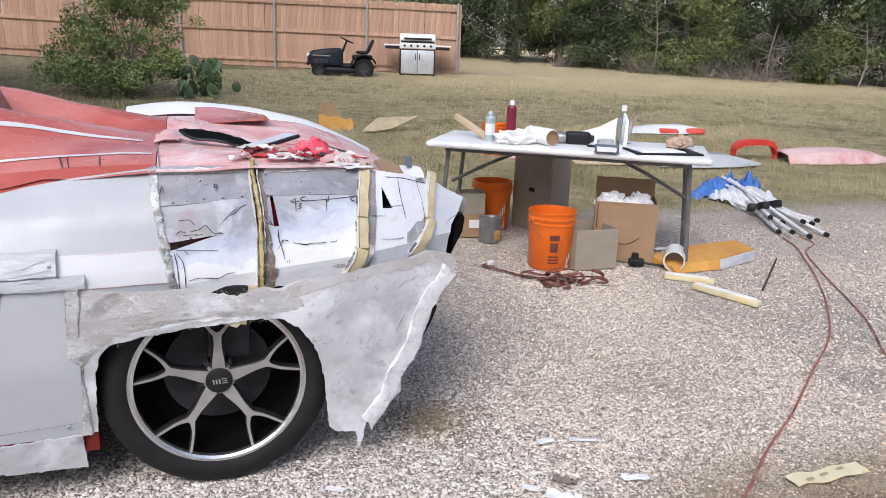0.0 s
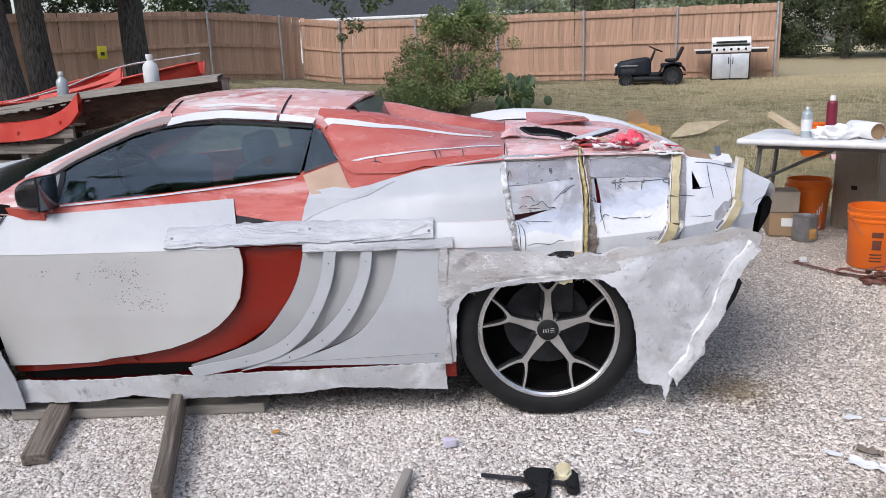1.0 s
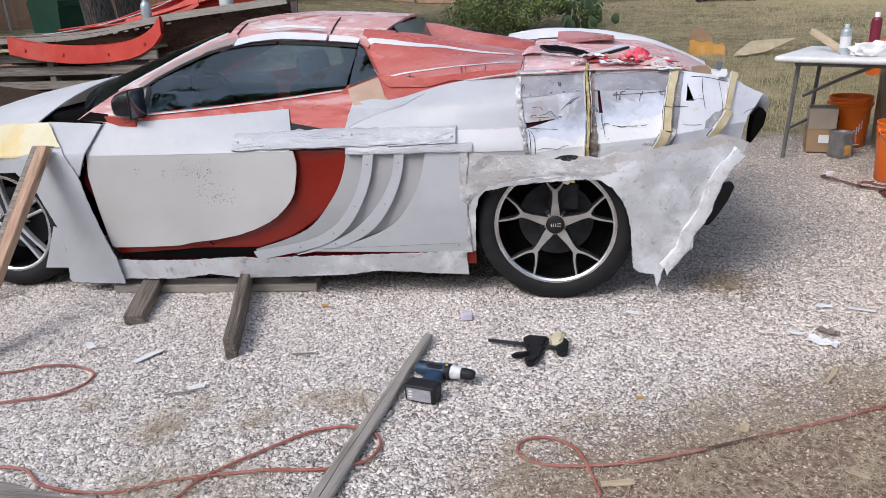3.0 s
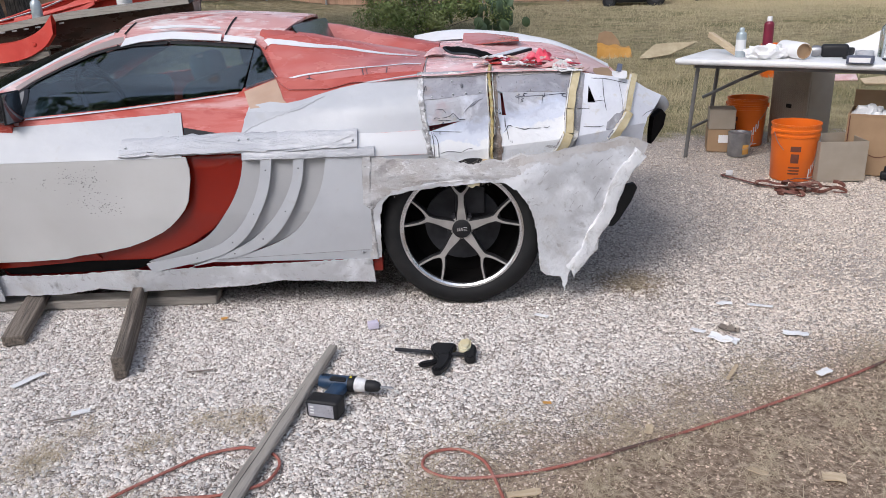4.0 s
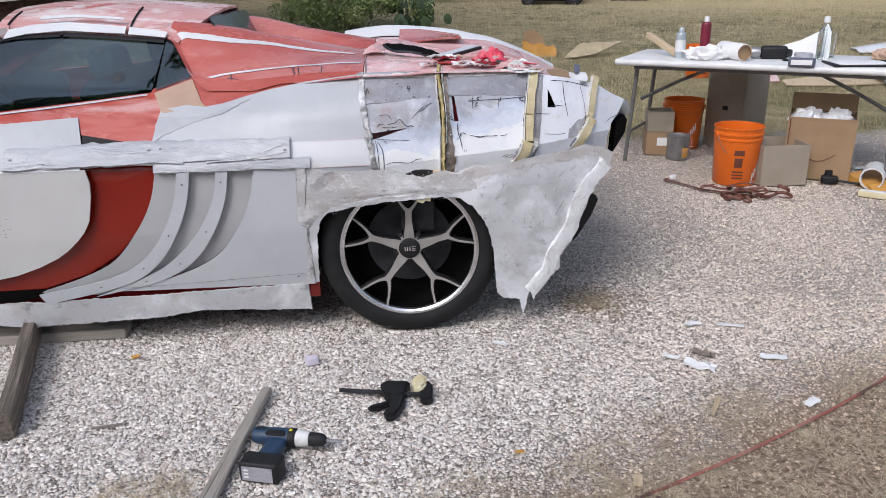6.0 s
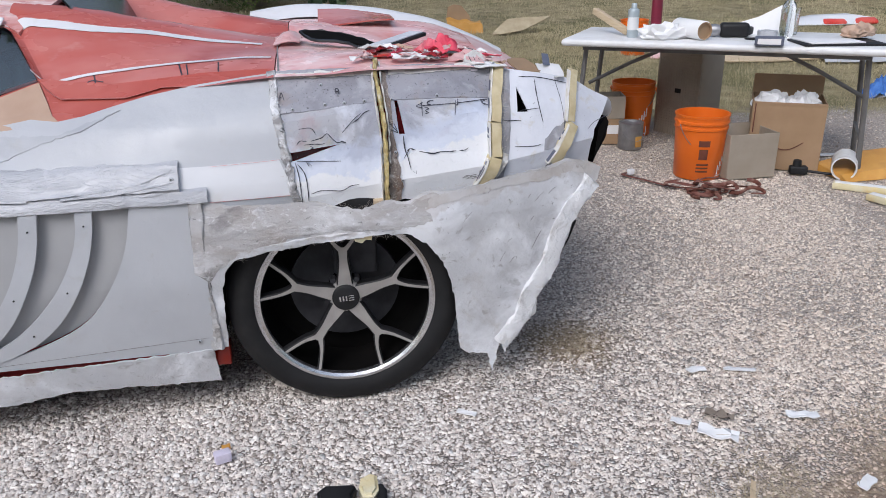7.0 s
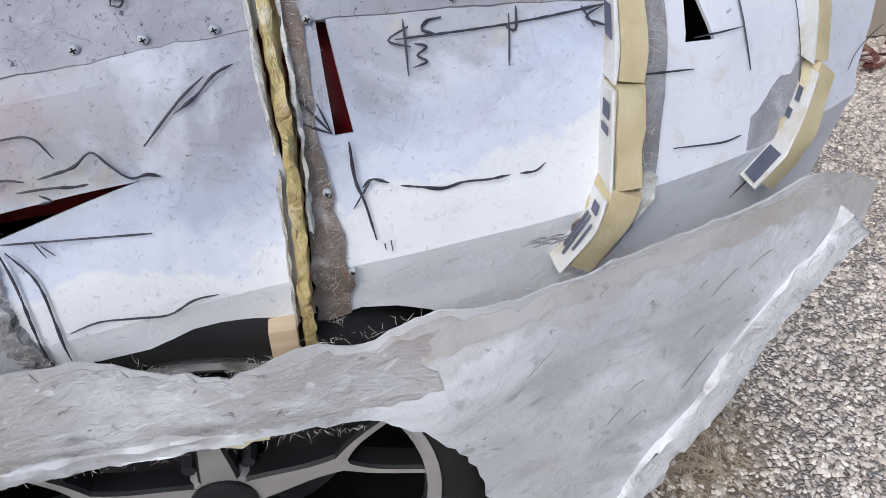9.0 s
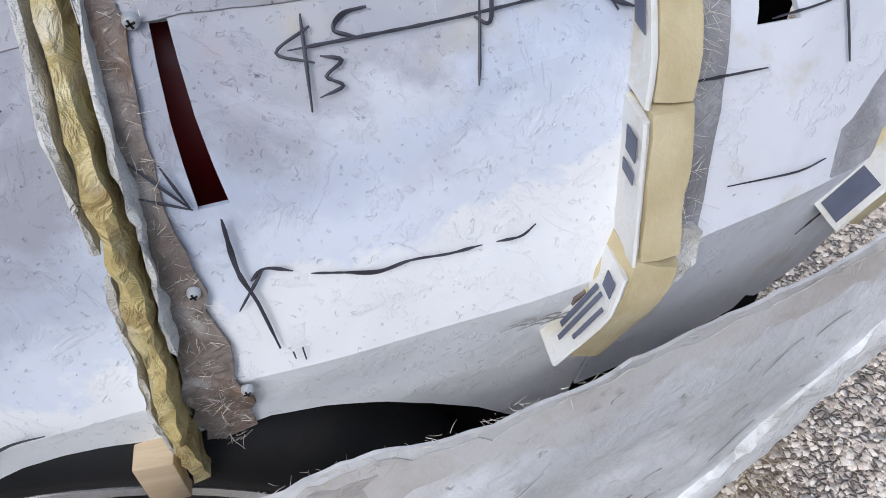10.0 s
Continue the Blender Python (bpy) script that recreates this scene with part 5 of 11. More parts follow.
def card(points, depth, owner, prints=()):
    """Printed card glued to the forward side of a rib, with dark print blocks (from, to along it; near, far across it)."""
    c = part("rib_card", rib(points, quarter, 0.005, depth + 0.0018, 0.0008), M["paper_rib"], owner, "white printed card facing")
    (x0, z0), (x1, z1) = points[0], points[-1]
    P = smooth_path([(x, z, 0) for x, z in points], 8)
    at = lambda f: P[min(len(P) - 1, int(f * (len(P) - 1) + 0.5))]
    for f0, f1, d0, d1 in prints:
        bm = bmesh.new()
        vs = []
        for f, d in ((f0, d0), (f1, d0), (f1, d1), (f0, d1)):
            q = at(0) + (at(1) - at(0)) * f if len(points) == 2 else P[0].lerp(P[-1], f) * 0.3 + at(f) * 0.7
            vs.append(bm.verts.new((q.x - 0.0044, quarter(q.x, q.y) - d * depth, q.y)))
        bm.faces.new(vs)
        thicken(bm, 0.0008)
        part("print_block", bm, M["print_blue"], c, "dark blue print on the card")


card([(0.4690, 0.974), (0.4450, 0.90), (0.4325, 0.839)], 0.024, r2, [(0.28, 0.42, 0.35, 1.0), (0.55, 0.72, 0.3, 0.95)])
card([(0.4308, 0.8338), (0.4268, 0.748)], 0.027, r2, [(0.12, 0.28, 0.4, 0.95), (0.36, 0.44, 0.3, 0.9)])
card([(0.4210, 0.742), (0.4065, 0.706), (0.3805, 0.666)], 0.028, r2, [(0.08, 0.2, 0.5, 0.95), (0.25, 0.75, 0.25, 0.4), (0.22, 0.8, 0.55, 0.68), (0.3, 0.7, 0.8, 0.92)])
card([(0.7125, 0.942), (0.6875, 0.874), (0.6715, 0.816)], 0.024, r3)
card([(0.6775, 0.807), (0.6375, 0.757), (0.6015, 0.709)], 0.026, r3, [(0.15, 0.22, 0.4, 0.7), (0.3, 0.4, 0.2, 0.5), (0.62, 0.95, 0.15, 0.95)])


# pen marks, red pencil lines and screws on the sheets
def pen(owner, *paths, ink="marker", width=0.0033, drift=0.0, d=0.0):
    for p in paths:
        q = [(x - 0.11 * drift * (x - 0.45), z + 0.08 * drift * (x - 0.45)) for x, z in p]
        part("pen_line", stroke(q, quarter, width, -0.0055 - d), M[ink], owner)


pen(up2, [(-0.140, 0.917), (-0.134, 0.936), (-0.126, 0.918)], [(-0.138, 0.925), (-0.128, 0.927)], [(0.011, 0.929), (0.012, 0.940), (0.019, 0.939), (0.019, 0.934), (0.012, 0.934), (0.020, 0.932), (0.018, 0.928), (0.011, 0.929)], d=0.003)
pen(low2, [(-0.101, 0.810), (-0.090, 0.820), (-0.073, 0.817)], [(-0.063, 0.818), (-0.049, 0.821), (-0.034, 0.825), (-0.019, 0.835), (-0.008, 0.824), (0.006, 0.811), (0.020, 0.812), (0.030, 0.809)],
    [(-0.081, 0.809), (-0.057, 0.810), (-0.037, 0.809), (-0.026, 0.810)], [(-0.065, 0.805), (-0.057, 0.800), (-0.066, 0.798)], [(0.022, 0.835), (0.054, 0.866), (0.076, 0.881)], [(0.049, 0.857), (0.068, 0.868), (0.084, 0.881), (0.100, 0.886)])
pen(low2, [(-0.104, 0.769), (-0.070, 0.767), (-0.035, 0.765), (0.014, 0.762)], [(-0.080, 0.769), (-0.072, 0.753)], [(-0.074, 0.764), (-0.065, 0.754)], [(-0.108, 0.766), (-0.100, 0.723), (-0.096, 0.643)], [(-0.102, 0.762), (-0.085, 0.735), (-0.080, 0.697), (-0.080, 0.644)],
    [(-0.072, 0.681), (-0.046, 0.688), (-0.017, 0.686), (0.012, 0.684), (0.036, 0.695), (0.058, 0.697)], [(-0.092, 0.850), (-0.061, 0.851), (-0.047, 0.833)])
pen(low3, [(0.236, 0.887), (0.342, 0.887), (0.446, 0.891)], [(0.249, 0.894), (0.230, 0.887), (0.249, 0.881)], [(0.245, 0.899), (0.244, 0.862)], [(0.280, 0.897), (0.267, 0.896), (0.261, 0.891), (0.273, 0.887)], [(0.252, 0.883), (0.263, 0.880), (0.254, 0.875), (0.262, 0.870), (0.249, 0.867)],
    [(0.343, 0.894), (0.336, 0.859)], [(0.351, 0.898), (0.347, 0.883), (0.338, 0.886)], [(0.415, 0.892), (0.425, 0.877)], [(0.437, 0.890), (0.418, 0.884), (0.438, 0.876)])
pen(low3, [(0.187, 0.816), (0.189, 0.783), (0.196, 0.760), (0.203, 0.726)], [(0.185, 0.757), (0.203, 0.781)], [(0.195, 0.775), (0.204, 0.781), (0.219, 0.776)], [(0.229, 0.772), (0.248, 0.768), (0.268, 0.764), (0.288, 0.767), (0.312, 0.766), (0.333, 0.767)], [(0.342, 0.767), (0.358, 0.767), (0.368, 0.773)],
    [(0.149, 0.855), (0.173, 0.825)], [(0.147, 0.837), (0.174, 0.824)], [(0.163, 0.851), (0.173, 0.825)], [(0.210, 0.722), (0.211, 0.716)], [(0.216, 0.724), (0.217, 0.714)])
pen(low4, [(0.540, 0.849), (0.607, 0.844)], [(0.608, 0.920), (0.607, 0.862), (0.616, 0.805)], [(0.555, 0.930), (0.630, 0.917), (0.725, 0.888)], [(0.511, 0.759), (0.575, 0.750), (0.602, 0.750)], [(0.476, 0.832), (0.539, 0.823)], [(0.608, 0.672), (0.652, 0.711)], drift=1.0)
pen(low4, [(0.681, 0.905), (0.693, 0.835), (0.691, 0.775), (0.660, 0.735)], drift=1.0, width=0.002)
pen(low5, [(0.789, 0.755), (0.817, 0.766), (0.881, 0.771)], drift=1.0)
pen(qp, [(-0.332, 0.769), (-0.236, 0.772), (-0.143, 0.776)], [(-0.338, 0.680), (-0.247, 0.6805), (-0.122, 0.682)], ink="red_plastic", width=0.0009)


def screw(x, z, owner, surf, off=0.004, r=0.0046):
    bm = bmesh.new()
    y = surf(x, z) - off
    lathe(bm, [(0, 0.003), (r * 0.35, 0.003), (r * 0.8, 0.002), (r, 0), (r, -0.002)], 12, pose(x, y, z, 90, 0, 0))
    head = part("screw", bm, M["bright_steel"], owner)
    bm = bmesh.new()
    for a in (20, 110):
        box(bm, -r * 0.55, r * 0.55, -0.0006, 0.0006, 0.0024, 0.0034, pose(x, y, z, 90, 0, 0) @ pose(0, 0, 0, 0, 0, a))
    part("screw_slot", bm, M["black"], head)


for x, z in ((-0.097, 0.897), (-0.011, 0.905), (0.041, 0.907), (0.096, 0.908), (-0.019, 0.950)):
    screw(x - 0.008, z, up2, quarter, 0.006)
for x, z in ((0.169, 0.907), (0.298, 0.908)):
    screw(x - 0.006, z, up3, quarter, 0.006)
for x, z in ((0.163, 0.775), (0.178, 0.700)):
    screw(x, z, low3, quarter, 0.006, 0.004)
# grubby rub mark on the turned-down edge
for k in range(7):
    x, z = 0.345 + 0.006 * k, 0.690 + 0.005 * math.sin(k * 2.1)
    part("rub_mark", stroke([(x, z), (x + 0.012, z + 0.003), (x + 0.020, z + 0.002)], quarter, 0.0024, -0.0045), M["smudge"], low3)


def fringe(path, surf, count, length, owner, seed, spread=0.006, lift=0.012, up=0.4):
    """Loose glass fibres standing out of a torn edge."""
    rnd = random.Random(seed)
    bm = bmesh.new()
    for k in range(count):
        i = rnd.randrange(len(path) - 1)
        u = rnd.random()
        x = path[i][0] + (path[i + 1][0] - path[i][0]) * u + rnd.gauss(0, spread)
        z = path[i][1] + (path[i + 1][1] - path[i][1]) * u + rnd.gauss(0, spread)
        p = Vector((x, surf(x, z) - lift * rnd.uniform(0.2, 1.0), z))
        d = Vector((rnd.gauss(0, 1), rnd.gauss(-0.4, 0.5), rnd.gauss(up, 0.8))).normalized()
        e = Vector((rnd.gauss(0, 1), rnd.gauss(0, 0.5), rnd.gauss(0, 1))).normalized()
        ln = length * rnd.uniform(0.4, 1.5)
        tube(bm, [p, p + d * ln * 0.5 + e * ln * 0.08, p + d * ln + e * ln * 0.3], rnd.uniform(0.00014, 0.00032), 3, False, 0.0001)
    part("fibre_fringe", bm, M["fibre"], owner, "loose glass fibres")


fringe([(-0.162, 0.985), (-0.150, 0.90), (-0.135, 0.80), (-0.118, 0.70), (-0.108, 0.645)], quarter, 260, 0.009, seam, 17, 0.010, 0.010, 0.0)
fringe([(0.152, 0.98), (0.158, 0.85), (0.160, 0.72), (0.160, 0.63)], quarter, 260, 0.008, r1, 3)
fringe([(0.508, 0.97), (0.480, 0.89), (0.470, 0.84), (0.466, 0.75), (0.462, 0.735), (0.430, 0.67)], quarter, 320, 0.012, r2, 5, lift=0.02)
fringe([(0.745, 0.94), (0.700, 0.80), (0.63, 0.70)], quarter, 80, 0.010, r3, 7, lift=0.02)
part("fibre_tuft", sheet([(0.466, 0.755), (0.482, 0.748), (0.478, 0.728), (0.466, 0.712), (0.452, 0.690), (0.444, 0.686), (0.458, 0.725)], quarter, -0.018, 0.012, 0.01, ripple=0.006, ripple_scale=60, rag=0.006), M["paper_torn"], r2, "torn fibreglass tuft")

# apron of fibreglass round the rear wheel
AP = [(-0.372, 0.690), (-0.30, 0.672), (-0.148, 0.668), (-0.06, 0.669), (0.0, 0.652), (0.06, 0.643), (0.13, 0.663), (0.18, 0.656), (0.25, 0.682), (0.30, 0.676), (0.41, 0.688), (0.46, 0.696), (0.60, 0.713), (0.646, 0.725), (0.72, 0.712), (0.766, 0.688), (0.752, 0.655), (0.711, 0.615), (0.669, 0.551), (0.654, 0.490), (0.632, 0.400),
      (0.574, 0.316), (0.572, 0.250), (0.520, 0.217), (0.485, 0.180), (0.474, 0.124), (0.458, 0.172), (0.445, 0.130), (0.434, 0.062), (0.418, 0.135), (0.395, 0.140), (0.359, 0.145), (0.330, 0.170), (0.323, 0.230), (0.319, 0.290), (0.312, 0.36), (0.302, 0.405), (0.280, 0.469), (0.232, 0.536),
      (0.178, 0.566), (0.085, 0.570), (-0.067, 0.560)] + [(-0.190, 0.540), (-0.291, 0.515), (-0.320, 0.480), (-0.335, 0.430), (-0.345, 0.230), (-0.386, 0.225)]
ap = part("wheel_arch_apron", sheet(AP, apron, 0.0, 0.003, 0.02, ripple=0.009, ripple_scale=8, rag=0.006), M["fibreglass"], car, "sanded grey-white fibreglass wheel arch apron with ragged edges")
# the lip's upward-facing highlight is put into its whiter colour
part("apron_lip", rib([(0.736, 0.655), (0.690, 0.606), (0.646, 0.545), (0.628, 0.485), (0.602, 0.400), (0.545, 0.315), (0.526, 0.248), (0.490, 0.202), (0.460, 0.165)], apron, 0.060, 0.005, 0.006), M["fibreglass_white"], ap, "white turned-out edge with its highlight in the colour")
part("apron_flange", rib([(-0.374, 0.690), (-0.380, 0.55), (-0.382, 0.40), (-0.374, 0.225)], apron, 0.036, 0.006, 0.006), M["mat_fibre"], ap)
part("mat_band", sheet([(-0.372, 0.668), (-0.30, 0.664), (-0.15, 0.662), (-0.06, 0.664), (0.0, 0.648), (0.06, 0.640), (0.13, 0.652), (0.18, 0.650), (0.25, 0.664), (0.23, 0.630), (0.25, 0.600), (0.20, 0.585), (0.12, 0.582), (0.02, 0.590), (-0.08, 0.582), (-0.19, 0.560), (-0.28, 0.535), (-0.345, 0.48), (-0.372, 0.44)], apron, -0.0018, 0.0015, 0.02, ripple=0.009, ripple_scale=8, rag=0.014), M["mat_fibre"], ap, "torn streaky glass-fibre mat over the arch")
part("arch_lip", rib([(-0.31, 0.520), (-0.20, 0.548), (-0.08, 0.566), (0.06, 0.575)], apron, 0.022, 0.003, 0.004), M["fibreglass"], ap)
fringe([(-0.15, 0.672), (-0.06, 0.672), (0.06, 0.647), (0.13, 0.666), (0.25, 0.684), (0.41, 0.690), (0.60, 0.715), (0.72, 0.712)], apron, 420, 0.008, ap, 11, 0.004, 0.006)
fringe([(-0.29, 0.515), (-0.19, 0.540), (-0.067, 0.558), (0.085, 0.568), (0.178, 0.564)], apron, 150, 0.006, ap, 13, 0.003, 0.003, -0.6)
part("apron_edge_resin", sheet([(0.10, 0.652), (0.18, 0.650), (0.25, 0.676), (0.30, 0.670), (0.41, 0.682), (0.46, 0.690), (0.60, 0.706), (0.646, 0.718), (0.72, 0.706), (0.75, 0.688), (0.73, 0.672), (0.66, 0.690), (0.60, 0.676), (0.48, 0.672), (0.38, 0.660), (0.30, 0.648), (0.22, 0.628), (0.14, 0.630)], apron, -0.0015, 0.001, 0.02, ripple=0.009, ripple_scale=8, rag=0.010), M["resin_edge"], ap, "brownish bare glass-fibre edge")
part("fibre_tatter", sheet([(0.03, 0.572), (0.085, 0.574), (0.082, 0.552), (0.066, 0.556), (0.055, 0.545), (0.036, 0.552)], apron, 0.006, 0.003, 0.02, ripple=0.004, ripple_scale=50, rag=0.004), M["resin_yellow"], ap, "yellowed fibreglass tatter")
SCUFF = random.Random(21)
for k in range(16):
    x, z = SCUFF.uniform(0.28, 0.62), SCUFF.uniform(0.42, 0.66)
    if x > 0.30 + (0.66 - z) * 0.1 and x < 0.50 + (z - 0.40) * 0.7:
        a, n = SCUFF.uniform(0.3, 1.1), SCUFF.uniform(0.01, 0.07)
        part("scratch", stroke([(x, z), (x + 0.5 * n * math.cos(a), z + 0.5 * n * math.sin(a) + 0.002), (x + n * math.cos(a), z + n * math.sin(a))], lambda u, v: apron(u, v) + wob(u, 1.7, v, 8, 0.009), SCUFF.uniform(0.001, 0.0026), -0.0012), M["smudge"], ap)

# tail end: lamp housing, and a black plate as the shade behind the corner
bm = bmesh.new()
rows = []
for k, (x, y, z, r) in enumerate(((0.835, 0.285, 0.835, 0.016), (0.856, 0.315, 0.812, 0.030), (0.866, 0.35, 0.790, 0.036), (0.862, 0.40, 0.770, 0.036), (0.85, 0.50, 0.76, 0.040), (0.85, 0.85, 0.76, 0.040))):
    rows.append([(x + r * math.cos(a), y, z + 0.9 * r * math.sin(a)) for a in np.linspace(0, 2 * math.pi, 17)[:-1]])
loft(bm, rows, True)
bm.faces.new(bm.verts[:16])
part("tail_edge", bm, M["white_pvc"], car, "rounded white tail edge")
bm = bmesh.new()
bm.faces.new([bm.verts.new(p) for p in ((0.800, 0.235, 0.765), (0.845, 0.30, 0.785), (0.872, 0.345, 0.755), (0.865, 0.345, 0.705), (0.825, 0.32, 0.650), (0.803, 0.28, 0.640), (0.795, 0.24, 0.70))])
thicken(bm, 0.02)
part("tail_opening", bm, M["void"], car, "black plate giving the shaded lamp opening in the tail")
# black boxes carry the shade of the rear cavity and the square hole
part("tail_cavity", boxed(0.34, 0.66, 0.26, 1.40, 0.30, 0.76, bevel=0.03), M["void"], car, "black box giving the shade of the rear cavity")
part("hole_backing", boxed(0.50, 0.64, quarter(0.64, 0.90) + 0.045, quarter(0.64, 0.90) + 0.16, 0.72, 0.905, bevel=0.01), M["void"], car, "black box giving the shade behind the square hole")
part("diffuser_fin", sheet([(0.620, 0.455), (0.752, 0.470), (0.764, 0.450), (0.738, 0.385), (0.684, 0.300), (0.664, 0.280), (0.580, 0.280), (0.600, 0.380)], apron, 0.20, 0.022, 0.03), M["black"], car, "black rear diffuser plate")

# ---- door, scoop and louvres ----
DOOR = [(-2.112, 0.693), (-1.733, 0.696), (-1.386, 0.698), (-1.123, 0.698), (-1.112, 0.65), (-1.114, 0.606), (-1.133, 0.513), (-1.155, 0.475), (-1.185, 0.441), (-1.225, 0.405), (-1.267, 0.377), (-1.34, 0.343), (-1.424, 0.314), (-1.54, 0.291), (-1.661, 0.276), (-1.72, 0.262), (-1.768, 0.259), (-2.084, 0.243), (-2.095, 0.34), (-2.107, 0.441), (-2.124, 0.592)]
part("door_skin", sheet(DOOR, flank, -0.004, 0.006, 0.05), M["door_white"], car, "matte white door skin, scuffed and pen-marked")
part("door_top_skin", sheet([(-2.112, 0.691), (-2.111, 0.745), (-2.046, 0.821), (-1.80, 0.830), (-1.552, 0.839), (-1.182, 0.855), (-1.149, 0.770), (-1.140, 0.695)], flank, -0.006, 0.006, 0.04), M["white_panel"], car, "bright white upper door skin")
part("scoop", sheet([(-1.135, 0.72), (-0.88, 0.72), (-0.887, 0.675), (-0.913, 0.585), (-0.968, 0.481), (-1.05, 0.385), (-1.176, 0.305), (-1.356, 0.245), (-1.565, 0.222), (-2.06, 0.215), (-2.09, 0.27), (-1.75, 0.28), (-1.42, 0.34), (-1.22, 0.43), (-1.14, 0.55)], flank, 0.025, 0.006, 0.04), M["red_gloss"], car, "glossy red side scoop")
part("sill_lip", sheet([(-2.088, 0.246), (-1.768, 0.264), (-1.60, 0.285), (-1.57, 0.252), (-1.70, 0.238), (-1.85, 0.226), (-2.07, 0.206)], flank, 0.017, 0.004, 0.03), M["red_gloss"], car, "glossy dark red lip under the door")
# sheet of near-black stands in for the gap's shade
part("sill_gap", sheet([(-2.06, 0.210), (-1.85, 0.228), (-1.60, 0.240), (-1.36, 0.245), (-1.30, 0.232), (-1.45, 0.196), (-2.02, 0.180)], flank, 0.02, 0.004, 0.06), M["void"], car, "black sheet giving the shaded gap above the sill")
E1 = [(-0.885, 0.70), (-0.913, 0.585), (-0.968, 0.481), (-1.074, 0.357), (-1.203, 0.290), (-1.360, 0.238)]
B1L = [(-0.804, 0.70), (-0.826, 0.585), (-0.876, 0.471), (-0.966, 0.360), (-1.105, 0.288), (-1.365, 0.234)]
B1R = [(-0.759, 0.70), (-0.786, 0.563), (-0.844, 0.436), (-0.922, 0.336), (-1.047, 0.262), (-1.345, 0.192)]
B2L = [(-0.669, 0.70), (-0.690, 0.587), (-0.750, 0.472), (-0.837, 0.374), (-0.935, 0.306), (-1.10, 0.24)]
B2R = [(-0.627, 0.70), (-0.650, 0.576), (-0.706, 0.449), (-0.793, 0.342), (-0.916, 0.273), (-1.163, 0.216)]
W1 = [(-0.536, 0.70), (-0.568, 0.565), (-0.627, 0.450), (-0.700, 0.364), (-0.807, 0.306), (-0.95, 0.262)]


def curve2(p):
    return [(v.x, v.y) for v in smooth_path([(x, z, 0) for x, z in p], 4)]


part("louvre", sheet(curve2(E1) + curve2(B1R)[::-1], flank, 0.012, 0.004, 0.05), M["grey_louver"], car, "grey inset louvre sheet")
part("louvre", sheet(curve2(B1L) + curve2(B2R)[::-1], flank, 0.014, 0.004, 0.05), M["grey_louver"], car, "grey inset louvre sheet")
part("louvre", sheet(curve2(B2L) + curve2(W1)[::-1], flank, 0.016, 0.004, 0.05), M["grey_louver"], car, "grey inset louvre sheet")
part("louvre_blade", sheet(curve2(B1L) + curve2(B1R)[::-1], flank, -0.012, 0.006, 0.04), M["white_panel"], car, "curved white louvre blade")
part("louvre_blade", sheet(curve2(B2L) + curve2(B2R)[::-1], flank, -0.008, 0.006, 0.04), M["white_panel"], car, "curved white louvre blade")
part("side_panel", sheet(curve2(W1) + [(-1.10, 0.235), (-0.386, 0.226), (-0.372, 0.40), (-0.365, 0.70)], flank, -0.004, 0.006, 0.05), M["white_panel"], car, "flat white side panel with a screw in its corner")
SK = [(-2.366, 0.061), (-2.066, 0.178), (-1.995, 0.180), (-1.70, 0.185), (-1.415, 0.206), (-1.343, 0.196), (-1.20, 0.208), (-0.386, 0.228), (-0.384, 0.108), (-0.787, 0.136), (-0.95, 0.118), (-1.127, 0.109), (-1.432, 0.096), (-1.60, 0.115), (-1.75, 0.090), (-2.0, 0.085)]
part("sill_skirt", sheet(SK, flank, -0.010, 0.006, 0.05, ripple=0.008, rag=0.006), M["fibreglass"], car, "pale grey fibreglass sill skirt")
board = part("taped_board", rib([(-1.400, 0.735), (-0.9, 0.742), (-0.408, 0.750)], flank, 0.072, 0.020, 0.0012, 0.03), M["tape"], car, "straight board wrapped in white tape")
part("tape_end", rib([(-0.885, 0.696), (-0.6, 0.698), (-0.34, 0.700)], flank, 0.040, 0.014, 0.003, 0.02), M["tape"], board)
part("vent_strip", sheet([(-1.15, 0.775), (-1.155, 0.800), (-0.98, 0.772)], flank, -0.001, 0.003), M["black"], car, "grey-black vent triangle")

# red and tan paint between the glass and the white panels
part("belt_panel", sheet([(-2.02, 0.815), (-1.86, 0.858), (-1.50, 0.876), (-1.15, 0.901), (-0.936, 0.920), (-0.885, 0.905), (-0.900, 0.76), (-1.00, 0.765), (-1.16, 0.80), (-1.18, 0.845), (-1.6, 0.82)], flank, 0.004, 0.005, 0.05), M["red_primer"], car, "sanded red belt panel")
part("filler_patch", sheet([(-0.940, 0.918), (-0.800, 0.964), (-0.745, 0.893), (-0.71, 0.872), (-0.885, 0.862)], flank, 0.0, 0.004, 0.04), M["tan_primer"], car, "tan filler patch")

# front wing, its leg and the resin patch
part("front_wing", sheet([(-3.30, 0.66), (-2.95, 0.77), (-2.70, 0.805), (-2.352, 0.828), (-2.055, 0.822), (-2.107, 0.705), (-2.157, 0.598), (-2.236, 0.700), (-2.40, 0.620), (-2.57, 0.612), (-2.72, 0.607), (-2.82, 0.635), (-2.95, 0.650), (-3.08, 0.56), (-3.14, 0.42), (-3.30, 0.40)], flank, -0.024, 0.006, 0.05, ripple=0.003), M["white_panel"], car, "white front wing skin")
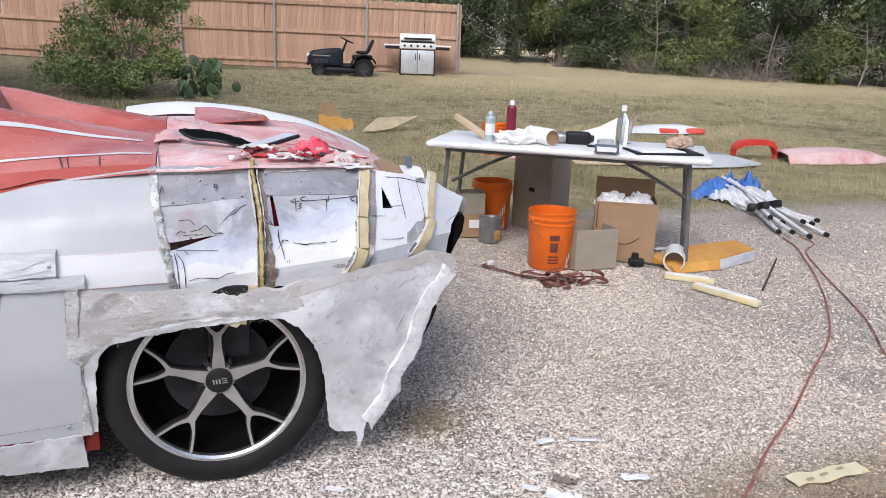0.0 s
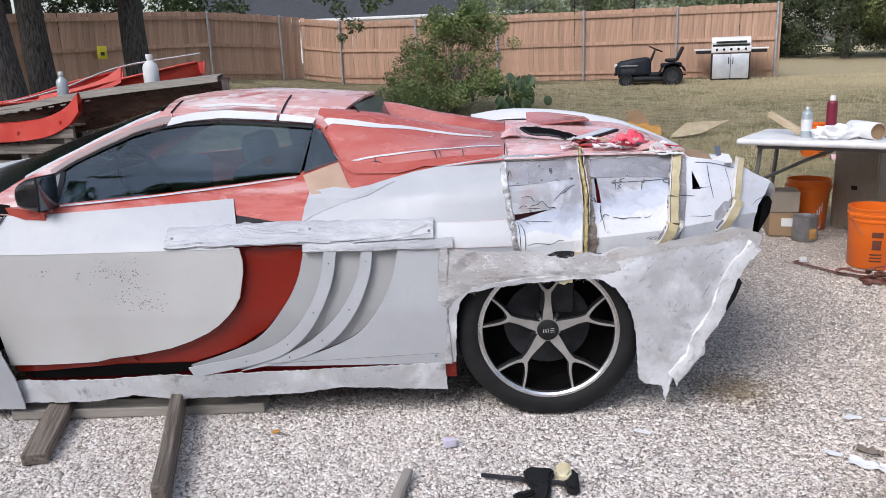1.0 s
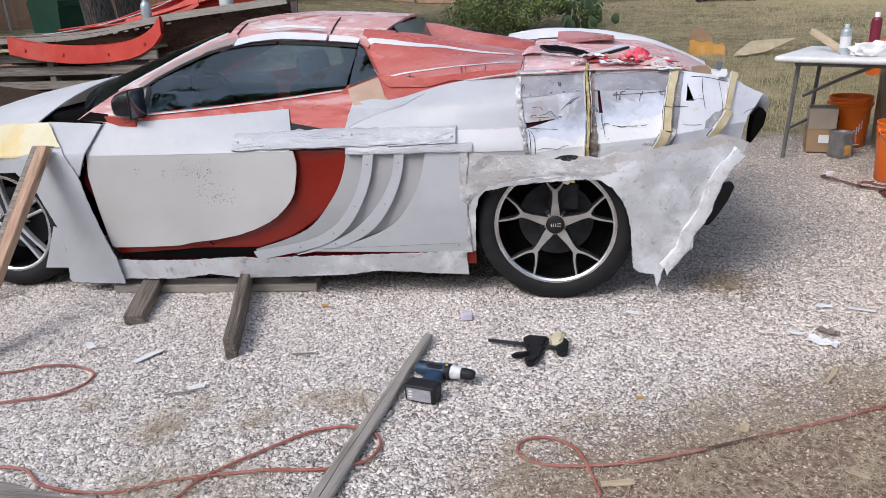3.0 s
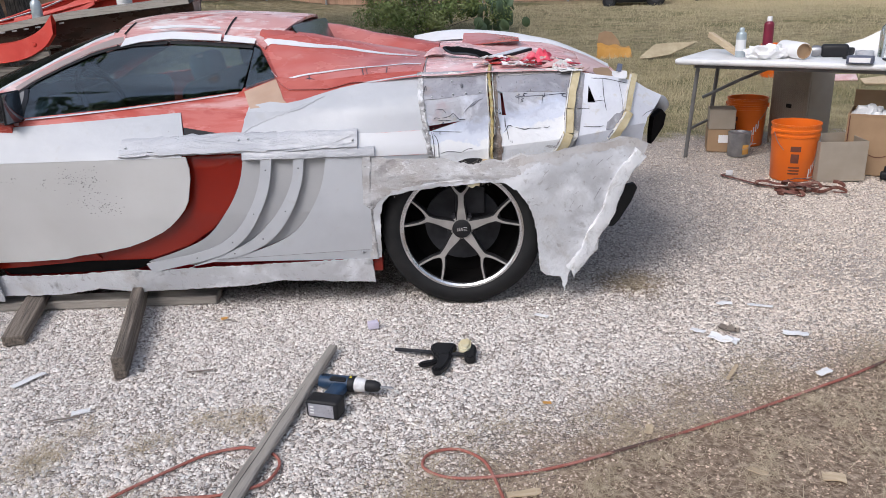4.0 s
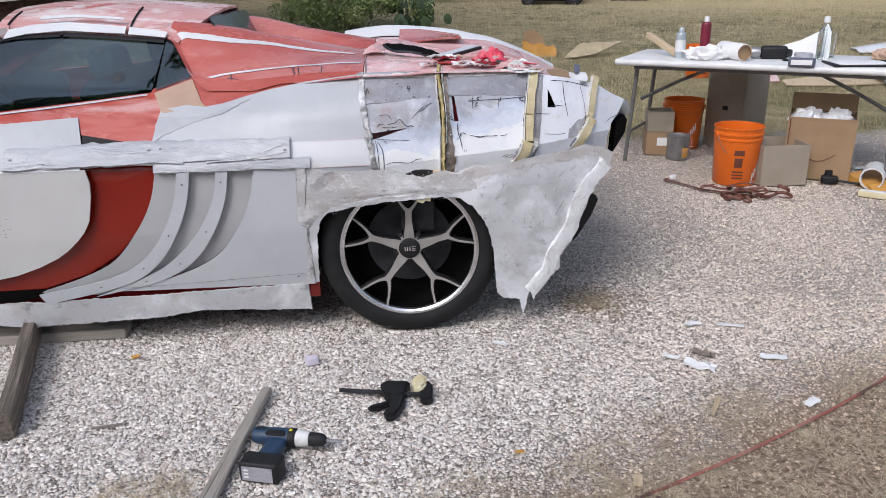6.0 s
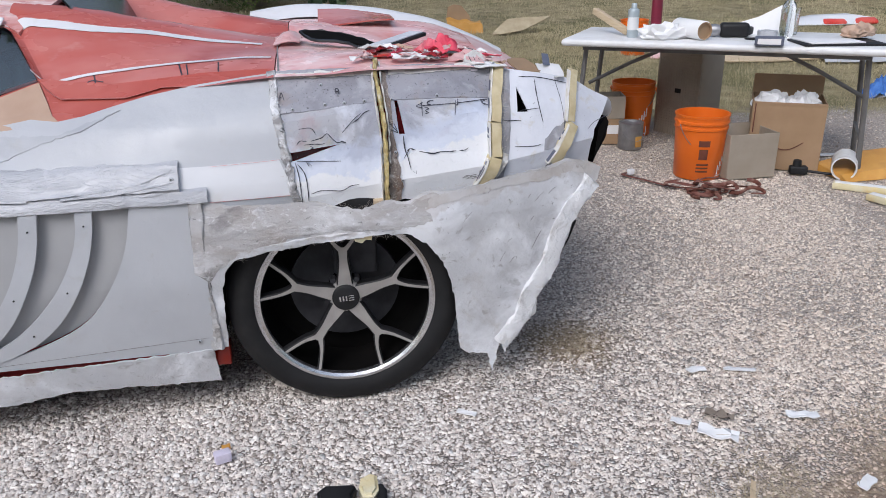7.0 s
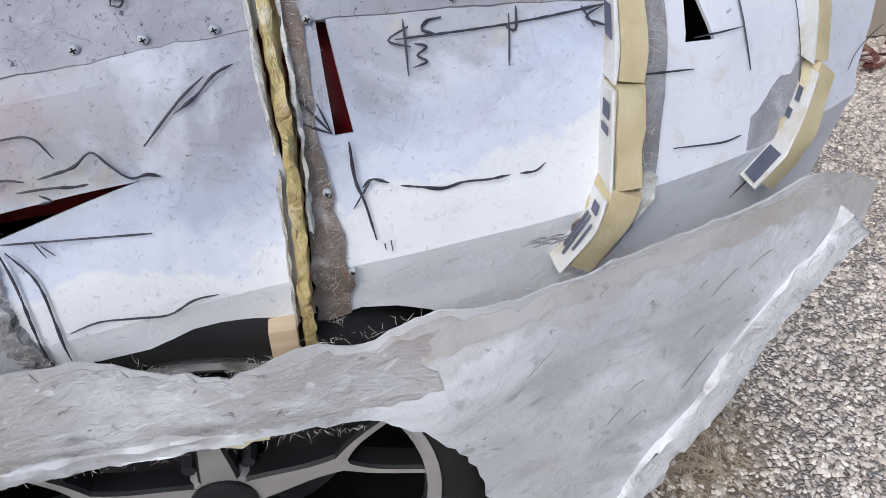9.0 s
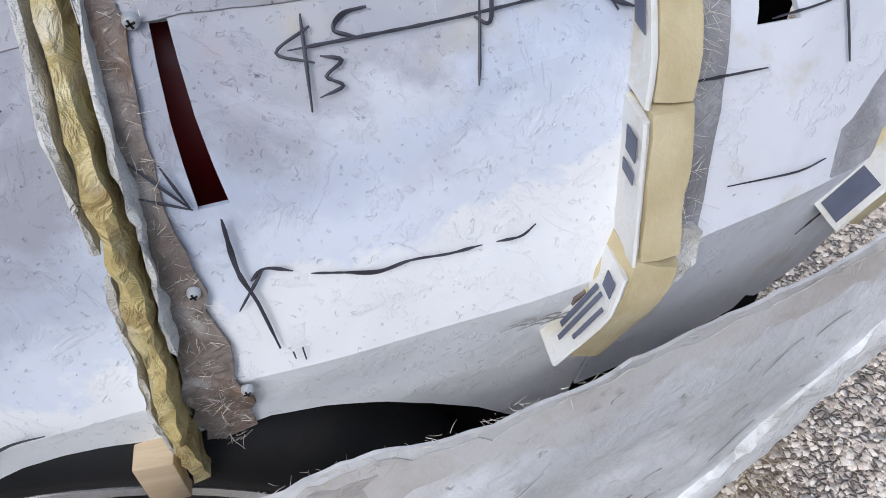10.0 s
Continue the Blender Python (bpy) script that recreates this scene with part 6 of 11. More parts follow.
part("wing_leg", sheet([(-2.56, 0.690), (-2.33, 0.720), (-2.230, 0.727), (-2.157, 0.600), (-2.105, 0.35), (-2.055, 0.20), (-2.045, 0.066), (-2.345, 0.055), (-2.362, 0.075), (-2.330, 0.226), (-2.340, 0.357), (-2.394, 0.512), (-2.47, 0.60)], flank, -0.036, 0.005, 0.04, ripple=0.008, ripple_scale=5, rag=0.005), M["white_panel"], car, "white leg panel behind the front wheel")
part("resin_patch", sheet([(-2.76, 0.806), (-2.55, 0.822), (-2.345, 0.829), (-2.228, 0.728), (-2.30, 0.738), (-2.345, 0.717), (-2.45, 0.690), (-2.555, 0.686), (-2.65, 0.745)], flank, -0.042, 0.006, 0.04, ripple=0.01, rag=0.006), M["resin_yellow"], car, "translucent yellow resin patch")

part("panel_crack", stroke([(-2.049, 0.823), (-2.074, 0.785), (-2.100, 0.755), (-2.125, 0.724), (-2.132, 0.680), (-2.130, 0.640)], flank, 0.011, -0.012, 0.008), M["smudge"], car, "ragged dark crack between the wing and the door")
FLECK = random.Random(8)
bm = bmesh.new()
for cx, cz, sx, sz, k in ((-1.60, 0.62, 0.055, 0.026, 90), (-1.52, 0.56, 0.03, 0.03, 40), (-1.495, 0.49, 0.035, 0.016, 60), (-1.87, 0.61, 0.02, 0.02, 10), (-1.745, 0.60, 0.012, 0.02, 14), (-1.59, 0.52, 0.03, 0.012, 20)):
    for i in range(k):
        x, z, r = FLECK.gauss(cx, sx), FLECK.gauss(cz, sz), FLECK.uniform(0.0012, 0.0042)
        y = flank(x, z) - 0.0055
        a0 = FLECK.uniform(0, 6)
        bm.faces.new([bm.verts.new((x + r * FLECK.uniform(0.5, 1.3) * math.cos(a0 + a), y, z + 0.7 * r * FLECK.uniform(0.5, 1.3) * math.sin(a0 + a))) for a in (0, 1.2, 2.5, 3.8, 5.0)])
tagged(part("paint_flecks", bm, M["smudge"], car, smooth=False), "dark paint flecks scattered over the door", kind="stuff")
for x, z in ((-1.375, 0.738), (-0.905, 0.754), (-0.865, 0.757), (-0.425, 0.748)):
    screw(x, z, board, flank, 0.0225, 0.006)
screw(-0.42, 0.262, car, flank, 0.006, 0.006)
for inner, outer, off in ((B1L, B1R, 0.014), (B2L, B2R, 0.010)):
    ci, co = curve2(inner), curve2(outer)
    for f in (0.12, 0.42, 0.66, 0.88):
        (x, z), (u, v) = ci[int(f * (len(ci) - 1))], co[int(f * (len(co) - 1))]
        part("rivet", lathed([(0, 0.002), (0.0021, 0.0014), (0.0027, -0.004)], 8, pose((x + u) / 2, flank((x + u) / 2, (z + v) / 2) - off, (z + v) / 2, 90, 0, 0)), M["black"], car, "small dark rivet")
part("panel_crease", stroke([(-1.06, 0.250), (-0.80, 0.258), (-0.60, 0.266), (-0.392, 0.274)], flank, 0.0022, -0.0112), M["smudge"], car)
part("sill_end", boxed(-0.392, -0.345, flank(-0.38, 0.2) + 0.004, flank(-0.38, 0.2) + 0.05, 0.165, 0.232, bevel=0.004), M["red_gloss"], car, "red end of the sill")
# folds in the tape
for pts in ([(-0.83, 0.716), (-0.66, 0.724), (-0.52, 0.738), (-0.44, 0.764)], [(-0.70, 0.714), (-0.55, 0.722), (-0.42, 0.742)], [(-1.39, 0.715), (-1.28, 0.722), (-1.16, 0.716)], [(-1.05, 0.712), (-0.90, 0.718), (-0.78, 0.714)]):
    part("tape_fold", rib([(p.x, p.y) for p in smooth_path([(x, z, 0) for x, z in pts], 5)], flank, 0.005, 0.0218, 0.0010, 0.02), M["tape"], board)

part("leg_flap", sheet([(-2.365, 0.350), (-2.340, 0.340), (-2.335, 0.135), (-2.355, 0.130), (-2.490, 0.124), (-2.436, 0.219)], flank, -0.027, 0.005, 0.05), M["white_panel"], car, "white inner flap behind the wing leg")
part("patch_spot", sheet([(-2.625, 0.757), (-2.600, 0.775), (-2.590, 0.762), (-2.612, 0.746)], flank, -0.056, 0.004, 0.02), M["cord_brown"], car, "brown resin spot")

# ---- upper body ----
part("shoulder", sheet([(-0.98, 0.86), (-0.95, 0.93), (-0.80, 0.972), (-0.60, 0.96), (-0.35, 0.985), (-0.16, 0.99), (-0.16, 0.90), (-0.60, 0.84)], flank, 0.008, 0.004, 0.04), M["red_low"], car, "sanded red shoulder under the white panel")
part("a_pillar", sheet([(-2.207, 0.834), (-2.088, 0.924), (-2.000, 0.980), (-1.900, 1.032), (-1.800, 1.086), (-1.700, 1.136), (-1.610, 1.170), (-1.556, 1.160), (-1.541, 1.124), (-1.63, 1.106), (-1.684, 1.091), (-1.79, 1.042), (-1.877, 0.998), (-1.953, 0.947), (-1.905, 0.900), (-1.862, 0.856), (-1.86, 0.835), (-2.02, 0.822)], flank, -0.004, 0.008, 0.03), M["red_pink"], car, "sanded red windscreen pillar")
part("pillar_primer", sheet([(-1.965, 0.968), (-1.892, 1.017), (-1.805, 1.064), (-1.698, 1.114), (-1.602, 1.146), (-1.560, 1.152), (-1.546, 1.128), (-1.63, 1.109), (-1.684, 1.094), (-1.79, 1.045), (-1.877, 1.001), (-1.948, 0.952)], flank, -0.007, 0.004, 0.02, rag=0.002), M["pillar_grey"], car, "grey-brown primer along the pillar")
part("pillar_edge", rib([(-2.06, 0.945), (-2.000, 0.978), (-1.900, 1.030), (-1.800, 1.084), (-1.700, 1.133), (-1.612, 1.166)], flank, 0.012, 0.006, 0.001), M["cloth_grey"], car, "pale dusty windscreen edge")
# the gap here is a sheet, its shade given by colour
part("pillar_gap", sheet([(-2.205, 0.832), (-2.150, 0.866), (-2.045, 0.858), (-2.035, 0.828)], flank, -0.007, 0.003, 0.05), M["void"], car, "black sheet giving the shaded gap at the pillar's foot")
GLASS = [(-1.850, 0.858), (-1.950, 0.945), (-1.877, 0.996), (-1.79, 1.040), (-1.684, 1.086), (-1.63, 1.100), (-1.541, 1.116), (-1.44, 1.120), (-1.334, 1.122), (-1.20, 1.114), (-1.078, 1.103), (-0.937, 1.091), (-0.955, 0.93), (-0.962, 0.918), (-1.150, 0.901), (-1.499, 0.876)]
part("side_window", sheet(GLASS, flank, 0.006, 0.004, 0.06), M["glass_dark"], car, "dark tinted side window")
part("window_seal", rib([(-1.948, 0.944), (-1.877, 0.992), (-1.79, 1.036), (-1.684, 1.082), (-1.60, 1.104), (-1.50, 1.116), (-1.334, 1.120), (-1.20, 1.112), (-1.078, 1.101), (-0.940, 1.089)], flank, 0.013, 0.003, 0.0), M["black"], car, "black rubber window seal")
part("window_post", sheet([(-1.921, 0.962), (-1.900, 0.960), (-1.850, 0.862), (-1.872, 0.862)], flank, -0.001, 0.004, 0.03), M["black_gloss"], car, "black post at the front of the side window")
part("mirror_gusset", sheet([(-1.946, 0.946), (-1.922, 0.960), (-1.872, 0.864), (-1.880, 0.862)], flank, 0.001, 0.004, 0.03), M["headrest"], car, "dark grey corner plate behind the mirror")
part("window_trim", rib([(-1.835, 0.853), (-1.66, 0.862), (-1.499, 0.871), (-1.32, 0.883), (-1.150, 0.896), (-0.965, 0.913)], flank, 0.005, 0.005, 0.0), M["cloth_grey"], car, "thin pale trim under the side window")
part("quarter_window", sheet([(-0.935, 1.090), (-0.905, 1.078), (-0.805, 0.966), (-0.94, 0.925)], flank, 0.004, 0.004, 0.06), M["glass_dark"], car, "dark triangular quarter window")


def rail(x):
    return float(np.interp(x, [-2.50, -2.10, -1.89, -1.72, -1.54, -1.33, -1.08, -0.91, -0.80], [0.84, 0.955, 1.005, 1.062, 1.112, 1.130, 1.113, 1.103, 1.02]))


def crown(x):
    return float(np.interp(x, [-2.556, -2.229, -1.99, -1.73, -1.48, -1.24, -1.0, -0.81, -0.70], [0.905, 1.060, 1.150, 1.207, 1.236, 1.242, 1.222, 1.192, 1.16]))


def roof_row(x, n=13, lift=0.0):
    y0 = section(FLANK, x, rail(x)) + 0.004
    out = []
    for k in range(n):
        y = y0 + (2 * MID - 2 * y0) * k / (n - 1)
        u = (y - MID) / (MID - y0)
        out.append((x, y, rail(x) + (crown(x) - rail(x)) * (1 - abs(u) ** 2.4) + lift))
    return out


bm = bmesh.new()
rows = []
for x in np.linspace(-1.62, -0.885, 18):
    row = roof_row(x, 17)
    back = 0.13 * max(0.0, (x + 1.25) / 0.365) ** 2
    rows.append([(px_ + back * (1 - ((py_ - MID) / (MID - row[0][1])) ** 2), py_, pz_) for px_, py_, pz_ in row])
loft(bm, rows)
thicken(bm, 0.012)
part("roof", bm, M["red_pink"], car, "chalky sanded red and white roof")
bm = bmesh.new()
top = roof_row(-1.60, 17, -0.010)
rows = []
for k in range(9):
    s = k / 8
    row = []
    for i, q in enumerate(top):
        u = -1 + 2 * i / 16
        base = Vector((-2.20 - 0.30 * (1 - u * u), 0.10 + (2 * MID - 0.20) * i / 16, 0.835 + 0.085 * (1 - u * u)))
        v = base.lerp(Vector(q), s)
        row.append((v.x, v.y, v.z + 0.05 * s * (1 - s)))
    rows.append(row)
loft(bm, rows)
part("windscreen", bm, M["glass_screen"], car, "windscreen with pale dusty reflections")
bm = bmesh.new()
tube(bm, smooth_path([(-2.24, 0.16, 0.862), (-2.30, 0.40, 0.905), (-2.36, 0.80, 0.925)], 5), 0.010, 6)
part("wiper", bm, M["black"], car, "black wiper arm")
# dark seams across the roof
for x in (-1.09, -1.575):
    bm = bmesh.new()
    R_ = [Vector(q) for q in roof_row(x, 33, 0.003)][:9]
    tube(bm, [(v.x + 0.008 * i / 8, v.y - 0.004, v.z) for i, v in enumerate(R_)], 0.0035, 6)
    part("roof_seam", bm, M["black"], car, "dark panel seam")
# pale stripes over the roof edge and the buttress
part("roof_stripe", sheet([(-1.555, 1.112), (-1.47, 1.128), (-1.33, 1.136), (-1.098, 1.120), (-1.098, 1.146), (-1.33, 1.166), (-1.45, 1.160), (-1.545, 1.145)], flank, -0.014, 0.003, 0.05), M["white_clean"], car, "white sanded-through roof edge")
part("roof_stripe", sheet([(-1.085, 1.118), (-0.935, 1.104), (-0.930, 1.124), (-1.085, 1.144)], flank, -0.014, 0.003, 0.05), M["white_clean"], car, "white sanded-through roof edge")
part("roof_stripe", sheet([(-1.44, 1.178), (-1.30, 1.184), (-1.11, 1.170), (-1.11, 1.178), (-1.30, 1.194), (-1.42, 1.190)], flank, -0.020, 0.003, 0.05), M["white_clean"], car, "chalky white band on the roof")


def deck_z(x, y):
    """Height of the rear deck: near buttress, engine bay hollow, far buttress."""
    if y > MID:
        y = 2 * MID - y
    rows = [(-0.91, [(0.26, 0.93), (0.30, 0.97), (0.42, 1.105), (0.55, 1.165), (0.85, 1.190)]),
            (-0.72, [(0.23, 0.92), (0.32, 1.00), (0.42, 1.10), (0.50, 1.146), (0.56, 1.140), (0.64, 1.04), (0.85, 1.01)]),
            (-0.50, [(0.10, 0.925), (0.30, 1.00), (0.46, 1.060), (0.54, 1.100), (0.60, 1.080), (0.68, 0.99), (0.85, 0.98)]),
            (-0.19, [(0.11, 0.970), (0.24, 1.008), (0.45, 1.022), (0.60, 1.035), (0.68, 0.995), (0.85, 0.965)]),
            (0.15, [(0.14, 0.980), (0.28, 1.012), (0.45, 1.000), (0.62, 0.965), (0.85, 0.945)]),
            (0.45, [(0.18, 0.966), (0.32, 0.985), (0.50, 0.960), (0.70, 0.930), (0.85, 0.920)]),
            (0.66, [(0.25, 0.895), (0.40, 0.895), (0.60, 0.885), (0.85, 0.880)]),
            (0.86, [(0.42, 0.785), (0.55, 0.79), (0.85, 0.80)])]
    return section(rows, x, y)


def deck_edge(x):
    """Near edge of the deck: its height and its y."""
    ze = float(np.interp(x, [-0.93, -0.905, -0.80, -0.74, -0.55, -0.45, 0.6], [1.100, 1.088, 0.966, 0.925, 0.93, 0.955, 0.955]))
    return ze, flank(x, ze) - 0.003


def deck_top(x, y):
    ze, edge = deck_edge(x)
    z = sum(deck_z(x + i * 0.05, y + j * 0.03) for i in (-1, 0, 1) for j in (-1, 0, 1)) / 9
    if x < -0.4:
        k = min(1.0, max(0.0, (y - edge) / 0.09))
        z = ze + (z - ze) * k * k * (3 - 2 * k)
    return z + wob(x, y, 0, 7, 0.004)


def deck(x0, x1, y0, y1, off=0.0, nx=24, ny=30):
    bm = bmesh.new()
    rows = []
    for x in np.linspace(x0, x1, nx):
        edge = max(y0, deck_edge(x)[1])
        rows.append([(x, y, deck_top(x, y) + off) for y in np.linspace(edge, y1, ny)])
    loft(bm, rows)
    return bm


def deck_band(pts, off=0.003):
    """A band along (x, y, width) points on the deck, following its curve."""
    bm = bmesh.new()
    P = smooth_path(pts, 10)
    rows = []
    for k, p in enumerate(P):
        d = (P[min(k + 1, len(P) - 1)] - P[max(k - 1, 0)])
        n = Vector((-d.y, d.x, 0)).normalized()
        w = p.z * (1 + wob(p.x, p.y, 2, 60, 0.25))
        rows.append([(q.x, q.y, deck_top(q.x, q.y) + off) for q in (Vector((p.x, p.y, 0)) + n * w * u for u in (-0.5, -0.17, 0.17, 0.5))])
    loft(bm, rows)
    thicken(bm, 0.001)
    return bm


part("rear_deck", deck(-0.93, -0.152, 0.0, 1.62, nx=32, ny=64), M["red_deck"], car, "sanded red rear deck and buttresses")
part("tail_skin", deck(-0.149, 0.60, 0.0, 1.62, nx=28, ny=56), M["red_pale"], car, "chalky pale red skin over the tail")
bm = deck(0.58, 0.82, 0.24, 1.62, 0.002, 8, 30)
part("tail_deck", bm, M["pink_part"], car, "pale pink sanded tail")


part("buttress_stripe", deck_band([(-0.925, 0.448, 0.030), (-0.85, 0.433, 0.026), (-0.70, 0.420, 0.022), (-0.526, 0.448, 0.020), (-0.351, 0.445, 0.020), (-0.20, 0.425, 0.014)]), M["white_clean"], car, "white stripe along the buttress")
part("buttress_stripe", deck_band([(-0.825, 0.268, 0.008), (-0.671, 0.281, 0.008), (-0.486, 0.276, 0.009), (-0.334, 0.274, 0.010), (-0.165, 0.250, 0.009)]), M["white_clean"], car, "thin white line along the buttress")
part("deck_seam", deck_band([(-0.168, 0.60, 0.004), (-0.157, 0.447, 0.004), (-0.145, 0.239, 0.005), (-0.140, 0.150, 0.005)], 0.002), M["smudge"], car, "dark seam across the deck")
bm = bmesh.new()
loft(bm, [[(x, y, z - 0.03 * abs(y - MID)) for y in (0.50, 0.64, 0.78, 0.92, 1.06, 1.20)] for x, z in ((-0.775, 1.180), (-0.66, 1.010))])
thicken(bm, 0.006)
part("rear_window", bm, M["glass_screen"], car, "small grey rear window behind the roof")
for pts in ([(-0.665, 0.287, 0.004), (-0.655, 0.255, 0.004), (-0.648, 0.227, 0.003)], [(-0.690, 0.250, 0.004), (-0.665, 0.262, 0.003), (-0.632, 0.248, 0.003)], [(-0.425, 0.272, 0.004), (-0.412, 0.22, 0.004), (-0.399, 0.168, 0.003)], [(-0.404, 0.266, 0.004), (-0.394, 0.215, 0.003), (-0.385, 0.165, 0.004)], [(-0.313, 0.256, 0.004), (-0.306, 0.182, 0.003)]):
    part("pen_line", deck_band(pts, 0.002), M["marker"], car)
# opening and lifted skin on the near shoulder
# uncut deck: a black plate on top paints the opening's inner shade
bm = bmesh.new()
HOLE = [(-0.085, 0.475), (-0.040, 0.500), (0.020, 0.490), (0.075, 0.455), (0.120, 0.400), (0.145, 0.345), (0.128, 0.325), (0.095, 0.345), (0.060, 0.375), (0.010, 0.395), (-0.050, 0.420)]
bm.faces.new([bm.verts.new((x, y, deck_top(x, y) + 0.006 + 0.20 * (y - 0.325) + wob(x, y, 0, 25, 0.004))) for x, y in HOLE])
thicken(bm, 0.004)
part("deck_opening", bm, M["void"], car, "black plate giving the shaded torn opening in the deck")
bm = bmesh.new()
rim = smooth_path([(x, y, 0) for x, y in HOLE + HOLE[:1]], 5)
tube(bm, [(p.x, p.y, deck_top(p.x, p.y) + 0.006 + 0.20 * (p.y - 0.325) + wob(p.x, p.y, 5, 30, 0.006)) for p in rim], 0.005, 6, False)
part("opening_rim", bm, M["black_gloss"], car, "curled black rim of the opening")
bm = bmesh.new()
loft(bm, [[(-0.165 + 0.016 * k + wob(k, j, 0, 0.9, 0.010), 0.40 + 0.030 * j + 0.006 * k, deck_top(-0.165 + 0.016 * k, 0.40 + 0.030 * j + 0.006 * k) + 0.006 + 0.030 * math.sin(math.pi * k / 6) * math.sin(math.pi * (j + 1) / 7) + wob(k, j, 4, 0.8, 0.007)) for j in range(6)] for k in range(6)])
thicken(bm, 0.003)
part("lifted_skin", bm, M["red_pale"], car, "crumpled pale skin lifted beside the opening")
# ragged card and fibre standing along the panels' top edges
TORN = random.Random(31)
for x0, x1, z0, owner in ((-0.15, 0.11, 0.980, up2), (0.16, 0.45, 0.976, up3)):
    n = int((x1 - x0) / 0.045)
    for k in range(n):
        a, b = x0 + (x1 - x0) * k / n, x0 + (x1 - x0) * (k + 1) / n + 0.008
        dz = -0.22 * max(0, a - 0.38)
        h0, h1, h2 = (TORN.uniform(-0.002, 0.005) for _ in range(3))
        part("torn_edge", sheet([(a, z0 + dz - 0.012), (b, z0 + dz - 0.012 - 0.008 * (x0 > 0.4)), (b - 0.006, z0 + dz + h0), ((a + b) / 2, z0 + dz + h1), (a + 0.004, z0 + dz + h2)], quarter, -0.006 - 0.002 * (k % 2), 0.002, 0.02, ripple=0.01, ripple_scale=30, rag=0.005), M[("paper_torn", "paper_rib", "grey_metal", "paper_torn")[TORN.randrange(4)]], owner)
cd = part("torn_card", sheet([(0.385, 0.978), (0.452, 0.968), (0.448, 0.998), (0.425, 1.010), (0.392, 0.996)], quarter, -0.010, 0.002, 0.02, ripple=0.010, ripple_scale=30, rag=0.007), M["paper_torn"], up3, "torn white card with dark print")
for k in range(3):
    part("print_bar", stroke([(0.404 + 0.014 * k, 0.996 - 0.003 * k), (0.408 + 0.014 * k, 0.982 - 0.003 * k)], quarter, 0.0035, -0.018), M["marker"], cd)
# the far flank closes the body
part("far_side", sheet([(-2.30, 0.16), (-2.30, 0.80), (-1.9, 0.86), (-1.0, 0.91), (-0.42, 0.93), (-0.42, 0.16)], lambda x, z: 2 * MID - flank(x, z), 0.0, 0.006, 0.08), M["red_primer"], car, "plain red far side of the body")
part("far_quarter", sheet([(-0.42, 0.56), (-0.42, 0.93), (0.3, 0.95), (0.80, 0.82), (0.72, 0.45), (0.50, 0.30), (0.42, 0.46), (0.25, 0.62), (0.0, 0.72), (-0.25, 0.66)], lambda x, z: 2 * MID - flank(x, z), 0.0, 0.006, 0.08), M["red_primer"], car, "plain red far rear quarter")
# far wing with its white rim
bm = bmesh.new()
FAR = [(-0.34, 1.035), (-0.20, 1.055), (-0.05, 1.060), (0.19, 1.040), (0.34, 1.012), (0.49, 0.976), (0.67, 0.900), (0.80, 0.835)]
loft(bm, [[(x, 1.52, z - 0.05), (x, 1.57, z - 0.012), (x, 1.60, z), (x, 1.64, z - 0.004), (x, 1.70, z - 0.06), (x, 1.74, z - 0.30)] for x, z in ((p.x, p.y) for p in smooth_path([(x, z, 0) for x, z in FAR], 5))])
part("far_wing", bm, M["white_clean"], car, "white far rear wing rim")
# dark sheet colours in the shade of the recess below the rim
bm = bmesh.new()
loft(bm, [[(x, 1.36, z - 0.062), (x, 1.44, z - 0.050), (x, 1.525, z - 0.046)] for x, z in ((0.40, 0.998), (0.49, 0.976), (0.58, 0.940), (0.67, 0.900), (0.72, 0.876))])
thicken(bm, 0.006)
part("wing_gap", bm, M["headrest"], car, "dark grey sheet giving the recess shade under the far wing's rim")
bm = bmesh.new()
loft(bm, [[(x, 1.20, 1.000 + 0.02 * math.sin(x * 6)), (x, 1.45, 1.048 - 0.2 * max(0, x - 0.05) ** 1.2)] for x in np.linspace(-0.04, 0.27, 8)])
thicken(bm, 0.006)
part("deck_flap", bm, M["red_deck"], car, "lifted sanded red deck flap")

# bonnet and cowl
bm = bmesh.new()
rows = []
for x in np.linspace(-3.62, -2.44, 16):
    zc = float(np.interp(x, [-3.65, -3.46, -3.22, -2.95, -2.69, -2.44], [0.66, 0.735, 0.80, 0.868, 0.915, 0.950]))
    ze = float(np.interp(x, [-3.65, -3.3, -2.95, -2.70, -2.35], [0.58, 0.67, 0.77, 0.805, 0.828]))
    y0 = flank(x, ze)
    rows.append([(x + 0.22 * (1 - abs((y - MID) / (MID - y0)) ** 2) * 0.0, y, ze + (zc - ze) * (1 - abs((y - MID) / (MID - y0)) ** 2.0)) for y in np.linspace(y0, 2 * MID - y0, 15)])
loft(bm, rows)
thicken(bm, 0.006)
part("bonnet", bm, M["white_clean"], car, "white bonnet skin")
# solid near-black box; the open cowl's shade is its colour
part("cowl", boxed(-2.56, -2.02, 0.16, 1.55, 0.70, 0.845, bevel=0.03), M["void"], car, "black box giving the shade in the open cowl")
part("nose", boxed(-3.66, -3.40, 0.34, 1.36, 0.20, 0.60, bevel=0.06, seg=4), M["white_pvc"], car, "white nose")

# door mirror
bm = bmesh.new()
rows = []
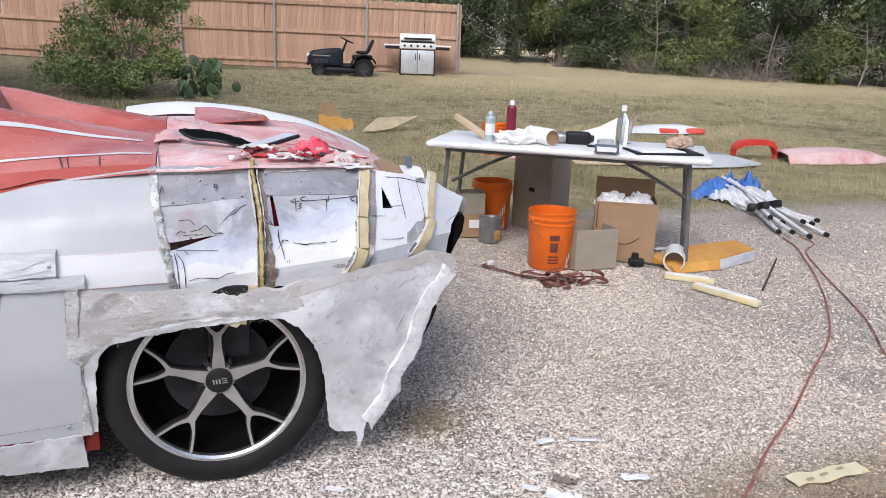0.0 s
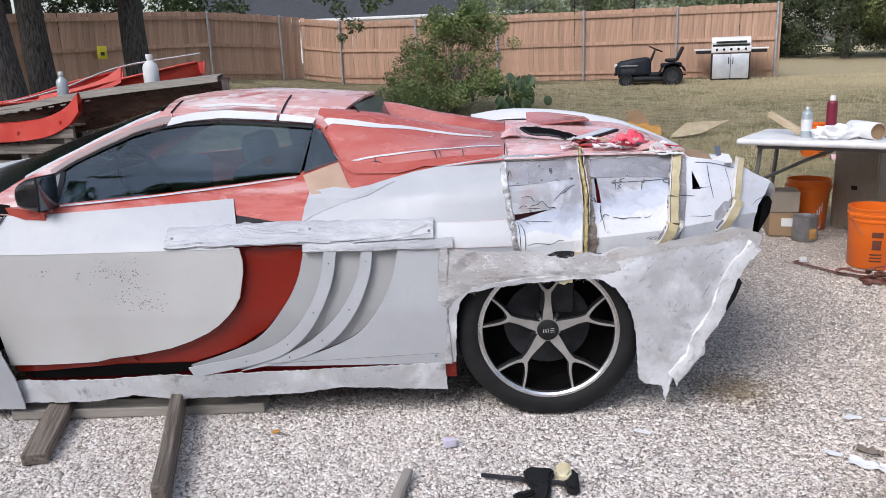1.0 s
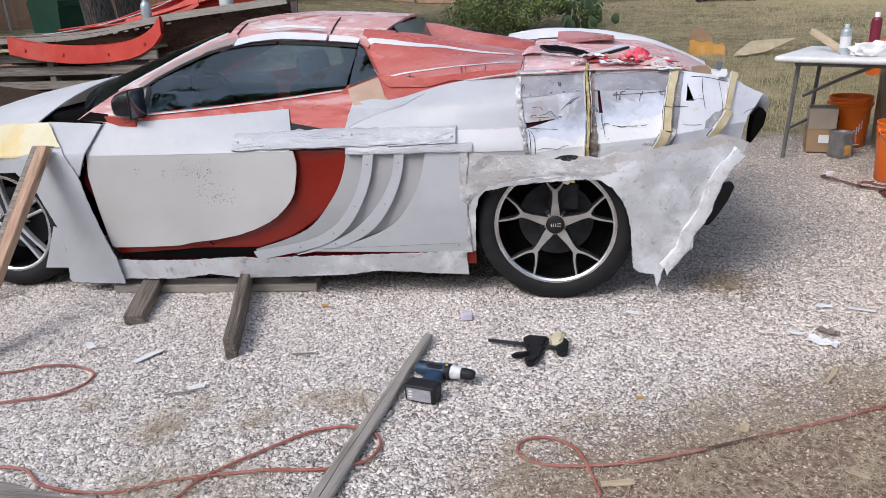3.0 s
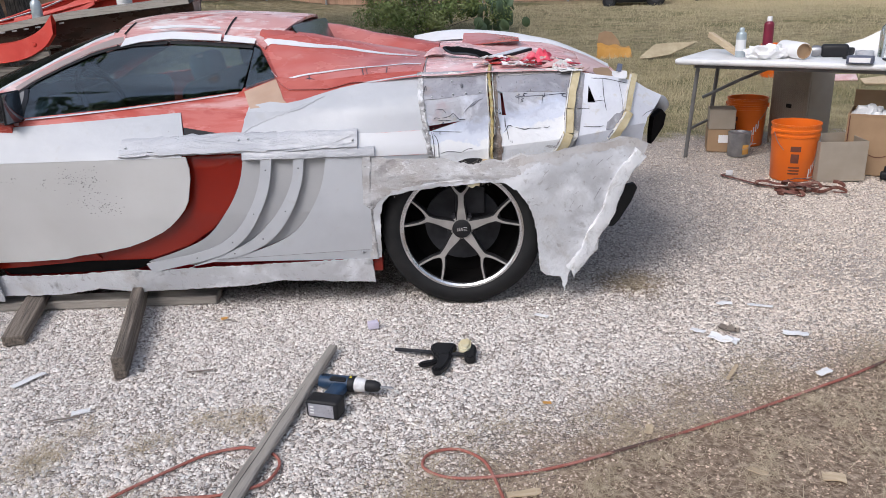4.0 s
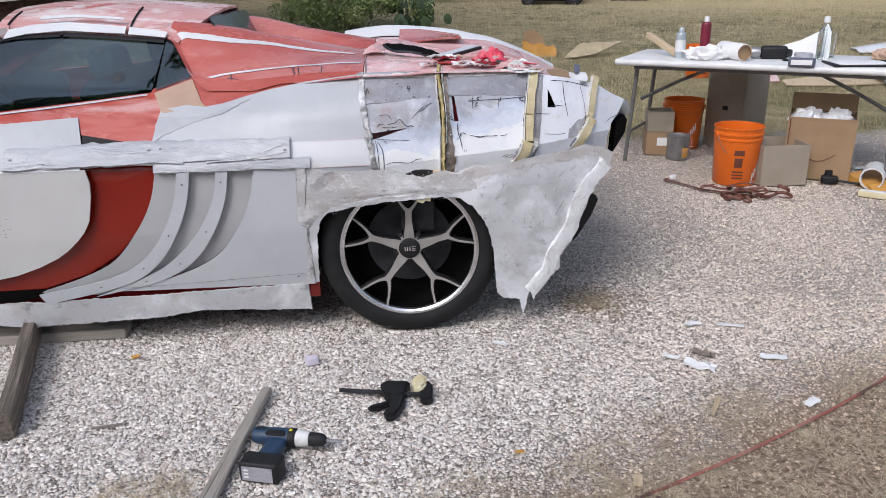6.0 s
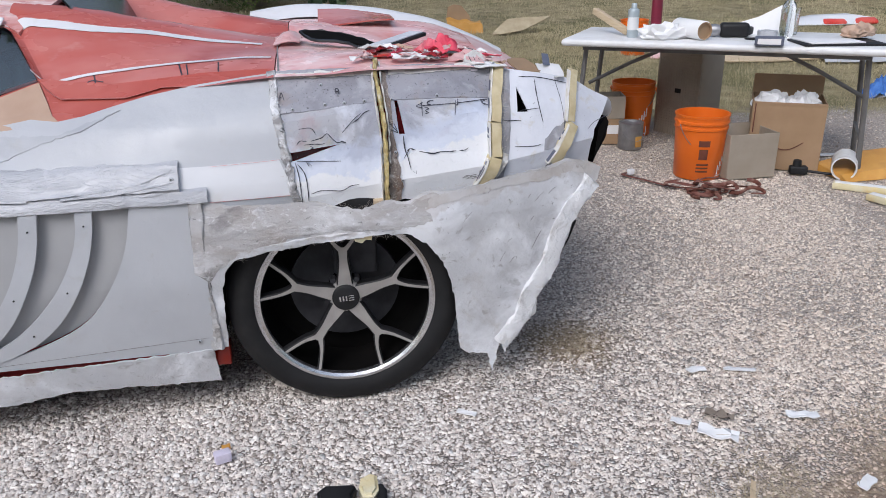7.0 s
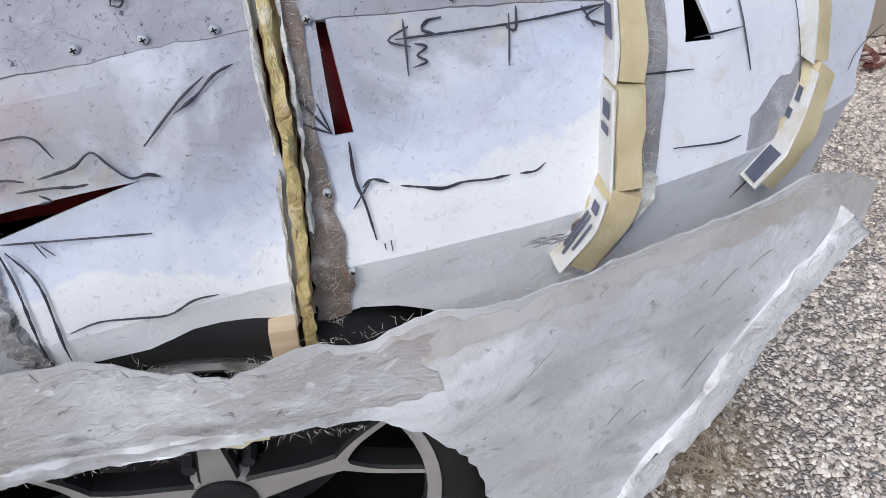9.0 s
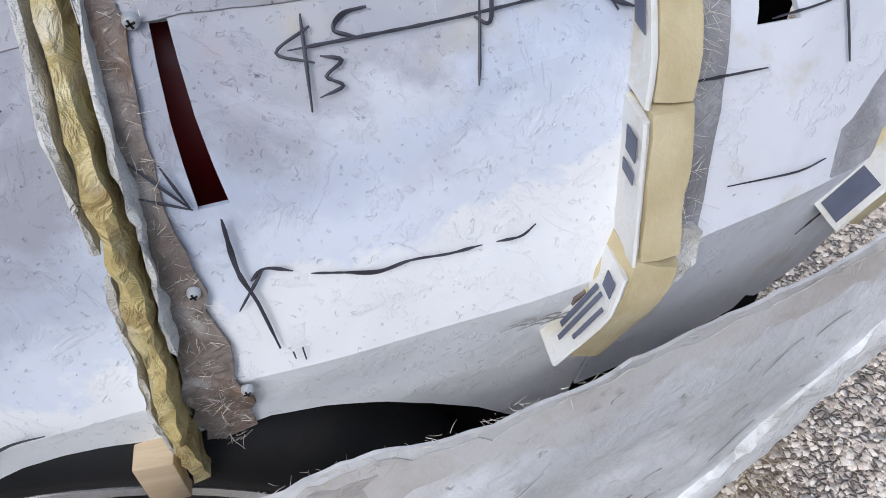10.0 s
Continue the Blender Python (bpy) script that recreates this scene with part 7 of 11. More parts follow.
for x, y0, y1, z0, z1 in ((-1.962, -0.046, -0.020, 0.884, 0.916), (-1.956, -0.052, -0.004, 0.866, 0.936), (-1.940, -0.058, 0.014, 0.856, 0.952), (-1.912, -0.062, 0.026, 0.851, 0.966), (-1.880, -0.064, 0.030, 0.849, 0.972), (-1.853, -0.064, 0.030, 0.850, 0.974)):
    rows.append([(x, (y0 + y1) / 2 + (y1 - y0) / 2 * math.copysign(abs(math.cos(a)) ** 0.55, math.cos(a)), (z0 + z1) / 2 + (z1 - z0) / 2 * math.copysign(abs(math.sin(a)) ** 0.55, math.sin(a))) for a in np.linspace(0, 2 * math.pi, 33)[:-1]])
loft(bm, rows, True)
bm.faces.new(bm.verts[:32]), bm.faces.new(bm.verts[-32:])
mir = part("door_mirror", bm, M["black_gloss"], car, "glossy black door mirror")
part("mirror_glass", boxed(-0.004, 0.004, -0.050, 0.046, -0.062, 0.062, pose(-1.847, -0.018, 0.912, 0, 3, -10), 0.004), M["glass_mirror"], mir, "dark mirror glass")
part("mirror_bezel", boxed(-0.005, 0.003, -0.054, 0.050, -0.066, 0.066, pose(-1.851, -0.018, 0.912, 0, 3, -10), 0.004), M["black"], mir)
bm = bmesh.new()
loft(bm, [[(x, y0, z0), (x, y0, z1), (x, 0.12, z1 + 0.004), (x, 0.12, z0)] for x, y0, z0, z1 in ((-2.085, 0.050, 0.836, 0.844), (-2.04, 0.012, 0.826, 0.852), (-1.96, -0.018, 0.812, 0.850), (-1.875, -0.020, 0.806, 0.838))], True)
bm.faces.new(bm.verts[:4]), bm.faces.new(bm.verts[-4:])
part("mirror_foot", bm, M["red_low"], mir, "sanded red mirror foot")

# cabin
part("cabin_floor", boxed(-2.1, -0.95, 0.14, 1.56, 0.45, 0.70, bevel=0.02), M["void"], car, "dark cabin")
part("bulkhead", boxed(-0.97, -0.93, 0.50, 1.20, 0.66, 0.98, bevel=0.01), M["seat"], car)


def car_seat(y):
    s = part("car_seat", boxed(-0.12, 0.12, -0.23, 0.23, -0.30, 0.22, pose(-1.10, y, 0.76, 0, -18, 0), 0.07, 4), M["seat"], car, "dark bucket seat")
    part("headrest", boxed(-0.05, 0.05, -0.12, 0.12, -0.07, 0.07, pose(-1.19, y, 1.00, 0, -12, 0), 0.04, 4), M["headrest"], s)


car_seat(0.50), car_seat(1.20)
sw = bmesh.new()
R = pose(-1.72, 0.50, 0.86, 0, 62, 0)
tube(sw, [R @ Vector((0.17 * math.cos(a), 0.17 * math.sin(a), 0)) for a in np.linspace(0, 2 * math.pi, 33)], 0.014, 8, False)
part("steering_wheel", sw, M["black"], car, "black steering wheel")
part("dashboard", boxed(-2.10, -1.82, 0.16, 1.54, 0.60, 0.87, bevel=0.05, seg=3), M["seat"], car)


# ---- wheels ----
def wheel(name, x, rim_r, tyre_r, label, style, material, lip):
    """A wheel standing across y, its face towards -y."""
    turn = pose(x, 0, tyre_r, 90, 0, 0)  # lathe z becomes -y
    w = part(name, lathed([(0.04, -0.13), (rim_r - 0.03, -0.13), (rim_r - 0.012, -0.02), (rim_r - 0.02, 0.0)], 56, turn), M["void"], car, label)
    prof = [(rim_r - 0.004, 0.004), (rim_r + 0.010, 0.016), (rim_r + 0.03, 0.020), (tyre_r - 0.035, 0.016), (tyre_r - 0.014, 0.004), (tyre_r - 0.004, -0.02), (tyre_r, -0.06), (tyre_r, -0.24), (tyre_r - 0.02, -0.30), (rim_r, -0.30)]
    ty = part("tyre", lathed(prof, 72, turn), M["rubber"], w, "dusty black low-profile tyre")
    part("rim_lip", lathed([(rim_r - 0.020, -0.004), (rim_r - 0.018, 0.008), (rim_r - 0.010, 0.013), (rim_r - 0.001, 0.012), (rim_r + 0.003, 0.002), (rim_r - 0.004, -0.012)], 72, turn), M[lip], w, "bright rim lip")
    part("brake_disc", lathed([(0.05, -0.105), (0.165, -0.105), (0.165, -0.125), (0.05, -0.125)], 40, turn), M["iron"], w)
    part("caliper", boxed(-0.03, 0.10, 0.05, 0.17, -0.13, -0.06, turn, 0.012), M["iron"], w)
    k = 5
    for i in range(k):
        a = radians(90 + 72 * i + (0 if style == "y" else 7))
        rot = turn @ pose(0, 0, 0, 0, 0, math.degrees(a) - 90)
        bm = bmesh.new()
        if style == "y":
            arms = [[(0.0, 0.030, 0.050), (0.0, 0.065, 0.043), (0.0, 0.115, 0.031), (0.0, 0.160, 0.035)],
                    [(0.004, 0.150, 0.028), (0.032, 0.185, 0.018), (0.064, rim_r - 0.012, 0.016)],
                    [(-0.004, 0.150, 0.028), (-0.032, 0.185, 0.018), (-0.064, rim_r - 0.012, 0.016)]]
        else:
            arms = [[(0.020, 0.040, 0.026), (0.021, 0.09, 0.019), (0.023, 0.15, 0.014), (0.030, rim_r - 0.012, 0.018)],
                    [(-0.020, 0.040, 0.026), (-0.021, 0.09, 0.019), (-0.023, 0.15, 0.014), (-0.030, rim_r - 0.012, 0.018)]]
            web = bmesh.new()
            loft(web, [[(-u, r, -0.030), (-u, r, -0.016), (u, r, -0.016), (u, r, -0.030)] for r, u in ((0.045, 0.018), (0.10, 0.018), (0.17, 0.022))])
            bmesh.ops.transform(web, matrix=rot, verts=web.verts[:])
            part("spoke_web", web, M["iron"], w)
        for arm in arms:
            rows = []
            P = smooth_path([(q[0], q[1], q[2]) for q in arm], 4)
            for q in P:
                h = 0.004 - 0.022 * (1 - min(1, q.y / rim_r)) ** 0.8 if style == "y" else 0.002 - 0.020 * (1 - min(1, q.y / rim_r)) ** 1.2
                ww = q.z
                rows.append([(q.x - ww / 2, q.y, h - 0.03), (q.x - ww / 2, q.y, h - 0.004), (q.x - ww / 2 + 0.004, q.y, h), (q.x + ww / 2 - 0.004, q.y, h), (q.x + ww / 2, q.y, h - 0.004), (q.x + ww / 2, q.y, h - 0.03)])
            loft(bm, rows)
        bmesh.ops.transform(bm, matrix=rot, verts=bm.verts[:])
        sp_ = part("spoke", bm, M[material], w, sharp=25)
        if style == "y":
            sp_.data.materials.append(M["black"])
            for f in sp_.data.polygons:
                if abs(f.normal.y) < 0.75:
                    f.material_index = 1
    hub = part("hub", lathed([(0.0, -0.014), (0.044, -0.016), (0.050, -0.026), (0.050, -0.06)], 32, turn), M[material], w)
    part("hub_cap", lathed([(0.0, -0.006), (0.034, -0.006), (0.040, -0.010), (0.040, -0.02)], 32, turn), M["black"], w, "black hub cap with a plain pale emblem")
    for i in range(5):
        a = radians(90 + 36 + 72 * i)
        part("lug_nut", lathed([(0.0, -0.030), (0.009, -0.030), (0.011, -0.055)], 6, turn @ Matrix.Translation((0.058 * math.cos(a), 0.058 * math.sin(a), 0))), M["iron"], w)
    # the emblem: plain pale bars
    for sx in (-0.017, -0.008, 0.001):
        part("emblem_bar", boxed(sx - 0.002, sx + 0.003, -0.008, 0.008, -0.006, -0.0035, turn @ pose(0, 0, 0, 0, 0, 4), 0.0008), M["chrome"], w)
    for sy in (-0.007, 0.0, 0.007):
        part("emblem_bar", boxed(0.008, 0.024, sy - 0.0015, sy + 0.0015, -0.006, -0.0035, turn @ pose(0, 0, 0, 0, 0, 4), 0.0008), M["chrome"], w)
    return w


wheel("rear_wheel", 0.0, 0.262, 0.345, "five-spoke grey alloy rear wheel", "y", "alloy", "chrome")
wheel("front_wheel", -2.69, 0.250, 0.338, "silver twin-spoke alloy front wheel", "twin", "silver", "chrome")
bm = bmesh.new()
lathe(bm, [(0.20, -0.15), (0.345, -0.15), (0.345, 0.15), (0.20, 0.15), (0.20, -0.15)], 40, pose(0.0, 1.55, 0.345, 90, 0, 0))
part("far_rear_tyre", bm, M["rubber"], car)
bm = bmesh.new()
lathe(bm, [(0.20, -0.13), (0.338, -0.13), (0.338, 0.13), (0.20, 0.13), (0.20, -0.13)], 40, pose(-2.69, 1.55, 0.338, 90, 0, 0))
part("far_front_tyre", bm, M["rubber"], car)


# ---- fence ----
def fence(name, x0, y0, x1, y1, label, anchor_end=False):
    """Close-set pickets behind three rails, on steel posts."""
    f = thing(name, label, "fence", kind="structure")
    L, a = math.dist((x0, y0), (x1, y1)), math.atan2(y1 - y0, x1 - x0)
    u, nrm = Vector((math.cos(a), math.sin(a))), Vector((math.sin(a), -math.cos(a)))
    me = None
    k = math.ceil(L / 0.142)
    for i in range(k):
        x, y = x0 + u.x * (i + 0.5) * 0.142, y0 + u.y * (i + 0.5) * 0.142
        if me is None:
            ob = part("picket", boxed(-0.0709, 0.0709, -0.009, 0.009, 0, 1.83, bevel=0.003, seg=1), M["fence"], f)
            me = ob.data
        else:
            ob = new("picket", me)
            ob.parent = f
        ob.matrix_basis = pose(x, y, ground_z(x, y) + 0.02 + random.uniform(-0.012, 0.012), random.uniform(-0.4, 0.4), random.uniform(-0.5, 0.5), math.degrees(a))
    m = int(L / 2.44)
    first = (L - 2.44 * m) if anchor_end else 0.0
    x0, y0, start = x0 + u.x * first, y0 + u.y * first, (x0, y0)
    if first:
        for h in (0.22, 0.98, 1.70):
            bm = bmesh.new()
            loft(bm, [[(px_ + nrm.x * d, py_ + nrm.y * d, ground_z(px_, py_) + h + e) for d, e in ((0.012, -0.045), (0.05, -0.045), (0.05, 0.045), (0.012, 0.045))] for px_, py_ in (start, (x0, y0))], True)
            part("rail", bm, M["fence"], f, smooth=False)
    for j in range(m + 1):
        x, y = x0 + u.x * 2.44 * j + nrm.x * 0.07, y0 + u.y * 2.44 * j + nrm.y * 0.07
        z = ground_z(x, y)
        part("post", tubed([(x, y, z - 0.2), (x, y, z + 1.86)], 0.032, 10), M["galvanised"], f, "galvanised steel post")
        part("post_cap", lathed([(0, 0.03), (0.028, 0.022), (0.038, 0)], 10, pose(x, y, z + 1.85)), M["galvanised"], f)
        if j == m:
            break
        for h in (0.22, 0.98, 1.70):
            bm = bmesh.new()
            p, q = (x0 + u.x * 2.44 * j, y0 + u.y * 2.44 * j), (x0 + u.x * 2.44 * (j + 1), y0 + u.y * 2.44 * (j + 1))
            za, zb = ground_z(*p) + h, ground_z(*q) + h
            rows = []
            for (px_, py_), zz in ((p, za), (q, zb)):
                rows.append([(px_ + nrm.x * d, py_ + nrm.y * d, zz + e) for d, e in ((0.012, -0.045), (0.05, -0.045), (0.05, 0.045), (0.012, 0.045))])
            loft(bm, rows, True)
            part("rail", bm, M["fence"], f, smooth=False)


fence("fence_back", -6.42, 21.13, 6.75, 18.05, "weathered brown cedar picket fence with three rails and steel posts", True)
fence("fence_side", -18.35, 4.6, -6.47, 21.05, "brown cedar picket fence, shaded by trees")


# ---- plants ----
def leaves(name, centres, radii, count, size, material, parent, rng, label="", flat=0.35, kind="", blade=False):
    """Many small folded leaves in clumps, as one mesh."""
    c, r = np.array(centres, float), np.array(radii, float)
    w = r ** 2 / (r ** 2).sum()
    idx = rng.choice(len(c), count, p=w)
    d = rng.normal(0, 1, (count, 3))
    d /= np.linalg.norm(d, axis=1)[:, None]
    p = c[idx] + d * (r[idx] * rng.uniform(0.25, 1.0, count) ** 0.55)[:, None] * np.array([1, 1, 0.85])
    n = d + rng.normal(0, 0.8, (count, 3)) + np.array([0, 0, 0.5])
    n /= np.linalg.norm(n, axis=1)[:, None]
    t = np.cross(n, rng.normal(0, 1, (count, 3)))
    t /= np.linalg.norm(t, axis=1)[:, None]
    b = np.cross(n, t)
    s = (size * rng.uniform(0.5, 1.4, count))[:, None]
    k = 3 if blade else 4
    corners = [p - t * s + b * s * flat, p + t * s, p - t * s - b * s * flat] if blade else [p - t * s, p + b * s * flat + n * s * 0.12, p + t * s, p - b * s * flat + n * s * 0.12]
    v = np.stack(corners, 1).reshape(-1, 3)
    me = bpy.data.meshes.new(name)
    me.vertices.add(k * count), me.loops.add(k * count), me.polygons.add(count)
    me.vertices.foreach_set("co", v.astype(np.float32).ravel())
    me.loops.foreach_set("vertex_index", np.arange(k * count, dtype=np.int32))
    me.polygons.foreach_set("loop_start", np.arange(0, k * count, k, dtype=np.int32))
    me.update(calc_edges=True)
    me.materials.append(material)
    ob = new(name, me)
    ob.parent = parent
    return tagged(ob, label, kind=kind)


def juniper(x, y, h, w, seed, label, n=2600, leaf=None, size=0.085):
    rng = np.random.default_rng(seed)
    z = ground_z(x, y)
    t = thing("juniper_tree", label, "tree", "trees of the wood", at=(x, y, z))
    lean = rng.normal(0, 0.25, 2)
    bm = bmesh.new()
    tube(bm, smooth_path([(0, 0, -0.1), (lean[0] * 0.4, lean[1] * 0.4, h * 0.35), (lean[0], lean[1], h * 0.9)], 4), 0.16, 8, True, 0.03)
    part("trunk", bm, M["bark"], t)
    cs, rs = [], []
    for i in range(40):
        zz = h * (0.04 + 0.92 * (i / 39) ** 1.1)
        rad = w * (0.35 + 0.65 * (1 - zz / h) ** 0.6) * rng.uniform(0.45, 1.0)
        a = rng.uniform(0, 2 * math.pi)
        end = (rad * math.cos(a), rad * math.sin(a), zz + rng.uniform(-0.1, 0.25))
        cs.append(end), rs.append(rng.uniform(0.35, 0.75) * (0.7 + 0.3 * w))
        if i % 3 == 0:
            part("limb", tubed([(lean[0] * zz / h, lean[1] * zz / h, zz * 0.8), (end[0] * 0.6, end[1] * 0.6, zz * 0.92), end], 0.035, 5, False, 0.008), M["twig"], t)
    leaves("crown", cs, rs, n * 5, size, M[leaf or ("leaf_dark" if seed % 4 else "leaf_oak")], t, rng, flat=0.45, blade=True)
    return t


WOOD = [(0.6, 28.0, 5.6, 1.9), (2.4, 27.0, 6.0, 2.0), (4.4, 26.4, 6.2, 2.0), (6.4, 25.4, 6.0, 2.0), (8.7, 27.5, 6.0, 1.9), (10.3, 28.2, 6.5, 2.0), (11.6, 25.6, 5.6, 1.9), (12.9, 24.4, 6.8, 1.9), (13.9, 22.9, 6.0, 1.7), (15.0, 22.4, 7.0, 1.9), (16.0, 21.0, 6.2, 1.8), (17.5, 21.2, 7.0, 2.0), (18.6, 19.6, 6.0, 1.8),
        (20.0, 19.0, 7.0, 2.0), (21.4, 17.5, 6.4, 1.9), (22.8, 16.8, 6.8, 2.0), (9.6, 31.5, 8.5, 2.4), (12.6, 28.6, 8.5, 2.4), (15.4, 25.8, 8.5, 2.5), (18.4, 23.8, 8.5, 2.5), (21.6, 21.4, 8.5, 2.5), (24.6, 19.2, 8.5, 2.4), (7.6, 33.0, 8.0, 2.4), (26.0, 15.0, 8.0, 2.3), (24.0, 13.6, 6.2, 1.9)]
for i, (x, y, h, w) in enumerate(WOOD):
    kind_ = "leaf_grey" if x < 9.5 else ("leaf_dark", "leaf_yellow", "leaf_dark")[i % 3]
    juniper(x, y, h, w, 100 + i, "dark green juniper with foliage down to the dry grass" if i < 16 else "tall dark juniper standing deep in the wood", 5600 if i < 16 else 3400, kind_, 0.052 if i < 16 else 0.075)


def bare_tree(x, y, h, seed):
    """A dead tree: forked pale limbs with twigs and no leaves."""
    rnd = random.Random(seed)
    t = thing("dead_tree", "bare pale grey dead tree at the wood's edge", "tree", "dead trees of the wood", at=(x, y, ground_z(x, y)))
    part("trunk", tubed(smooth_path([(0, 0, -0.1), (rnd.uniform(-0.2, 0.2), 0, h * 0.4), (rnd.uniform(-0.4, 0.4), 0.1, h)], 5), 0.038, 7, True, 0.008), M["twig"], t)
    for k in range(13):
        z, a, ln = h * rnd.uniform(0.12, 0.9), rnd.uniform(0, 6.28), rnd.uniform(0.5, 1.5)
        end = Vector((ln * math.cos(a), 0.6 * ln * math.sin(a), z + rnd.uniform(-0.25, 0.5)))
        bm = bmesh.new()
        tube(bm, smooth_path([(0, 0, z), (end.x * 0.5, end.y * 0.5, z + 0.1), end], 4), 0.012, 5, False, 0.003)
        for q in range(5):
            u = rnd.uniform(0.3, 1.0)
            p = Vector((0, 0, z)).lerp(end, u)
            tube(bm, [p, p + Vector((rnd.gauss(0, 0.25), rnd.gauss(0, 0.15), rnd.gauss(0.05, 0.2)))], 0.005, 4, False, 0.002)
        part("limb", bm, M["twig"], t)


for k, (x, y, h) in enumerate(((14.6, 20.6, 2.6), (17.4, 18.4, 1.8), (19.6, 16.9, 2.0))):
    bare_tree(x, y, h, 300 + k)

# scrub and dead brush along the wood's edge
rng = np.random.default_rng(41)
for j, (bx, by, s) in enumerate(((17.3, 18.6, 1.1), (14.4, 20.9, 0.9), (20.6, 15.6, 1.0), (12.5, 23.0, 0.5), (16.2, 19.4, 0.9))):
    b = thing("dead_brush", "heap of bare grey dead branches at the wood's edge", "brush", "dead brush", at=(bx, by, ground_z(bx, by)))
    bm = bmesh.new()
    for i in range(110):
        a, e = rng.uniform(0, 2 * math.pi), rng.uniform(0.1, 1.2)
        L = s * rng.uniform(0.4, 1.3)
        o = Vector((rng.normal(0, 0.4 * s), rng.normal(0, 0.3 * s), 0.02))
        d = Vector((math.cos(a) * math.cos(e), math.sin(a) * math.cos(e), math.sin(e)))
        tube(bm, [o, o + d * L * 0.5 + Vector(rng.normal(0, 0.06, 3)), o + d * L + Vector(rng.normal(0, 0.12, 3))], 0.010, 3, False, 0.003)
    part("brushwood", bm, M["twig"], b)


def oak(x, y, r, lean, seed, label, top=8.0, leaf=0, boughs=()):
    rng = np.random.default_rng(seed)
    t = thing("oak_tree", label, "tree", "oaks by the fence", at=(x, y, ground_z(x, y)))
    bm = bmesh.new()
    P = smooth_path([(0, 0, -0.15), (lean * 0.25, 0, 1.2), (lean * 0.6, 0.1, 2.8), (lean, 0.15, top * 0.6)], 8)
    rows = []
    for i, p in enumerate(P):
        rr = r * (1.0 - 0.35 * i / len(P)) * (1 + 0.35 * math.exp(-max(0, p.z) * 4))
        rows.append([(p.x + rr * (1 + wob(math.cos(a) * 2, math.sin(a) * 2, p.z * 0.6, 1.4, 0.16)) * math.cos(a), p.y + rr * (1 + wob(math.cos(a) * 2, math.sin(a) * 2, p.z * 0.6, 1.4, 0.16)) * math.sin(a), p.z) for a in np.linspace(0, 2 * math.pi, 25)[:-1]])
    loft(bm, rows, True)
    part("trunk", bm, M["bark"], t)
    cs, rs = [], []
    for i in range(9):
        a = rng.uniform(0, 2 * math.pi)
        z0 = top * rng.uniform(0.36, 0.6)
        end = Vector((lean + 2.6 * math.cos(a) * rng.uniform(0.4, 1), 2.6 * math.sin(a) * rng.uniform(0.4, 1), top * rng.uniform(0.5, 1.0)))
        part("limb", tubed(smooth_path([(lean * 0.8, 0.1, z0), (lean * 0.8 + end.x * 0.4, end.y * 0.4, z0 + 0.5), end], 3), 0.09, 7, False, 0.02), M["bark"], t)
        for q in range(4):
            cs.append(end + Vector(rng.normal(0, 0.6, 3))), rs.append(rng.uniform(0.5, 1.0))
    for end in boughs:
        end = Vector(end) - Vector((x, y, ground_z(x, y)))
        part("limb", tubed(smooth_path([(lean * 0.8, 0.1, top * 0.5), (end.x * 0.5, end.y * 0.5, end.z * 0.85), end], 4), 0.10, 7, False, 0.02), M["bark"], t)
        for q in range(6):
            cs.append(end + Vector(rng.normal(0, 0.45, 3))), rs.append(rng.uniform(0.3, 0.7))
    if leaf:
        leaves("crown", cs, rs, leaf, 0.10, M["leaf_oak"], t, rng, flat=0.5)


# its long boughs, out of view, are added for the side window to reflect
oak(-7.05, 7.7, 0.235, -0.55, 1, "oak trunk with furrowed grey bark behind the pile", 8.0, 34000, [(-5.6, 4.6, 7.0), (-4.9, 3.5, 6.9), (-4.1, 3.4, 6.6), (-5.3, 2.7, 7.2), (-3.4, 3.9, 6.9), (-2.6, 3.3, 6.4)])
oak(-7.45, 9.1, 0.22, -0.25, 2, "second oak trunk with dark furrowed bark", 8.0, 22000)
oak(-6.50, 10.4, 0.23, -0.12, 3, "third oak trunk, in shade near the fence", 8.0, 22000)

# three oaks out of view, added to cut the light on the side fence
oak(-16.0, 6.4, 0.24, 0.3, 14, "unseen leafy oak added to shade the side fence", 8.0, 9000)
oak(-12.6, 3.2, 0.24, 0.2, 15, "unseen leafy oak added to shade the side fence", 8.5, 9000)
oak(-18.4, 9.6, 0.24, 0.2, 16, "unseen leafy oak added to shade the side fence", 8.0, 9000)
oak(-16.6, 13.0, 0.24, 0.3, 4, "leafy oak standing behind the side fence", 7.0, 14000)
oak(-13.2, 17.2, 0.22, -0.3, 6, "leafy oak standing behind the side fence", 6.6, 14000)
oak(-19.5, 8.6, 0.24, 0.3, 7, "leafy oak standing behind the side fence", 7.0, 14000)
# trees across the drive, which the car's glass mirrors
for i, (x, y, h, w) in enumerate(((-12.0, -11.0, 8.0, 3.0), (-8.2, -13.0, 9.0, 3.2), (-4.6, -12.2, 7.0, 2.8), (-1.0, -13.4, 8.5, 3.2), (2.8, -12.6, 7.5, 3.0), (6.6, -12.0, 8.5, 3.0), (10.5, -10.5, 8.0, 3.0), (-15.5, -8.0, 8.0, 3.0))):
    juniper(x, y, h, w, 161 + i, "broad dark juniper across the drive", 1300)

for i, (x, y, h, w) in enumerate(((-10.5, 23.5, 6.0, 2.2), (-13.0, 21.5, 6.0, 2.2), (-15.8, 18.6, 6.2, 2.2), (-18.6, 14.8, 6.0, 2.2), (-21.0, 10.6, 6.4, 2.3))):
    juniper(x, y, h, w, 180 + i, "green tree standing close behind the side fence", 2200)

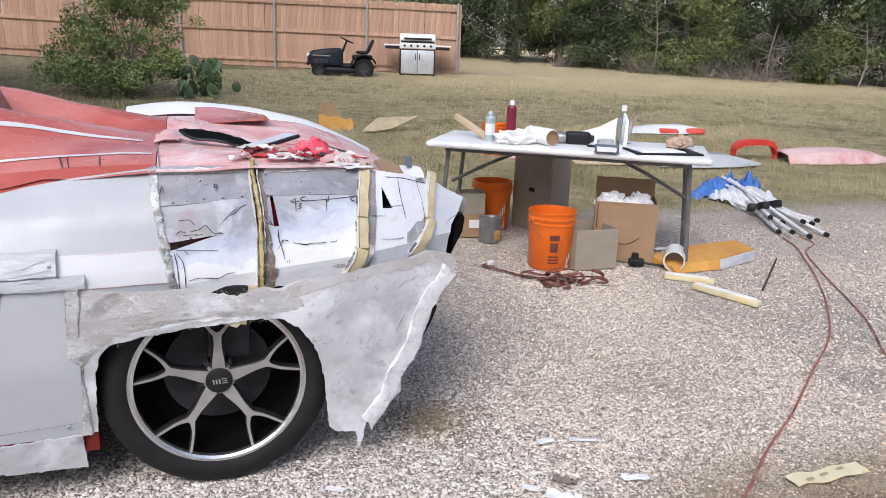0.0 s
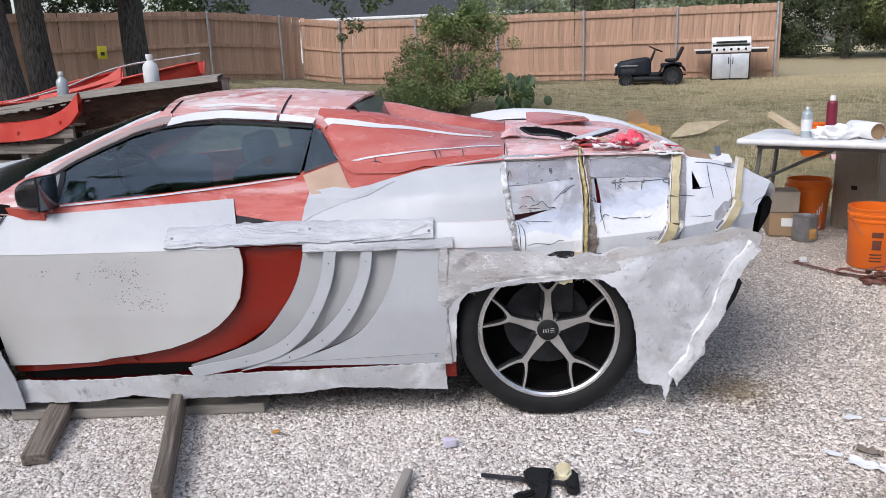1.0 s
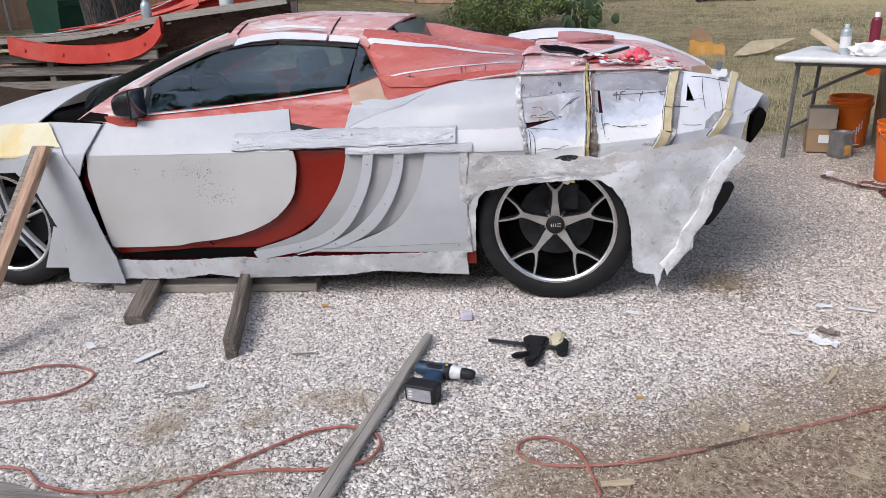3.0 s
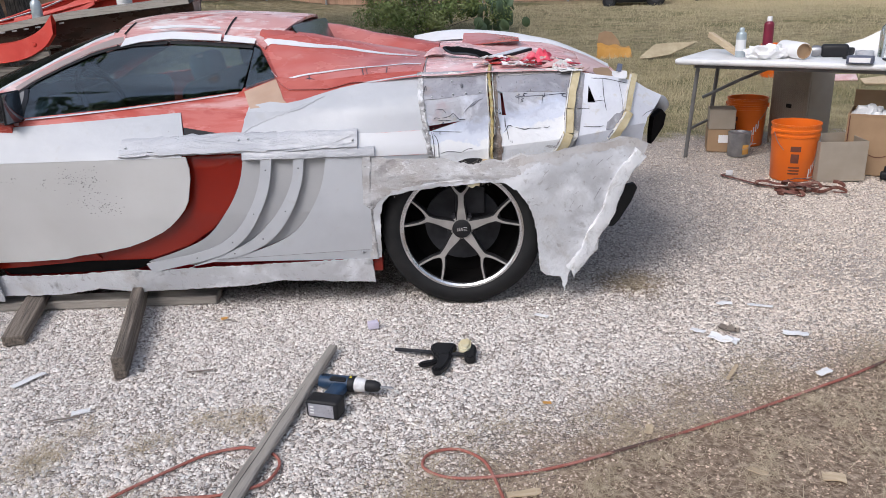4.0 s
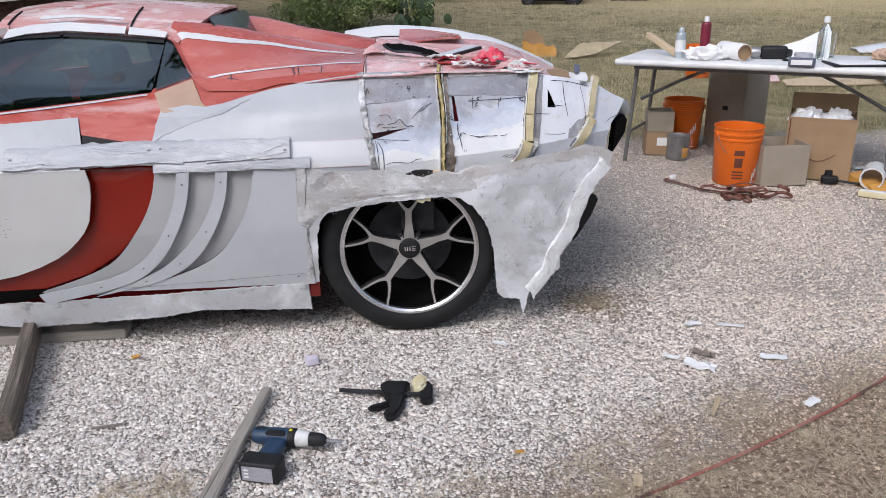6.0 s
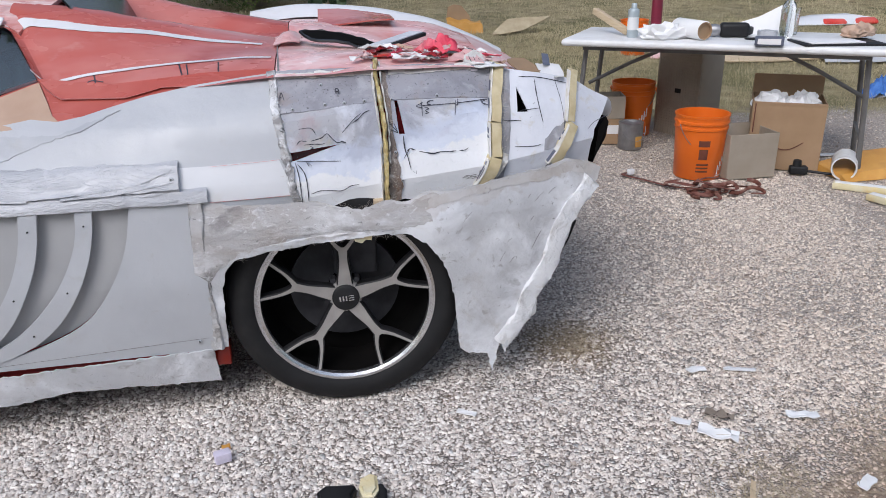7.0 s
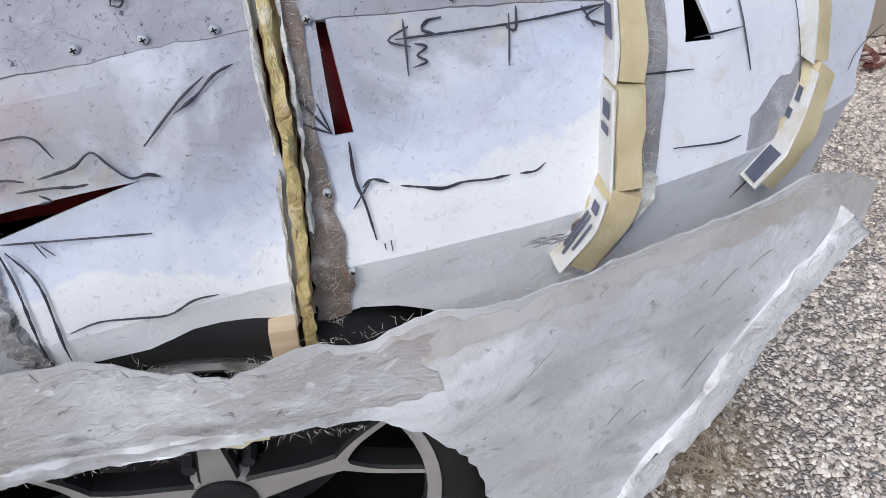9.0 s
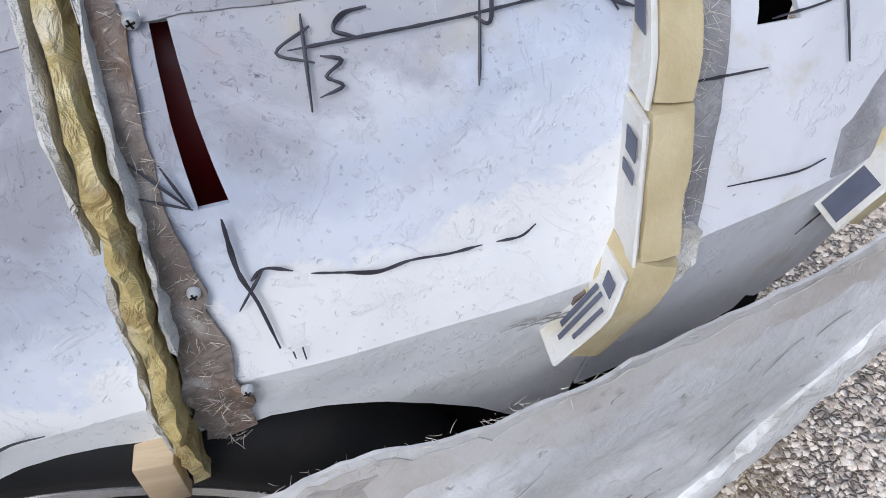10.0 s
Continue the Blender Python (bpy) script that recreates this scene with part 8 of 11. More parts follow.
# low branch of leaves hanging before the fence
br = thing("hanging_branch", "thin leafy oak branch hanging before the fence", "branch", at=(-4.2, 15.5, 2.2))
bm = bmesh.new()
tube(bm, smooth_path([(-2.6, -4.6, 2.2), (-1.2, -2.4, 1.6), (-0.2, -0.4, 0.9), (0.3, 0.2, 0.2), (0.5, 0.3, -0.3)], 5), 0.03, 6, False, 0.006)
part("twig", bm, M["twig"], br)
rng = np.random.default_rng(5)
leaves("leaf_cluster", [(-0.2, 0, 0.7), (0.2, 0, 0.35), (0.5, 0.2, 0.0), (0.9, 0.3, 0.45), (0.2, 0.1, -0.3), (1.3, 0.2, 0.6), (-0.6, -0.6, 1.1)], [0.30, 0.26, 0.24, 0.26, 0.16, 0.22, 0.4], 900, 0.05, M["leaf_oak"], br, rng, flat=0.5)

# shrub and prickly pear
sh = thing("shrub", "loose green shrub with thin stems, growing by a prickly pear", "shrub", at=(-1.25, 12.0, ground_z(-1.25, 12)))
rng = np.random.default_rng(9)
cs, rs = [], []
for i in range(80):
    a, e = rng.uniform(0, 2 * math.pi), rng.uniform(0.0, 1.0) ** 1.35
    zt = 0.25 + 1.75 * e
    rad = (1.35 - 0.85 * e) * rng.uniform(0.35, 1.05)
    end = (rad * math.cos(a) + 0.25 * e, rad * math.sin(a) * 0.8, zt)
    part("stem", tubed(smooth_path([(rng.normal(0, 0.08), rng.normal(0, 0.08), -0.05), (end[0] * 0.45, end[1] * 0.45, zt * 0.55), end], 3), 0.008, 5, False, 0.003), M["twig"], sh)
    cs.append(end), rs.append(rng.uniform(0.16, 0.36))
for end in ((1.25, 0, 1.25), (1.05, 0, 1.55), (-1.1, 0, 0.7), (0.9, 0, 1.0)):
    part("stem", tubed(smooth_path([(0.1, 0, 0.5), (end[0] * 0.6, 0, end[2] * 0.9), end], 3), 0.010, 5, False, 0.003), M["twig"], sh)
    cs.append(end), rs.append(0.15)
leaves("foliage", cs, rs, 26000, 0.027, M["leaf_shrub"], sh, rng, flat=0.5)
pc = thing("prickly_pear", "green prickly pear cactus with many round pads", "cactus", at=(-0.05, 11.8, ground_z(0, 11.8)))
rng = np.random.default_rng(12)
for i in range(34):
    bm = bmesh.new()
    bmesh.ops.create_icosphere(bm, subdivisions=2, radius=1.0)
    z = rng.uniform(0.08, 0.62)
    m = pose(rng.normal(0, 0.34), rng.normal(0, 0.22), z, rng.uniform(-25, 25), rng.uniform(-28, 28), rng.uniform(0, 180)) @ Matrix.Diagonal((rng.uniform(0.07, 0.11), 0.022, rng.uniform(0.10, 0.15), 1))
    bmesh.ops.transform(bm, matrix=m, verts=bm.verts[:])
    part("pad", bm, M["cactus"], pc)


def grass():
    """Short dry blades in tufts over the lawn."""
    rng = np.random.default_rng(21)
    zones = [(-4.5, 9.0, 3.4, 8.5, 20000), (-9.0, 16.0, 8.5, 18.0, 18000), (7.0, 22.0, 3.6, 16.0, 5000)]
    P = np.vstack([np.column_stack([rng.uniform(a, b, k), rng.uniform(c, d, k)]) for a, b, c, d, k in zones])
    P = np.repeat(P, 7, axis=0) + rng.normal(0, 0.05, (7 * len(P), 2))
    n = len(P)
    z = np.array([ground_z(x, y) for x, y in P])
    h = rng.gamma(4, 0.0095, n).clip(0.015, 0.11)
    a = rng.uniform(0, 2 * np.pi, n)
    w = 0.0016 + 0.00022 * np.maximum(0, P[:, 1])
    ld = rng.normal(0, 0.45, (n, 2)) * h[:, None]
    v = np.zeros((n, 3, 3))
    v[:, 0, 0], v[:, 0, 1], v[:, 0, 2] = P[:, 0] - np.cos(a) * w, P[:, 1] - np.sin(a) * w, z - 0.01
    v[:, 1, 0], v[:, 1, 1], v[:, 1, 2] = P[:, 0] + np.cos(a) * w, P[:, 1] + np.sin(a) * w, z - 0.01
    v[:, 2, 0], v[:, 2, 1], v[:, 2, 2] = P[:, 0] + ld[:, 0], P[:, 1] + ld[:, 1], z + h
    me = bpy.data.meshes.new("dry_grass")
    me.vertices.add(3 * n), me.loops.add(3 * n), me.polygons.add(n)
    me.vertices.foreach_set("co", v.astype(np.float32).ravel())
    me.loops.foreach_set("vertex_index", np.arange(3 * n, dtype=np.int32))
    me.polygons.foreach_set("loop_start", np.arange(0, 3 * n, 3, dtype=np.int32))
    me.update(calc_edges=True)
    m = bpy.data.materials.new("dry_grass_blade")
    m.use_nodes = True
    t, nn = m.node_tree, m.node_tree.nodes
    g, r, tc, no = nn.new("ShaderNodeNewGeometry"), nn.new("ShaderNodeValToRGB"), nn.new("ShaderNodeTexCoord"), nn.new("ShaderNodeTexNoise")
    no.inputs["Scale"].default_value, no.inputs["Detail"].default_value = 0.7, 4
    ad = nn.new("ShaderNodeMath")
    ad.operation = "MULTIPLY_ADD"
    ad.inputs[1].default_value = 0.45
    t.links.new(tc.outputs["Object"], no.inputs["Vector"])
    sc = nn.new("ShaderNodeMath")
    sc.operation = "MULTIPLY"
    sc.inputs[1].default_value = 0.9
    t.links.new(no.outputs[0], sc.inputs[0])
    sy, fy, ay = nn.new("ShaderNodeSeparateXYZ"), nn.new("ShaderNodeMapRange"), nn.new("ShaderNodeMath")
    t.links.new(tc.outputs["Object"], sy.inputs[0]), t.links.new(sy.outputs[1], fy.inputs[0])
    fy.inputs[1].default_value, fy.inputs[2].default_value, fy.inputs[3].default_value, fy.inputs[4].default_value = 5.0, 17.0, -0.02, 0.22
    t.links.new(sc.outputs[0], ay.inputs[0]), t.links.new(fy.outputs[0], ay.inputs[1])
    t.links.new(g.outputs["Random Per Island"], ad.inputs[0]), t.links.new(ay.outputs[0], ad.inputs[2])
    e = r.color_ramp.elements
    e.new(0.5)
    for el, (p, c) in zip(e, ((0.32, (0.23, 0.205, 0.105)), (0.6, (0.38, 0.33, 0.185)), (0.92, (0.56, 0.48, 0.305)))):
        el.position, el.color = p, (*c, 1)
    t.links.new(ad.outputs[0], r.inputs[0]), t.links.new(r.outputs[0], nn["Principled BSDF"].inputs["Base Color"])
    nn["Principled BSDF"].inputs["Roughness"].default_value = 0.85
    me.materials.append(m)
    tagged(new("dry_grass", me), "short dry yellow-green lawn grass", "grass", kind="stuff")


grass()

# ---- neighbour's house behind the fence ----
house = thing("neighbour_house", "low house with a dark shingle roof beyond the fence", "house", at=(-7.5, 38, 0.9))
part("wall", boxed(-9.0, 9.5, 0.5, 9.0, 0, 2.75), M["white_paint"], house)
bm = bmesh.new()
loft(bm, [[(x, -0.1, 2.7), (x, 4.7, 5.2), (x, 9.6, 2.7)] for x in (-9.6, 10.0)])
thicken(bm, 0.12)
part("roof", bm, M["shingle"], house)
part("fascia", boxed(-9.6, 10.0, -0.16, -0.06, 2.45, 2.72, bevel=0.01), M["white_paint"], house)
part("gutter", boxed(-9.6, 10.0, -0.28, -0.17, 2.58, 2.72, bevel=0.02), M["white_paint"], house)

# ---- riding mower ----
mw = thing("riding_mower", "dark blue riding lawn mower parked by the fence", "mower", at=(3.45, 17.15, ground_z(3.45, 17.15) - 0.05), turn=-10)
bm = bmesh.new()
rows = []
for x, z0, zt, w in ((-0.86, 0.36, 0.47, 0.15), (-0.84, 0.31, 0.56, 0.20), (-0.74, 0.30, 0.63, 0.23), (-0.45, 0.30, 0.68, 0.25), (-0.15, 0.30, 0.71, 0.26), (-0.04, 0.30, 0.70, 0.25), (0.02, 0.32, 0.60, 0.22)):
    rows.append([(x, -w, z0), (x, -w, zt - 0.14), (x, -w * 0.93, zt - 0.05), (x, -w * 0.70, zt), (x, w * 0.70, zt), (x, w * 0.93, zt - 0.05), (x, w, zt - 0.14), (x, w, z0)])
loft(bm, rows, True)
bm.faces.new(bm.verts[:8]), bm.faces.new(bm.verts[-8:])
part("bonnet", bm, M["navy"], mw)
part("headlight", boxed(-0.875, -0.80, -0.19, -0.04, 0.49, 0.57, bevel=0.018), M["white_paint"], mw, "pale headlight")
part("bumper", boxed(-0.88, -0.80, -0.20, 0.20, 0.28, 0.36, bevel=0.02), M["black"], mw)
part("side_decal", boxed(-0.72, -0.30, -0.256, -0.250, 0.50, 0.53, bevel=0.002), M["steel"], mw, "grey stripe on the bonnet")
part("engine_vent", boxed(-0.70, -0.36, -0.258, -0.246, 0.33, 0.44, bevel=0.008), M["iron"], mw)
part("mower_deck", boxed(-0.42, 0.32, -0.46, 0.46, 0.12, 0.25, bevel=0.05, seg=3), M["black"], mw)
part("footboard", boxed(-0.02, 0.34, -0.36, 0.36, 0.26, 0.31, bevel=0.012), M["black"], mw)
part("chassis", boxed(-0.78, 0.72, -0.18, 0.18, 0.22, 0.34, bevel=0.02), M["black"], mw)
for y in (-0.40, 0.40):
    bm = bmesh.new()
    loft(bm, [[(x, y - 0.13, z), (x, y + 0.13, z)] for x, z in ((0.18, 0.30), (0.26, 0.44), (0.36, 0.54), (0.52, 0.58), (0.68, 0.55), (0.80, 0.44), (0.83, 0.36))])
    thicken(bm, 0.03)
    part("mudguard", bm, M["navy"], mw)
part("seat_pan", boxed(0.24, 0.74, -0.30, 0.30, 0.44, 0.56, bevel=0.04, seg=3), M["navy"], mw)
part("seat", boxed(0.34, 0.64, -0.22, 0.22, 0.58, 0.66, bevel=0.035, seg=3), M["black"], mw)
part("seat_back", boxed(-0.04, 0.04, -0.21, 0.21, 0, 0.34, pose(0.62, 0, 0.62, 0, 24, 0), 0.035, 3), M["black"], mw)
part("steering_column", tubed([(0.0, 0, 0.62), (0.10, 0, 0.88)], 0.035, 8, True, 0.02), M["black"], mw)
bm = bmesh.new()
R = pose(0.11, 0, 0.90, 0, 24, 0)
tube(bm, [R @ Vector((0.17 * math.cos(a), 0.17 * math.sin(a), 0)) for a in np.linspace(0, 2 * math.pi, 25)], 0.016, 6, False)
for a in (0.5, 2.6, 4.7):
    tube(bm, [R @ Vector((0, 0, -0.02)), R @ Vector((0.17 * math.cos(a), 0.17 * math.sin(a), 0))], 0.012, 6)
part("steering_wheel", bm, M["black"], mw)
part("tow_hitch", boxed(0.72, 0.86, -0.05, 0.05, 0.24, 0.28, bevel=0.01), M["iron"], mw)
for x, r, y in ((-0.58, 0.17, 0.34), (-0.58, 0.17, -0.34), (0.52, 0.25, 0.36), (0.52, 0.25, -0.36)):
    w = part("wheel", lathed([(r * 0.55, -0.08), (r * 0.9, -0.09), (r, -0.05), (r, 0.05), (r * 0.9, 0.09), (r * 0.55, 0.08)], 28, pose(x, y, r, 90, 0, 0)), M["rubber"], mw)
    part("wheel_rim", lathed([(0, -0.05), (r * 0.5, -0.06), (r * 0.56, -0.075), (r * 0.56, 0.075), (0, 0.05)], 24, pose(x, y, r, 90, 0, 0)), M["iron"], w)

# ---- gas grill ----
gr = thing("gas_grill", "gas grill with two steel doors and white side shelves", "grill", at=(5.55, 17.75, ground_z(5.55, 17.75) - 0.06), turn=-13)
part("cabinet", boxed(-0.46, 0.46, -0.26, 0.26, 0.06, 0.72, bevel=0.01), M["black"], gr)
for s in (-1, 1):
    d = part("door", boxed(min(s * 0.006, s * 0.43), max(s * 0.006, s * 0.43), -0.285, -0.262, 0.10, 0.70, bevel=0.006), M["bright_steel"], gr, "stainless steel door")
    part("handle", tubed([(s * 0.05, -0.31, 0.45), (s * 0.05, -0.31, 0.62)], 0.010, 6), M["black"], d)
    part("side_shelf", boxed(min(s * 0.47, s * 0.88), max(s * 0.47, s * 0.88), -0.26, 0.24, 0.80, 0.84, bevel=0.01), M["white_paint"], gr, "white side shelf")
    part("shelf_underside", boxed(min(s * 0.47, s * 0.84), max(s * 0.47, s * 0.84), -0.25, 0.23, 0.72, 0.795, bevel=0.01), M["black"], gr, "black block under the side shelf")
part("control_panel", boxed(-0.47, 0.47, -0.30, -0.24, 0.74, 0.88, bevel=0.012), M["white_paint"], gr)
for k in range(5):
    part("knob", lathed([(0, 0.03), (0.025, 0.03), (0.032, 0)], 12, pose(-0.34 + 0.17 * k, -0.30, 0.81, 90, 0, 0)), M["black"], gr)
bm = bmesh.new()
loft(bm, [[(x, -0.25, 0.88), (x, -0.25, 0.97), (x, -0.17, 1.07), (x, 0.02, 1.12), (x, 0.22, 1.06), (x, 0.25, 0.88)] for x in (-0.46, 0.46)])
bm.faces.new(bm.verts[:6]), bm.faces.new(bm.verts[6:])
part("lid", bm, M["white_paint"], gr, "pale lid with a dark handle")
part("lid_band", boxed(-0.44, 0.44, -0.262, -0.252, 0.885, 0.935), M["black"], gr, "dark band under the lid")
part("lid_handle", tubed([(-0.36, -0.29, 0.99), (0.36, -0.29, 0.99)], 0.024, 8), M["black"], gr)
for x in (-0.40, 0.40):
    part("castor", lathed([(0, -0.02), (0.035, -0.02), (0.035, 0.02), (0, 0.02)], 14, pose(x, -0.2, 0.035, 90, 0, 0)), M["black"], gr)

# ---- pile of moulds on pallets ----
gz = ground_z(-6.3, 5.9)
pal = thing("pallet_stack", "weathered grey pallets standing on edge and stacked as a bench", "pallet", at=(-6.32, 6.0, gz), turn=-4)
for z in (0.04, 0.21, 0.37):
    part("board", boxed(-1.05, 1.5, -0.60, -0.575, z, z + 0.10, bevel=0.004, seg=1), M["grey_wood"], pal)
for x in (-0.95, -0.05, 0.85, 1.4):
    part("upright", boxed(x - 0.045, x + 0.045, -0.57, -0.48, 0, 0.49, bevel=0.005, seg=1), M["grey_wood"], pal)
    part("upright", boxed(x - 0.045, x + 0.045, 0.45, 0.54, 0, 0.49, bevel=0.005, seg=1), M["grey_wood"], pal)
for k in range(9):
    part("slat", boxed(-1.05 + 0.29 * k, -0.83 + 0.29 * k, -0.60, 0.58, 0.493, 0.515, bevel=0.003, seg=1), M["grey_wood"], pal)


def mould(name, label, path, w, h, material, m, flare=0.5):
    """An open, trough-like body mould swept along a path, with a turned-out lip."""
    t = thing(name, label, "body mould", "moulds on the pile")
    bm = bmesh.new()
    P = smooth_path(path, 6)
    rows = []
    for i, p in enumerate(P):
        u = i / (len(P) - 1)
        k = math.sin(math.pi * min(1, 0.15 + 0.85 * u * 1.0)) ** 0.4 if flare else 1
        ww, hh = w * (0.45 + 0.55 * k), h * (0.55 + 0.45 * k)
        rows.append([m @ Vector((p.x, p.y + a * ww, p.z + b * hh)) for a, b in ((-0.62, 0.02), (-0.5, 0.0), (-0.42, -0.6), (-0.25, -1.0), (0.25, -1.0), (0.42, -0.6), (0.5, 0.0), (0.62, 0.02))])
    loft(bm, rows)
    thicken(bm, 0.012)
    part("shell", bm, material, t)
    for side in (0, 7):
        part("lip", tubed([r[side] for r in rows], 0.014, 6), material, t)
    part("end_lip", tubed([r for r in rows[-1]], 0.012, 6), material, t)
    return t


top = gz + 0.53
mould("red_mould", "long faded red body mould lying in the pile", [(-6.3, 6.3, top + 0.20), (-5.6, 6.3, top + 0.24), (-4.7, 6.3, top + 0.42), (-3.75, 6.3, top + 0.60)], 0.50, 0.24, M["red_plastic"], Matrix())
mould("red_mould", "shorter red mould with a dark hollow behind the bottle", [(-7.0, 6.75, top + 0.16), (-6.2, 6.75, top + 0.24), (-5.5, 6.75, top + 0.42), (-5.0, 6.75, top + 0.52)], 0.40, 0.22, M["red_plastic"], Matrix())
mould("dark_mould", "long dark brown resin mould under the grey plank", [(-7.1, 5.75, top + 0.14), (-5.9, 5.75, top + 0.14), (-4.7, 5.75, top + 0.28), (-3.28, 5.75, top + 0.40)], 0.55, 0.36, M["mould_brown"], Matrix())
fin = thing("red_fin", "upright curved red fin standing among the moulds", "body part")
bm = bmesh.new()
loft(bm, [[(p.x, 6.0 + d, p.z + h * (0.08 + 0.10 * i / 18)) for d, h in ((0.0, 0.0), (0.02, 0.5), (0.05, 1.0))] for i, p in enumerate(smooth_path([(-5.65, 0, top + 0.20), (-5.2, 0, top + 0.24), (-4.85, 0, top + 0.30), (-4.6, 0, top + 0.40)], 6))])
thicken(bm, 0.015)
part("shell", bm, M["red_plastic"], fin)
stp = thing("clear_strip", "long pale trim strip lying across the red moulds", "trim strip")
part("strip", tubed(smooth_path([(-7.3, 6.05, top + 0.10), (-6.2, 6.05, top + 0.20), (-5.4, 6.1, top + 0.36), (-4.7, 6.2, top + 0.58), (-3.7, 6.2, top + 0.70)], 6), 0.022, 6, True, None, 0.5), M["cloth_grey"], stp)
bm = bmesh.new()
loft(bm, [[(p.x, 5.42 + s, p.z + z) for s, z in ((-0.03, -0.055), (-0.02, 0.005), (0.16, 0.030), (0.16, -0.02))] for p in smooth_path([(-7.25, 0, top + 0.13), (-5.95, 0, top + 0.15), (-4.75, 0, top + 0.31), (-3.22, 0, top + 0.44)], 6)], True)
ed = thing("white_plank_edge", "long white-painted plank edge lying over the moulds", "plank")
part("plank", bm, M["plank_grey"], ed)
for k in range(13):
    u = k / 12
    part("print_mark", boxed(-0.030, 0.030, -0.003, 0.001, -0.008, 0.008, pose(-6.4 + 1.7 * u, 5.388, top + 0.098 + 0.02 * u + 0.16 * max(0, u - 0.25) ** 1.2, 0, -3 - 5 * u, 0)), M["steel"], ed)
# splintered boards and rubbish heaped by the pallets
db = thing("board_heap", "heap of dark broken boards lying beside the pallets", "boards")
RB = random.Random(77)
for k in range(16):
    x, y = RB.uniform(-9.6, -7.6), RB.uniform(4.2, 6.4)
    part("board", boxed(-RB.uniform(0.4, 0.9), RB.uniform(0.4, 0.9), -0.05, 0.05, 0, 0.022, pose(x, y, ground_z(x, y) + RB.uniform(0.0, 0.16), RB.uniform(-8, 8), RB.uniform(-9, 9), RB.uniform(-35, 35)), 0.003, 1), M["grey_wood"] if k % 3 else M["fence"], db)
pb = thing("pipe_pole", "pale pipe leaning on the heap of boards", "pipe")
part("pipe", tubed([(-10.4, 5.6, ground_z(-10.4, 5.6) + 0.12), (-7.3, 5.3, ground_z(-7.3, 5.3) + 0.42)], 0.025, 8), M["galvanised"], pb)
bm = bmesh.new()
loft(bm, [[(p.x, 5.28 + s, p.z + z) for s, z in ((0.0, -0.10), (0.02, 0.10), (0.06, 0.11), (0.10, 0.02), (0.06, -0.11))] for p in smooth_path([(-6.82, 0, top + 0.06), (-6.4, 0, top - 0.03), (-5.85, 0, top - 0.08), (-5.25, 0, top - 0.05), (-4.92, 0, top + 0.07), (-4.76, 0, top + 0.22)], 6)], True)
rw = thing("red_wing_strip", "curved bright red wing strip with bolts, hung on the pallets", "wing strip")
part("strip", bm, M["red_plastic"], rw)
for x, z in ((-6.6, 0.0), (-6.1, -0.07), (-5.5, -0.08), (-5.0, 0.02)):
    part("bolt", lathed([(0, 0.012), (0.02, 0.010), (0.025, 0)], 10, pose(x, 5.285, top + z, 90, 0, 0)), M["red_plastic"], rw)
pk = thing("plank", "thin pale plank lying on the pallets", "plank")
part("board", boxed(-7.35, -5.3, 5.30, 5.55, top - 0.015, top + 0.015, bevel=0.004), M["pale_wood"], pk)
bn = thing("green_bin", "dark green plastic bin standing behind the pile", "bin", at=(-8.12, 8.2, ground_z(-8.1, 8.2) - 0.0), turn=-20)
bm = bmesh.new()
loft(bm, [[(-w, -0.3, z), (w, -0.3, z), (w, 0.3, z), (-w, 0.3, z)] for w, z in ((0.32, 0), (0.38, 0.68), (0.40, 0.69), (0.40, 0.78), (0.33, 0.82))], True)
bm.faces.new(bm.verts[-4:])
part("body", bm, M["green_bin"], bn)


def bottle(name, label, x, y, z, r, h, material, cap, neck=0.35, cat="bottle", turn=0):
    t = thing(name, label, cat, at=(x, y, z), turn=turn)
    part("body", lathed([(0, 0), (r * 0.92, 0), (r, h * 0.04), (r, h * 0.58), (r * 0.85, h * 0.70), (r * neck, h * 0.80), (r * neck, h * 0.86), (0, h * 0.86)], 20), material, t)
    part("cap", lathed([(0, h), (r * neck * 1.1, h), (r * neck * 1.25, h * 0.97), (r * neck * 1.25, h * 0.86), (0, h * 0.86)], 16), cap, t)
    return t


bottle("resin_jug", "white plastic jug standing on the red moulds", -4.10, 5.72, top + 0.345, 0.085, 0.36, M["white_paint"], M["white_paint"])
bottle("resin_bottle", "pale blue-white plastic bottle standing on the pile", -5.10, 5.62, top + 0.255, 0.06, 0.30, M["silver_can"], M["white_paint"])
nt = thing("yellow_notice", "small yellow tag hung on the fence", "tag", at=(-10.02, 15.78, 1.66), turn=54)
part("tag", boxed(-0.12, 0.12, -0.01, 0.01, 0, 0.30, bevel=0.01), M["yellow_paint"], nt)
part("mark", boxed(-0.05, 0.05, -0.014, -0.01, 0.08, 0.16), M["marker"], nt)

# red seat-like part and yellow shell lying on the lawn behind the car
rs_ = thing("red_body_part", "small glossy red body part lying behind the car", "body part", at=(-1.75, 4.6, 0.78))
bm = bmesh.new()
loft(bm, [[(-0.35, 0, -0.12), (-0.2, 0, 0.03), (0.0, 0, 0.06), (0.2, 0, 0.10), (0.34, 0, 0.06)], [(-0.32, 0.3, -0.1), (-0.2, 0.3, 0.05), (0.0, 0.3, 0.09), (0.2, 0.3, 0.13), (0.33, 0.3, 0.09)]])
thicken(bm, 0.05)
part("shell", bm, M["red_plastic"], rs_)
part("stand", boxed(-0.25, 0.25, 0.02, 0.28, -0.78, -0.03, bevel=0.02), M["grey_wood"], rs_)
